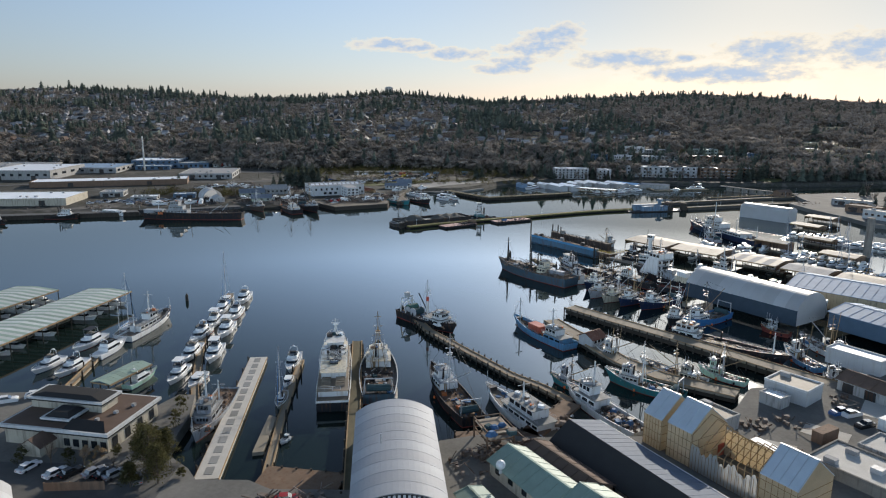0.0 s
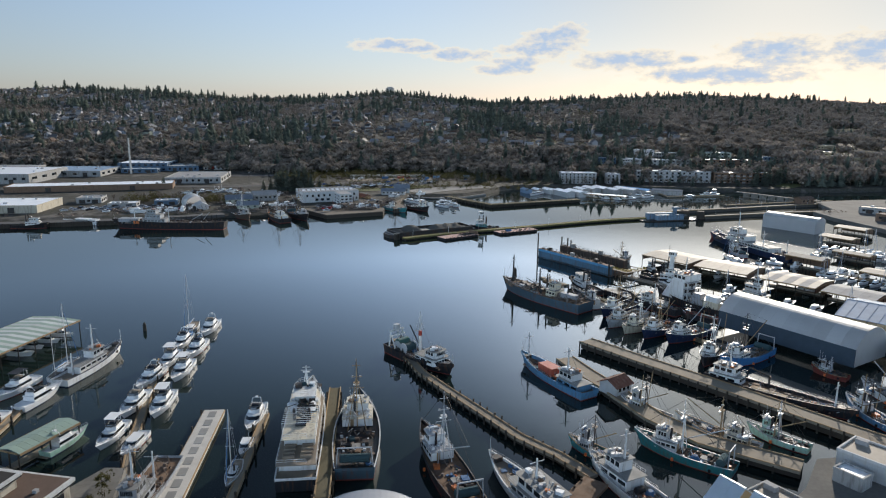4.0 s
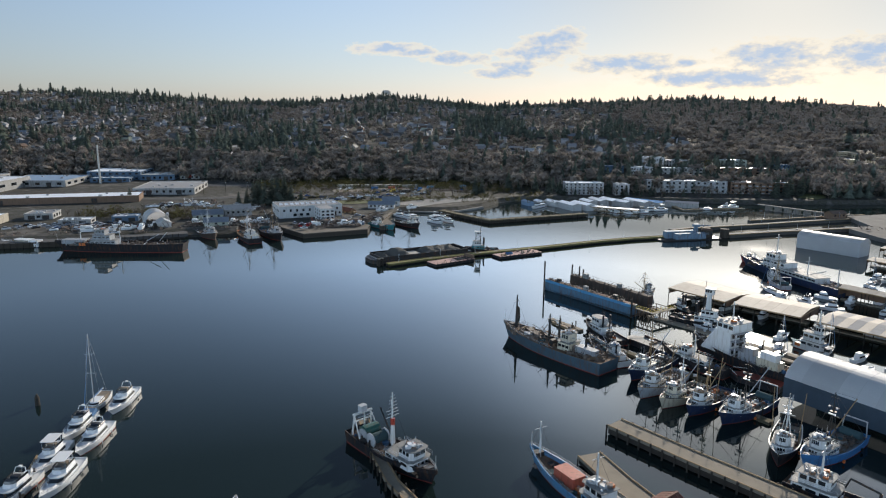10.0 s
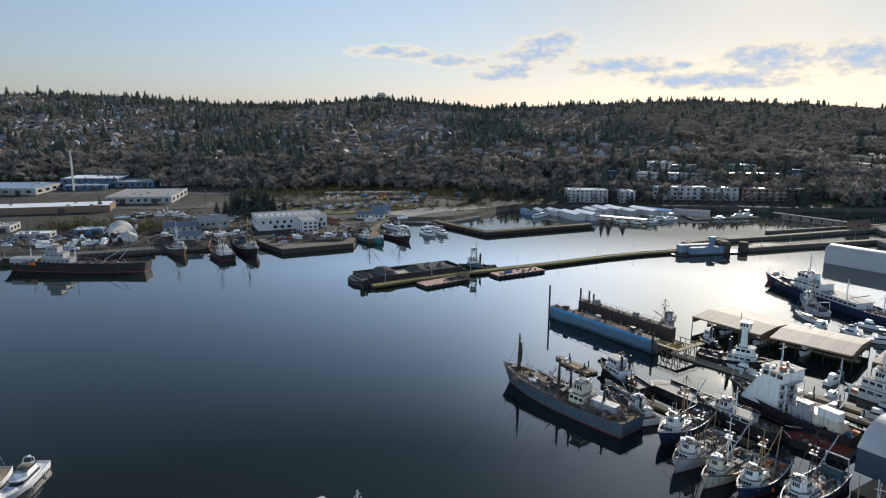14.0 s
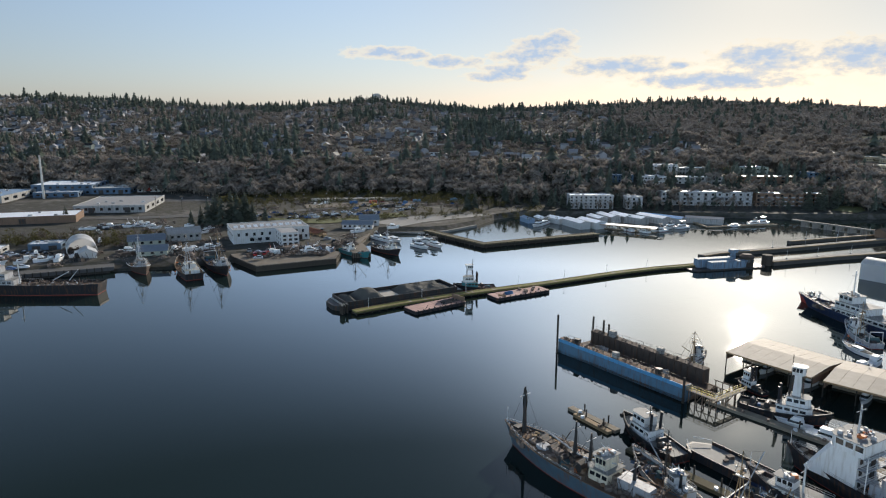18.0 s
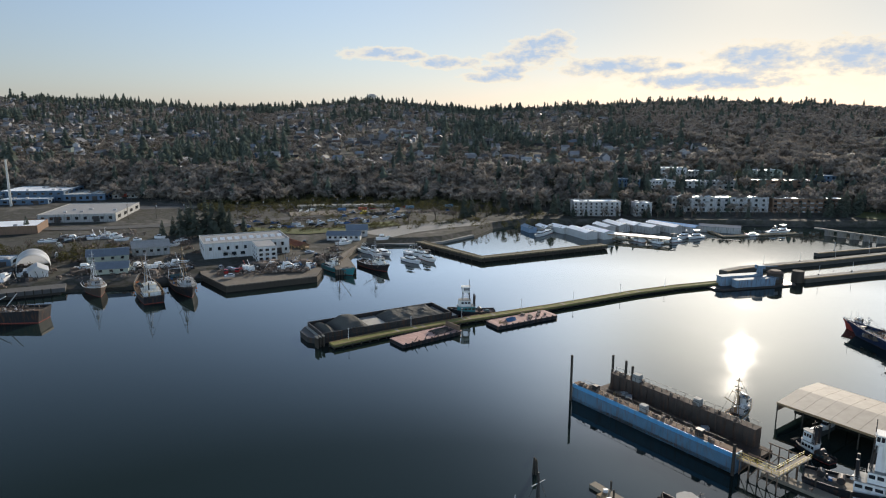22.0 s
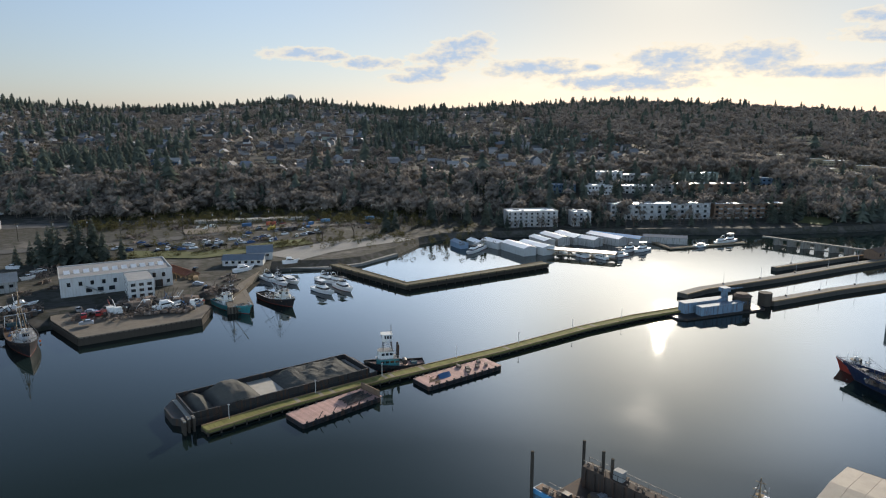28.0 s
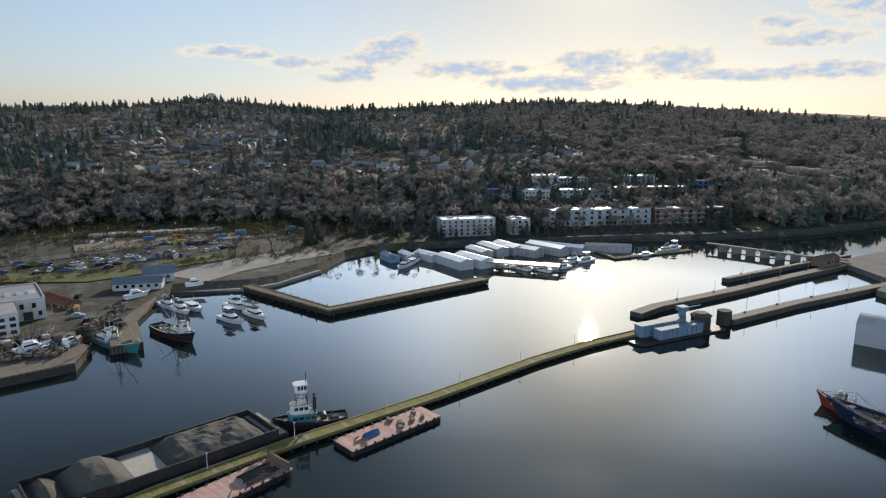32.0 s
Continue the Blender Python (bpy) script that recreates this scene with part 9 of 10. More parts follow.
def bare(x, y, h, z, label="leafless broadleaf tree with fine brown twigs"):
    ob = thing("bare_tree", x, y, z, 0, label, "tree", "bare trees")
    rg = random.Random(int(x * 11 + y * 5))
    part("trunk", Geo().tube((0, 0, 0), (0, 0, h * 0.4), 0.03 * h, 0.02 * h, 7), "bark", ob)
    limbs, twigs = Geo(), Geo()
    for k in range(9):
        a, b = rg.random() * 6.283, rg.uniform(0.25, 0.4) * h
        e = Vector((math.cos(a) * h * rg.uniform(0.15, 0.34), math.sin(a) * h * rg.uniform(0.15, 0.34), h * rg.uniform(0.6, 0.95)))
        limbs.tube((0, 0, b), e, 0.012 * h, 0.004 * h, 5)
        for j in range(16):
            p = Vector((0, 0, b)).lerp(e, rg.uniform(0.35, 1.0))
            d = Vector((rg.uniform(-1, 1), rg.uniform(-1, 1), rg.uniform(0.1, 1.2))).normalized()
            twigs.tube(p, p + d * h * rg.uniform(0.08, 0.18), 0.0045 * h, 0.0015 * h, 3)
    part("branchwork", limbs, "bark", ob)
    part("crown", twigs, "twigs", ob)


def bush(x, y, h, z, label="olive green shrub by the yard"):
    ob = thing("shrub", x, y, z, 0, label, "shrub", "shrubs")
    g = Geo()
    src = ROUNDS[int(abs(x * 3 + y)) % len(ROUNDS)]
    g.add([(a * h * 1.3, b * h * 1.3, c * h) for a, b, c in src.v], src.f)
    part("foliage", g, "shrub", ob)


def leafy(x, y, h, z, foliage="needles", label="dark olive evergreen tree with a ragged crown", wide=0.36, n=46):
    """Trunk, limbs and a crown of small leaf blades gathered in clumps round the limb ends."""
    ob = thing("evergreen_tree", x, y, z, 0, label, "tree", "yard trees")
    rg = random.Random(int(x * 17 + y * 3))
    part("trunk", Geo().tube((0, 0, 0), (0.1, 0, h * 0.8), 0.025 * h, 0.008 * h, 7), "bark", ob)
    limbs, g = Geo(), Geo()
    for k in range(n):
        a, u = rg.random() * 6.283, rg.uniform(0.22, 1.0)
        r = h * wide * (1.05 - u) ** 0.55 * rg.uniform(0.5, 1.1)
        e = Vector((math.cos(a) * r, math.sin(a) * r, h * u))
        limbs.tube((0, 0, h * u * 0.82), e, 0.008 * h, 0.003 * h, 4)
        s = h * rg.uniform(0.05, 0.10)
        for j in range(34):
            d = Vector((rg.gauss(0, 1), rg.gauss(0, 1), rg.gauss(0, 0.6)))
            p = e + d * s * 0.7
            t, q = Vector((rg.uniform(-1, 1), rg.uniform(-1, 1), rg.uniform(-0.5, 0.7))).normalized(), Vector((rg.uniform(-1, 1), rg.uniform(-1, 1), rg.uniform(-0.3, 0.3))).normalized()
            l, w = rg.uniform(0.2, 0.42), rg.uniform(0.1, 0.19)
            g.add([p, p + t * l * 0.5 + q * w, p + t * l, p + t * l * 0.5 - q * w], [(0, 1, 2, 3)])
    part("branchwork", limbs, "bark", ob)
    part("crown", g, foliage, ob)


for x, y, h in ((-56, 116.5, 10), (-58.2, 119.5, 9), (-55, 121, 7), (-60.5, 123, 6.5), (-53.5, 113.5, 8), (-58, 112, 5)):
    leafy(x, y, h, 2.6, "shrub", n=88)
for x, y, h, m in ((-66, 123.5, 2.4, "shrub"), (-69, 122.8, 2.6, "timber"), (-72, 123, 2.2, "timber"), (-75, 122, 2.2, "shrub"), (-63.5, 126, 2.5, "shrub"), (-61, 131, 2.8, "shrub"), (-60, 138, 3.0, "shrub"), (-62, 146, 3.0, "shrub"), (-84, 121.5, 2.6, "shrub"), (-55, 118, 2.2, "shrub"), (-50, 116, 1.8, "shrub")):
    leafy(x, y, h, 2.6, m, "low ragged hedge shrub beside the restaurant" if m == "shrub" else "reddish-brown winter shrub beside the restaurant", 0.6, 18)
for x, y, h in ((-150, 582, 11), (-145, 586, 13), (-139, 582, 19), (-134, 586, 22), (-130, 582, 20), (-126, 588, 24), (-121, 584, 23), (-117, 590, 22), (-112, 588, 17), (-106, 595, 12), (-138, 590, 20), (-119, 594, 23), (30, 662, 17), (36, 668, 15), (62, 700, 19), (70, 690, 10), (150, 690, 10), (168, 694, 18), (240, 690, 18), (305, 690, 18), (318, 680, 14), (262, 722, 19), (-240, 600, 11), (-210, 770, 14), (95, 672, 17), (84, 680, 18), (140, 678, 14), (300, 700, 20), (200, 720, 20), (270, 700, 17)):
    fir(x, y, h, land_z(x, y) - 0.2)
for x, y, h in ((-93, 121, 8), (-77, 119.5, 5), (-70, 118.6, 5), (-101, 136, 8), (-64, 118, 4)):
    bare(x, y, h, 2.6)
rng = random.Random(31)
for k in range(26):
    x = -235 + k * 4.2 + rng.uniform(-2, 2)
    if -205 < x < -150 or k < 14:
        bare(x - 5, 520 + rng.uniform(-6, 20), rng.uniform(5, 9), 3.3, "leafless brown brush along the yard edge")
for x, y in ((38, 655), (46, 662), (22, 648), (10, 640), (55, 668), (-8, 632), (64, 672)):
    bare(x, y, rng.uniform(8, 13), land_z(x, y))
spots = []
for k in range(420):
    x, y = rng.uniform(-130, 90), rng.uniform(606, 735)
    h = rng.uniform(1.5, 3.5)
    spots.append((x, y, land_z(x, y), h, h * 1.4))
for k in range(120):
    x = rng.uniform(-240, -150)
    y, h = 520 + rng.uniform(-8, 24), rng.uniform(2, 5)
    spots.append((x, y, land_z(x, y), h, h * 1.4))
forest("shrub_thicket", ROUNDS, spots, "shrub", "olive and brown thicket beside the yards")
for x, y in ((-62, 149), (-60, 143), (-59, 136), (-58, 130), (-55, 122), (-52, 120.5), (-84, 120), (-89, 120), (-73, 119), (-69, 118.5)):
    bush(x, y, rng.uniform(1.2, 2.6), 2.6)
spots = []
for k in range(3600):
    x = rng.uniform(-700, 1000)
    y = table(FOOT, x) + rng.uniform(-16, 80)
    if 100 < x < 340 and y < 770 and rng.random() < 0.85:
        continue
    h = rng.uniform(5, 9) if rng.random() < 0.6 else rng.uniform(9, 15)
    spots.append((x, y, land_z(x, y) - 0.3, h, h * rng.uniform(0.9, 1.5)))
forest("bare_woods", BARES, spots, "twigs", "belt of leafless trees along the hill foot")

# ---- small boats in rows ----
kinds = [motor_yacht((0.0 + 900, -80), (891.5 + 0, -80), seed=101, fly=1, lite=True), motor_yacht((900, -90), (889, -90), seed=102, fly=2, lite=True), motor_yacht((900, -100), (893, -100), label="small white runabout in a berth", seed=103, fly=0, lite=True)]
sail0 = sailboat((900, -110), (890, -110), label="sailing boat with furled sail")
rng = random.Random(41)


def berth(x, y, rz, k=None):
    src = kinds[rng.randrange(3)] if k is None else k
    copy_thing(src, pose(x, y, 0, 0, 0, rz))


for a, b, off in (((-133, 148), (-116, 238), -3.2), ((-167, 143), (-143.5, 239), -3.0)):
    L, h = math.dist(a, b), radians(heading(a, b))
    n = int(L / 5.5)
    for k in range(n):
        u = (k + 0.5) * L / n
        for o in (4.2,):
            if rng.random() < 0.85:
                berth(a[0] + math.cos(h) * u - math.sin(h) * o, a[1] + math.sin(h) * u + math.cos(h) * o, math.degrees(h) + (-90 if o < 8 else 90))
for a, b, w in (((95, 347), (109.5, 327), 20), ((111.5, 325), (128, 308.5), 20), ((131, 304), (145.5, 287.5), 19), ((146, 284.5), (158, 270), 16), ((163, 347), (173, 333), 7), ((160, 268), (174, 250), 16)):
    L, h = math.dist(a, b), radians(heading(a, b))
    n = int(L / 5)
    for k in range(n):
        u = (k + 0.5) * L / n
        for o, t in ((5.2, -90),) if rng.random() < 0.6 else ():
            berth(a[0] + math.cos(h) * u - math.sin(h) * o, a[1] + math.sin(h) * u + math.cos(h) * o, math.degrees(h) + t)
for row in (0, 1, 2, 5, 6):
    if row < 5:
        a, b = (Vector((205 + row * 9, 388 - row * 15)), Vector((232 + row * 9, 344 - row * 15)))
    else:
        a, b = (Vector((176 + (row - 5) * 10, 330 - (row - 5) * 30)), Vector((196 + (row - 5) * 10, 300 - (row - 5) * 30)))
    L = (b - a).length
    hd = heading(a, b)
    d = (b - a).normalized()
    nrm = Vector((-d.y, d.x))
    pier("pier", [tuple(a), tuple(b)], 0.9, 0.7, "dock_plank", "timber walkway float in the marina", gap=9, above=1.5)
    n = int(L / 4.6)
    for k in range(n):
        for s in (-1, 1):
            if rng.random() < 0.85:
                p = a + d * (k + 0.5) * 4.6 + nrm * s * 6.2
                berth(p.x, p.y, hd + 90 * s, sail0 if rng.random() < 0.14 else None)
for x, y, rz in ((97, 318, 40), (103, 312, 30), (118, 300, 35), (121, 294, 120), (100, 300, -50), (112, 290, 40), (125, 286, 35), (132, 280, 30), (108, 282, 35), (116, 276, -50), (138, 272, 35), (126, 268, 35), (132, 262, 40), (142, 260, 30), (95, 308, 140), (150, 300, -50), (170, 300, 30), (175, 285, 35), (182, 275, -60), (165, 318, 30), (172, 330, 40), (180, 345, 35), (186, 360, -50), (192, 372, 35), (150, 345, 35), (160, 350, -55), (168, 345, 35), (142, 350, 40), (135, 345, 30)):
    berth(x, y, rz, sail0 if rng.random() < 0.15 else None)
for x, y, rz in ((-182, 474, 30), (-176, 478, 100), (-190, 470, 60), (-200, 466, 20), (-170, 486, 40), (-150, 496, 10), (-128, 500, 80), (-118, 500, 60), (-112, 506, 40), (-58, 500, 40), (-206, 566, 10), (-196, 572, 40), (-186, 575, 20), (-176, 580, 60), (-168, 570, 30), (-40, 560, 40), (-20, 575, 20)):
    copy_thing(kinds[rng.randrange(3)], pose(x, y, land_z(x, y) + 0.3, 0, 0, rz))

# ---- piles, dolphins, scrap ----
solid("channel_pile", Geo().tube((-97, 242, -2), (-97, 242, 2.0), 0.62, 0.55, 9).tube((-97, 242, 2.0), (-97, 242, 3.0), 0.55, 0.12, 9), "pile_wood", "dark timber channel marker pile in open water", "pile")


def scrap_heap(x, y, z, r, n, seed, label="mixed yard gear, drums and timber on the ground", material="scrap", big=1.0):
    rg, g = random.Random(seed), Geo()
    for k in range(n * 2):
        a, d = rg.random() * 6.283, r * rg.random() ** 0.5
        px, py, s, q, t = x + math.cos(a) * d, y + math.sin(a) * d, rg.uniform(0.3, 1.2) * big, rg.random(), rg.random() * 3.14
        if q < 0.4:
            c, v, l, w = math.cos(t), math.sin(t), s * 0.7, s * 0.5
            g.prism([(px + c * i * l - v * j * w, py + v * i * l + c * j * w) for i, j in ((-1, -1), (1, -1), (1, 1), (-1, 1))], z - 0.05, z + s * rg.uniform(0.4, 1.0), rg.uniform(0.8, 1.0))
        elif q < 0.75:
            g.tube((px, py, z + rg.uniform(0.0, 0.5)), (px + rg.uniform(-3, 3), py + rg.uniform(-3, 3), z + rg.uniform(0.1, 2.2) * big), 0.11, 0.11, 4)
        else:
            g.tube((px, py, z - 0.05), (px, py, z + s * 0.8), 0.35, 0.35, 8)
    solid("yard_gear", g, material, label, "yard gear", "yard gear", "stuff")


for k, (x, y, r, n) in enumerate(((-30, 106, 4, 30), (-24, 107, 4, 34), (6, 122, 5, 22), (12, 126, 5, 30), (18, 128, 4, 24), (26, 140, 3, 10), (52, 138, 4, 20), (62, 130, 4, 14), (70, 140, 4, 14), (78, 140, 3, 8), (70, 124, 4, 12), (98, 152, 4, 12), (107, 160, 4, 12), (114, 152, 5, 14), (120, 176, 5, 14), (126, 160, 5, 12), (98, 126, 4, 10), (110, 132, 5, 12), (-72, 492, 7, 50), (-62, 497, 6, 90), (-53, 497, 5, 80), (-84, 490, 6, 20), (-112, 486, 6, 26), (-130, 490, 8, 26), (-150, 484, 7, 26), (-172, 470, 8, 26), (-215, 462, 9, 26), (-240, 455, 8, 20), (-280, 445, 8, 16), (-44, 545, 6, 20), (-70, 660, 10, 24), (-30, 690, 12, 30), (10, 705, 12, 28), (-110, 640, 10, 18), (275, 505, 8, 20))):
    scrap_heap(x, y, land_z(x, y) if y > 300 else 2.62, r, int(n * (0.9 if y < 300 else 0.55)), 50 + k)
for k, (x, y, r, n, m, big) in enumerate((
        (-78, 503, 6, 16, "steel_dark", 2.6), (-70, 505, 6, 14, "scrap", 2.4), (-62, 506, 6, 14, "steel_dark", 2.8), (-55, 509, 5, 14, "scrap", 2.6), (-74, 498, 5, 6, "white_paint", 2.4), (-57, 503, 6, 7, "white_paint", 2.2), (-60, 511, 5, 5, "canvas_blue", 2.2), (-50, 505, 4, 5, "canvas_blue", 1.8), (-80, 497, 3, 3, "red_paint", 2.0),
        (-126, 496, 7, 14, "steel_dark", 2.2), (-118, 494, 6, 12, "scrap", 2.4), (-108, 499, 6, 12, "steel_dark", 2.4), (-136, 498, 5, 5, "white_paint", 2.0), (-150, 492, 5, 12, "scrap", 2.2), (-176, 486, 7, 14, "steel_dark", 2.2), (-188, 480, 7, 6, "white_paint", 2.2), (-164, 476, 6, 10, "steel_dark", 2.0),
        (-198, 574, 9, 16, "steel_dark", 2.2), (-184, 582, 9, 9, "white_paint", 2.2), (-172, 588, 9, 10, "scrap", 2.2), (-192, 580, 6, 5, "canvas_blue", 2.0),
        (-40, 520, 4, 8, "steel_dark", 2.0), (-46, 528, 4, 8, "scrap", 1.8), (-62, 546, 5, 8, "timber", 1.8),
        (-32, 676, 7, 10, "steel_dark", 2.4), (-42, 682, 7, 6, "yellow_paint", 2.0), (-22, 690, 7, 6, "canvas_blue", 2.2), (-86, 690, 8, 6, "white_paint", 1.6))):
    scrap_heap(x, y, land_z(x, y), r, n, 400 + k, material=m, big=big, label={"white_paint": "white crates, reels and panels stored on a yard", "canvas_blue": "blue-sheeted gear stored on a yard", "red_paint": "red tanks and crates on the quay", "yellow_paint": "yellow plant and beams on a works yard", "timber": "stacked timber bins and beams"}.get(m, "dark piles of nets, steel and gear on a yard"))
for k, (u, v, r, n, m, big) in enumerate(((0.14, 0, 2.2, 10, "scrap", 1.3), (0.24, 0.5, 2.6, 10, "timber", 1.2), (0.34, -0.5, 2.8, 12, "scrap", 1.5), (0.42, 0.8, 2.6, 9, "deck_rust", 1.5), (0.5, 0, 2.8, 12, "steel_dark", 1.6), (0.56, 1, 2.4, 4, "white_paint", 1.4), (0.64, 1.6, 2.2, 8, "timber", 1.4), (0.72, 1.8, 2.2, 10, "scrap", 1.5), (0.9, 0, 2.0, 8, "deck_rust", 1.2))):
    x, y = 24.6 + 27.7 * u + 0.77 * v, 300.7 - 33.3 * u + 0.64 * v
    scrap_heap(x, y, 3.45, r, n, 700 + k, material=m, big=big, label="old nets, boards and rusted gear heaped on a ship's deck")
for k, (x, y, rz, m) in enumerate(((58, 128, 30, "container_red"), (66, 126, 120, "white_paint"), (82, 133, 30, "wall_brown"), (100, 139, 30, "white_paint"), (104, 132, 30, "grey_paint"), (-60, 690, 20, "canvas_blue"), (-45, 694, 20, "container_red"), (20, 710, 15, "blue_hull"), (-10, 702, 15, "blue_hull"), (-205, 470, 15, "white_paint"), (-120, 496, 20, "white_paint"))):
    ob = thing("shipping_container", x, y, land_z(x, y) if y > 300 else 2.6, rz, "steel shipping container standing in a yard", "container", "containers")
    part("body", Geo().box(-3, -1.2, 0.0, 3, 1.2, 2.6, 0.05), m, ob)
    g = Geo()
    for i in range(14):
        g.box(-2.9 + i * 0.43, -1.26, 0.2, -2.7 + i * 0.43, -1.2, 2.5)
    part("side_corrugation", g, m, ob)
    bit("door", "steel_dark", ob, 3.03, 0, 1.35, 0.06, 2.2, 2.4)
# work decks beside the boat shed
for a, b, w, lab in (((-36, 113), (-20, 110.5), 8, "brown timber work deck"), ((21, 134), (33, 150), 5, "brown timber boatyard dock"), ((3, 131), (21, 133), 5, "timber bulkhead dock")):
    ob, L = plot("work_deck", a, b, 0, lab + " cluttered with gear", "dock", kind="structure")
    part("deck", Geo().box(0, 0, 1.6, L, w, 2.2), "deck_rust", ob)
    for k in range(int(L / 3) + 1):
        rod("pile", "pile_wood", ob, (k * 3, w - 0.3, -2), (k * 3, w - 0.3, 2.6), 0.22)
tower = thing("lattice_crane", 9, 126.5, 2.62, 20, "square steel gear platform with posts in the yard", "platform")
for x in (0, 6):
    for y in (0, 7):
        rod("leg", "deck_rust", tower, (x, y, 0), (x, y, 4.5), 0.22)
for z in (2.2, 4.4):
    for p, q in (((0, 0), (6, 0)), ((6, 0), (6, 7)), ((6, 7), (0, 7)), ((0, 7), (0, 0))):
        rod("beam", "deck_rust", tower, (*p, z), (*q, z), 0.14)
part("floor", Geo().box(0, 0, 3.6, 6, 7, 3.75), "deck_wood", tower)
clutter(tower, 0.5, 5.5, 3, 3.75, 5, 8)

# ---- loose things on the far yards ----
gable("ruined_hut", (-76, 563), (-63, 548), 6, 4.6, 6.0, "wall_brown", "roof_rust", z=3.2, label="rusty-roofed derelict hut in the yard", seams=1.5)
rng = random.Random(88)
for k in range(46):
    u = rng.random()
    x, y = -130 + 120 * u, 600 + 60 * u ** 1.5 + rng.uniform(-4, 22)
    park(x, y, rng.choice((15, 20, 100, 40)) + rng.uniform(-8, 8), rng.choice(("car_white", "car_white", "car_silver", "car_black", "car_blue")), land_z(x, y) + 0.05)
for x, y in ((-93, 611), (-63, 564), (-72, 540), (-55, 535), (-50, 528), (-118, 497), (-110, 500), (-104, 498), (-90, 500), (-84, 496), (-140, 500), (-132, 498)):
    park(x, y, rng.uniform(0, 180), rng.choice(("car_white", "car_silver", "car_black")), 3.45)
for k, (x, y, r, n) in enumerate(((-60, 506, 3, 24), (-53, 503, 3, 22), (-86, 497, 3, 20), (-46, 520, 4, 30), (-42, 540, 3, 20), (-110, 503, 6, 50), (-122, 497, 6, 50), (-135, 500, 6, 50), (-170, 490, 8, 60), (-185, 484, 8, 60), (-200, 480, 8, 60), (-215, 476, 8, 50), (-100, 690, 8, 60), (-60, 680, 8, 60), (-30, 690, 10, 80), (0, 690, 10, 70), (20, 680, 8, 50), (-120, 660, 8, 50), (-80, 650, 8, 40), (-45, 640, 6, 30))):
    scrap_heap(x, y, land_z(x, y) + 0.0 if y > 512 else 2.75 if x > -100 else 3.4, r, n, 300 + k)
spots = []
for k in range(260):
    x = rng.uniform(-700, 1000)
    y = table(FOOT, x) + rng.uniform(-10, 90)
    if 100 < x < 340 and y < 770:
        continue
    h = rng.uniform(9, 22)
    spots.append((x, y, land_z(x, y) - 0.3, h, h * 1.1))
for k in range(150):
    x = rng.uniform(100, 345)
    y = rng.uniform(680, 780)
    h = rng.uniform(8, 17)
    spots.append((x, y, land_z(x, y) - 0.3, h, h * 1.1))
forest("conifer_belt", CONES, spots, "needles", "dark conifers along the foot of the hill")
spots = []
for k in range(700):
    x = rng.uniform(-170, 60)
    y = table(FOOT, x) + rng.uniform(-60, 10)
    h = rng.uniform(1.5, 5)
    spots.append((x, y, land_z(x, y) - 0.2, h, h * 1.6))
for k in range(240):
    u = rng.random()
    x = -110 + 150 * u
    y = 590 + 60 * u + rng.gauss(0, 5)
    h = rng.uniform(0.8, 2.6)
    spots.append((x, y, land_z(x, y) - 0.2, h, h * 1.8))
forest("scrub", ROUNDS, spots, "shrub", "dark scrub and bramble below the hill")

for k in range(60):
    u = rng.random()
    x = 100 + 215 * u
    fir(x, (657 + rng.uniform(-3, 4)) if u < 0.93 else 668 + rng.uniform(0, 14), rng.uniform(5, 13), 3.8) if k % 3 == 0 else bare(x, 658 + rng.uniform(-3, 3) if u < 0.93 else 672, rng.uniform(5, 10), 3.8)
for x, y, h in ((300, 668, 17), (306, 672, 20), (312, 670, 16), (318, 676, 19), (296, 676, 18), (322, 684, 15), (330, 690, 18), (171, 672, 15), (147, 670, 13), (104, 668, 14)):
    fir(x, y, h, land_z(x, y) - 0.2)
spots = []
for k in range(420):
    x = rng.uniform(330, 700)
    y = table(SHORE, x) + rng.uniform(6, 60)
    h = rng.uniform(7, 18)
    spots.append((x, y, land_z(x, y) - 0.3, h, h * 1.15))
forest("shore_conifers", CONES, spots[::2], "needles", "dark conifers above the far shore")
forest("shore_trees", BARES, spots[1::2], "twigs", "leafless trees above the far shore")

# boats on stands and stores crowding the far yards
for k in range(46):
    x = rng.uniform(-205, -108)
    y = 500 + 0.45 * (x + 205) + rng.uniform(-14, 62)
    if rng.random() < 0.14:
        copy_thing(kinds[2], pose(x, y, land_z(x, y) + 0.4, 0, 0, rng.uniform(0, 360)))
    else:
        scrap_heap(x, y, land_z(x, y), rng.uniform(2, 5), 16, 700 + k)

# dinghies, crates and spools on the quay by the factory
for k, (x, y, rz) in enumerate(((-58, 503, 20), (-54, 500, 50), (-50, 503, 110), (-62, 507, 80), (-56, 508, 10), (-49, 507, 60), (-66, 505, 30))):
    copy_thing(kinds[2] if k % 2 else kinds[0], pose(x, y, 2.9, 0, 0, rz))
for k in range(34):
    ob = thing("gear_crate", rng.uniform(-68, -46), rng.uniform(497, 511), 2.76, rng.uniform(0, 180), "crate of boat gear standing on the quay", "crate", "quay crates")
    s = rng.uniform(0.6, 1.5)
    part("box", Geo().box(-s * 0.7, -s * 0.5, 0, s * 0.7, s * 0.5, s * 0.7, 0.06), rng.choice(("scrap", "canvas_blue", "grey_paint", "timber", "red_paint", "gelcoat", "steel_dark", "net")), ob)
    part("lid", Geo().box(-s * 0.73, -s * 0.53, s * 0.7, s * 0.73, s * 0.53, s * 0.78), rng.choice(("scrap", "timber", "steel_dark")), ob)
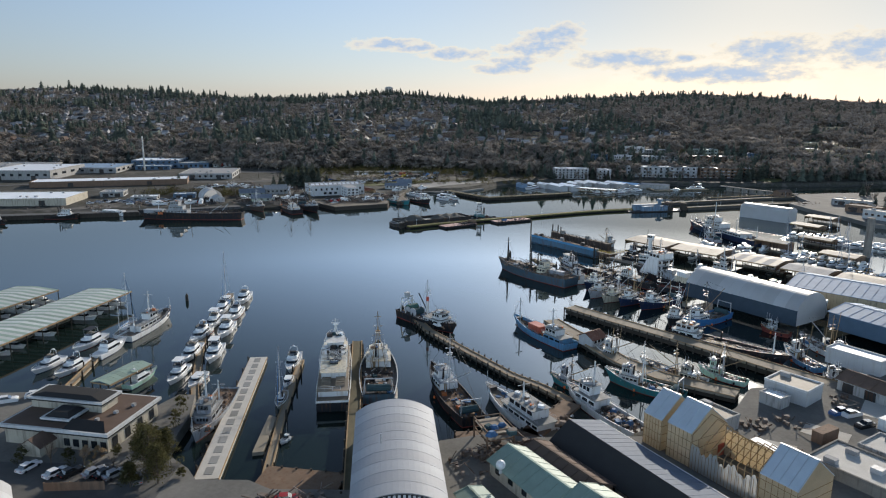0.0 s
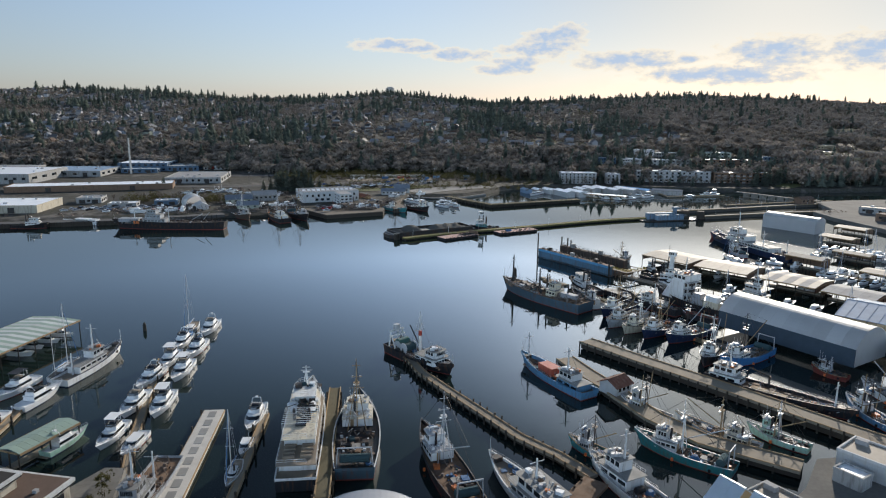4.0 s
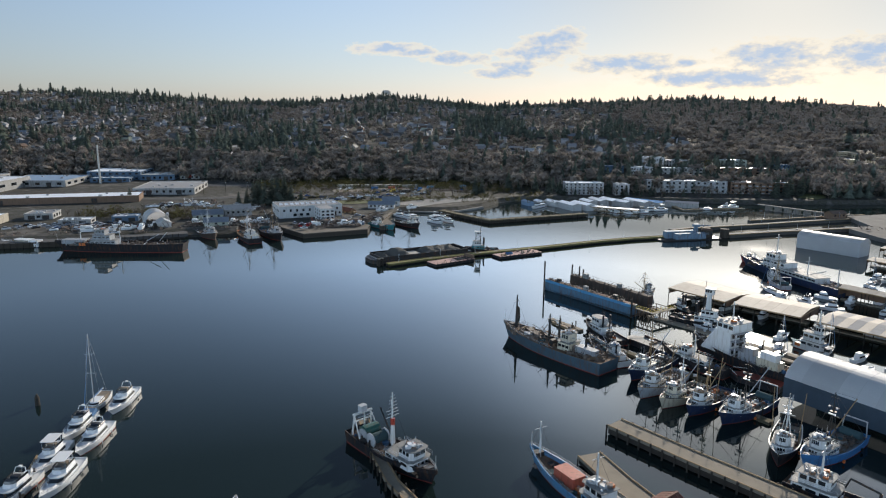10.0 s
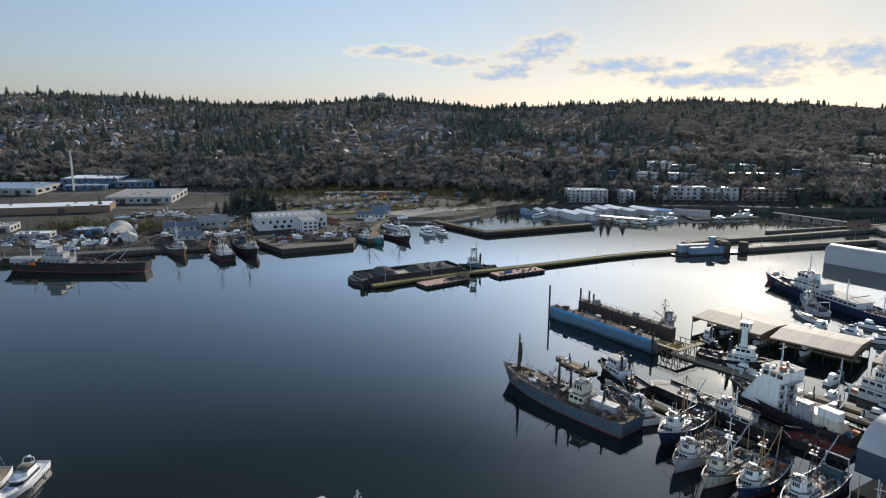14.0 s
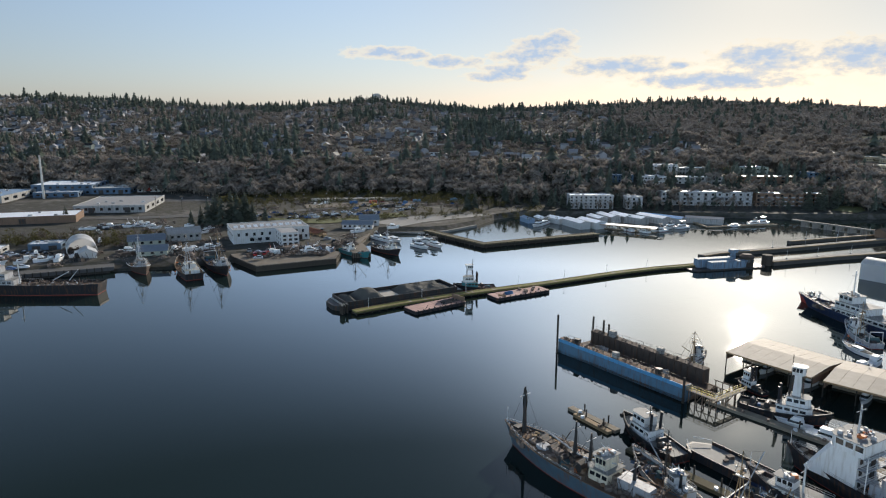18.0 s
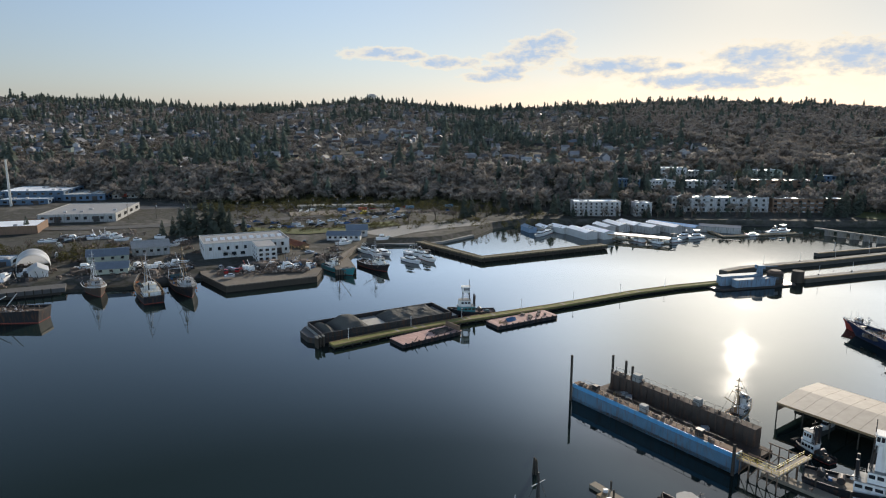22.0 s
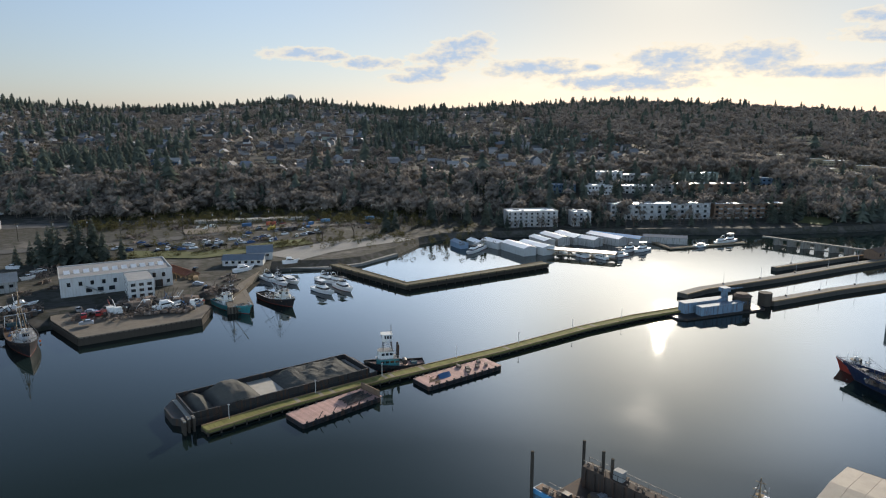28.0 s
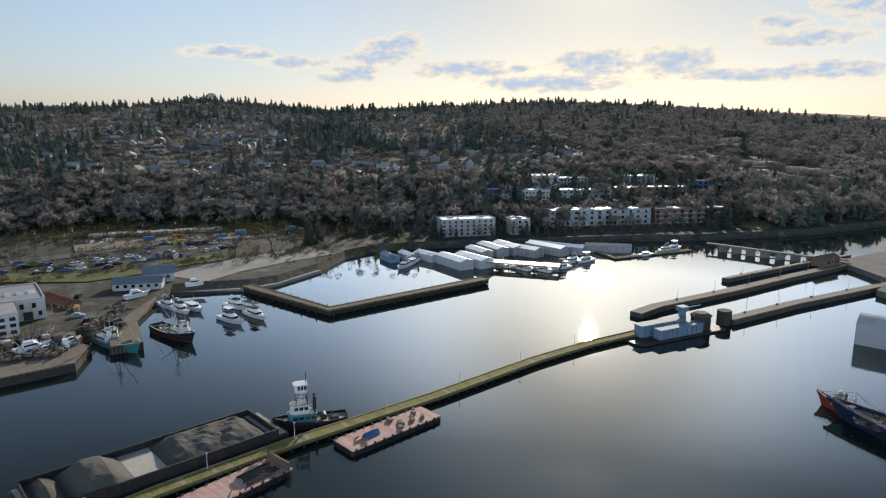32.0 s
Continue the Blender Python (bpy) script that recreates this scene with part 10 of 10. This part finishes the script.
# timber bulkhead and parked cars along the far works
wall = thing("bulkhead", 0, 0, 0, 0, "dark timber bulkhead along the far works", "bulkhead", kind="structure")
for p, q in (((-296, 414), (-240, 430)), ((-240, 430), (-205, 440)), ((-205, 440), (-146, 468))):
    part("facing", Geo().ribbon([(p[0], p[1] - 2.2), (q[0], q[1] - 2.2)], 0.4, -2, 2.5), "pile_wood", wall)
    n = int(math.dist(p, q) / 3)
    for k in range(n):
        x, y = p[0] + (q[0] - p[0]) * k / n, p[1] + (q[1] - p[1]) * k / n - 2.8
        rod("pile", "pile_wood", wall, (x, y, -2), (x, y, 3.0), 0.25)
    part("apron", Geo().ribbon([(p[0], p[1] + 2.0), (q[0], q[1] + 2.0)], 4.2, 1.0, 2.75), "asphalt", wall)
for k in range(26):
    u = k / 25
    park(-252 + 62 * u, 470 + 16 * u + (k % 3) * 5.5, rng.choice((60, 65, 70)), rng.choice(("car_white", "car_white", "car_silver", "car_black")), land_z(-220, 480) + 0.03)
# worn concrete slabs in the near yard
for k, (x, y, w, d, rz) in enumerate(((96, 118, 13, 8, -35), (84, 136, 9, 6, -40), (104, 148, 8, 12, -38), (70, 128, 6, 8, -30))):
    c, v = math.cos(radians(rz)), math.sin(radians(rz))
    solid("concrete_slab", Geo().prism([(x + c * a * w / 2 - v * b * d / 2, y + v * a * w / 2 + c * b * d / 2) for a, b in ((-1, -1), (1, -1), (1, 1), (-1, 1))], 2.604, 2.63 + 0.01 * k), "concrete_pale" if k % 2 == 0 else "concrete", "worn pale concrete slab in the boatyard", "slab", kind="structure")
# sheds and trees round the marina on the near shore
for a, b, w, top, wall, roof, lab in (((282, 470), (296, 452), 12, 7, "wall_brown", "roof_brown", "brown flat-roofed shed beside the marina"), ((292, 505), (312, 488), 12, 6.5, "wall_grey", "roof_tan", "tan-roofed workshop beside the marina"), ((300, 440), (315, 420), 14, 7, "wall_tan", "roof_tan", "tan warehouse beside the marina floats"), ((312, 400), (322, 372), 14, 7.5, "wall_grey", "roof_grey", "grey warehouse beside the marina floats"), ((310, 350), (318, 322), 16, 7, "wall_white", "roof_tan", "pale-walled warehouse beside the marina floats")):
    flat("marina_shed", a, b, w, top, wall, roof, label=lab, win=5, units=2, seed=int(a[0]), doors=2)
for k in range(26):
    x, y = rng.uniform(300, 380), rng.uniform(380, 560)
    (bare if k % 2 else fir)(x, y, rng.uniform(7, 14), 2.6)
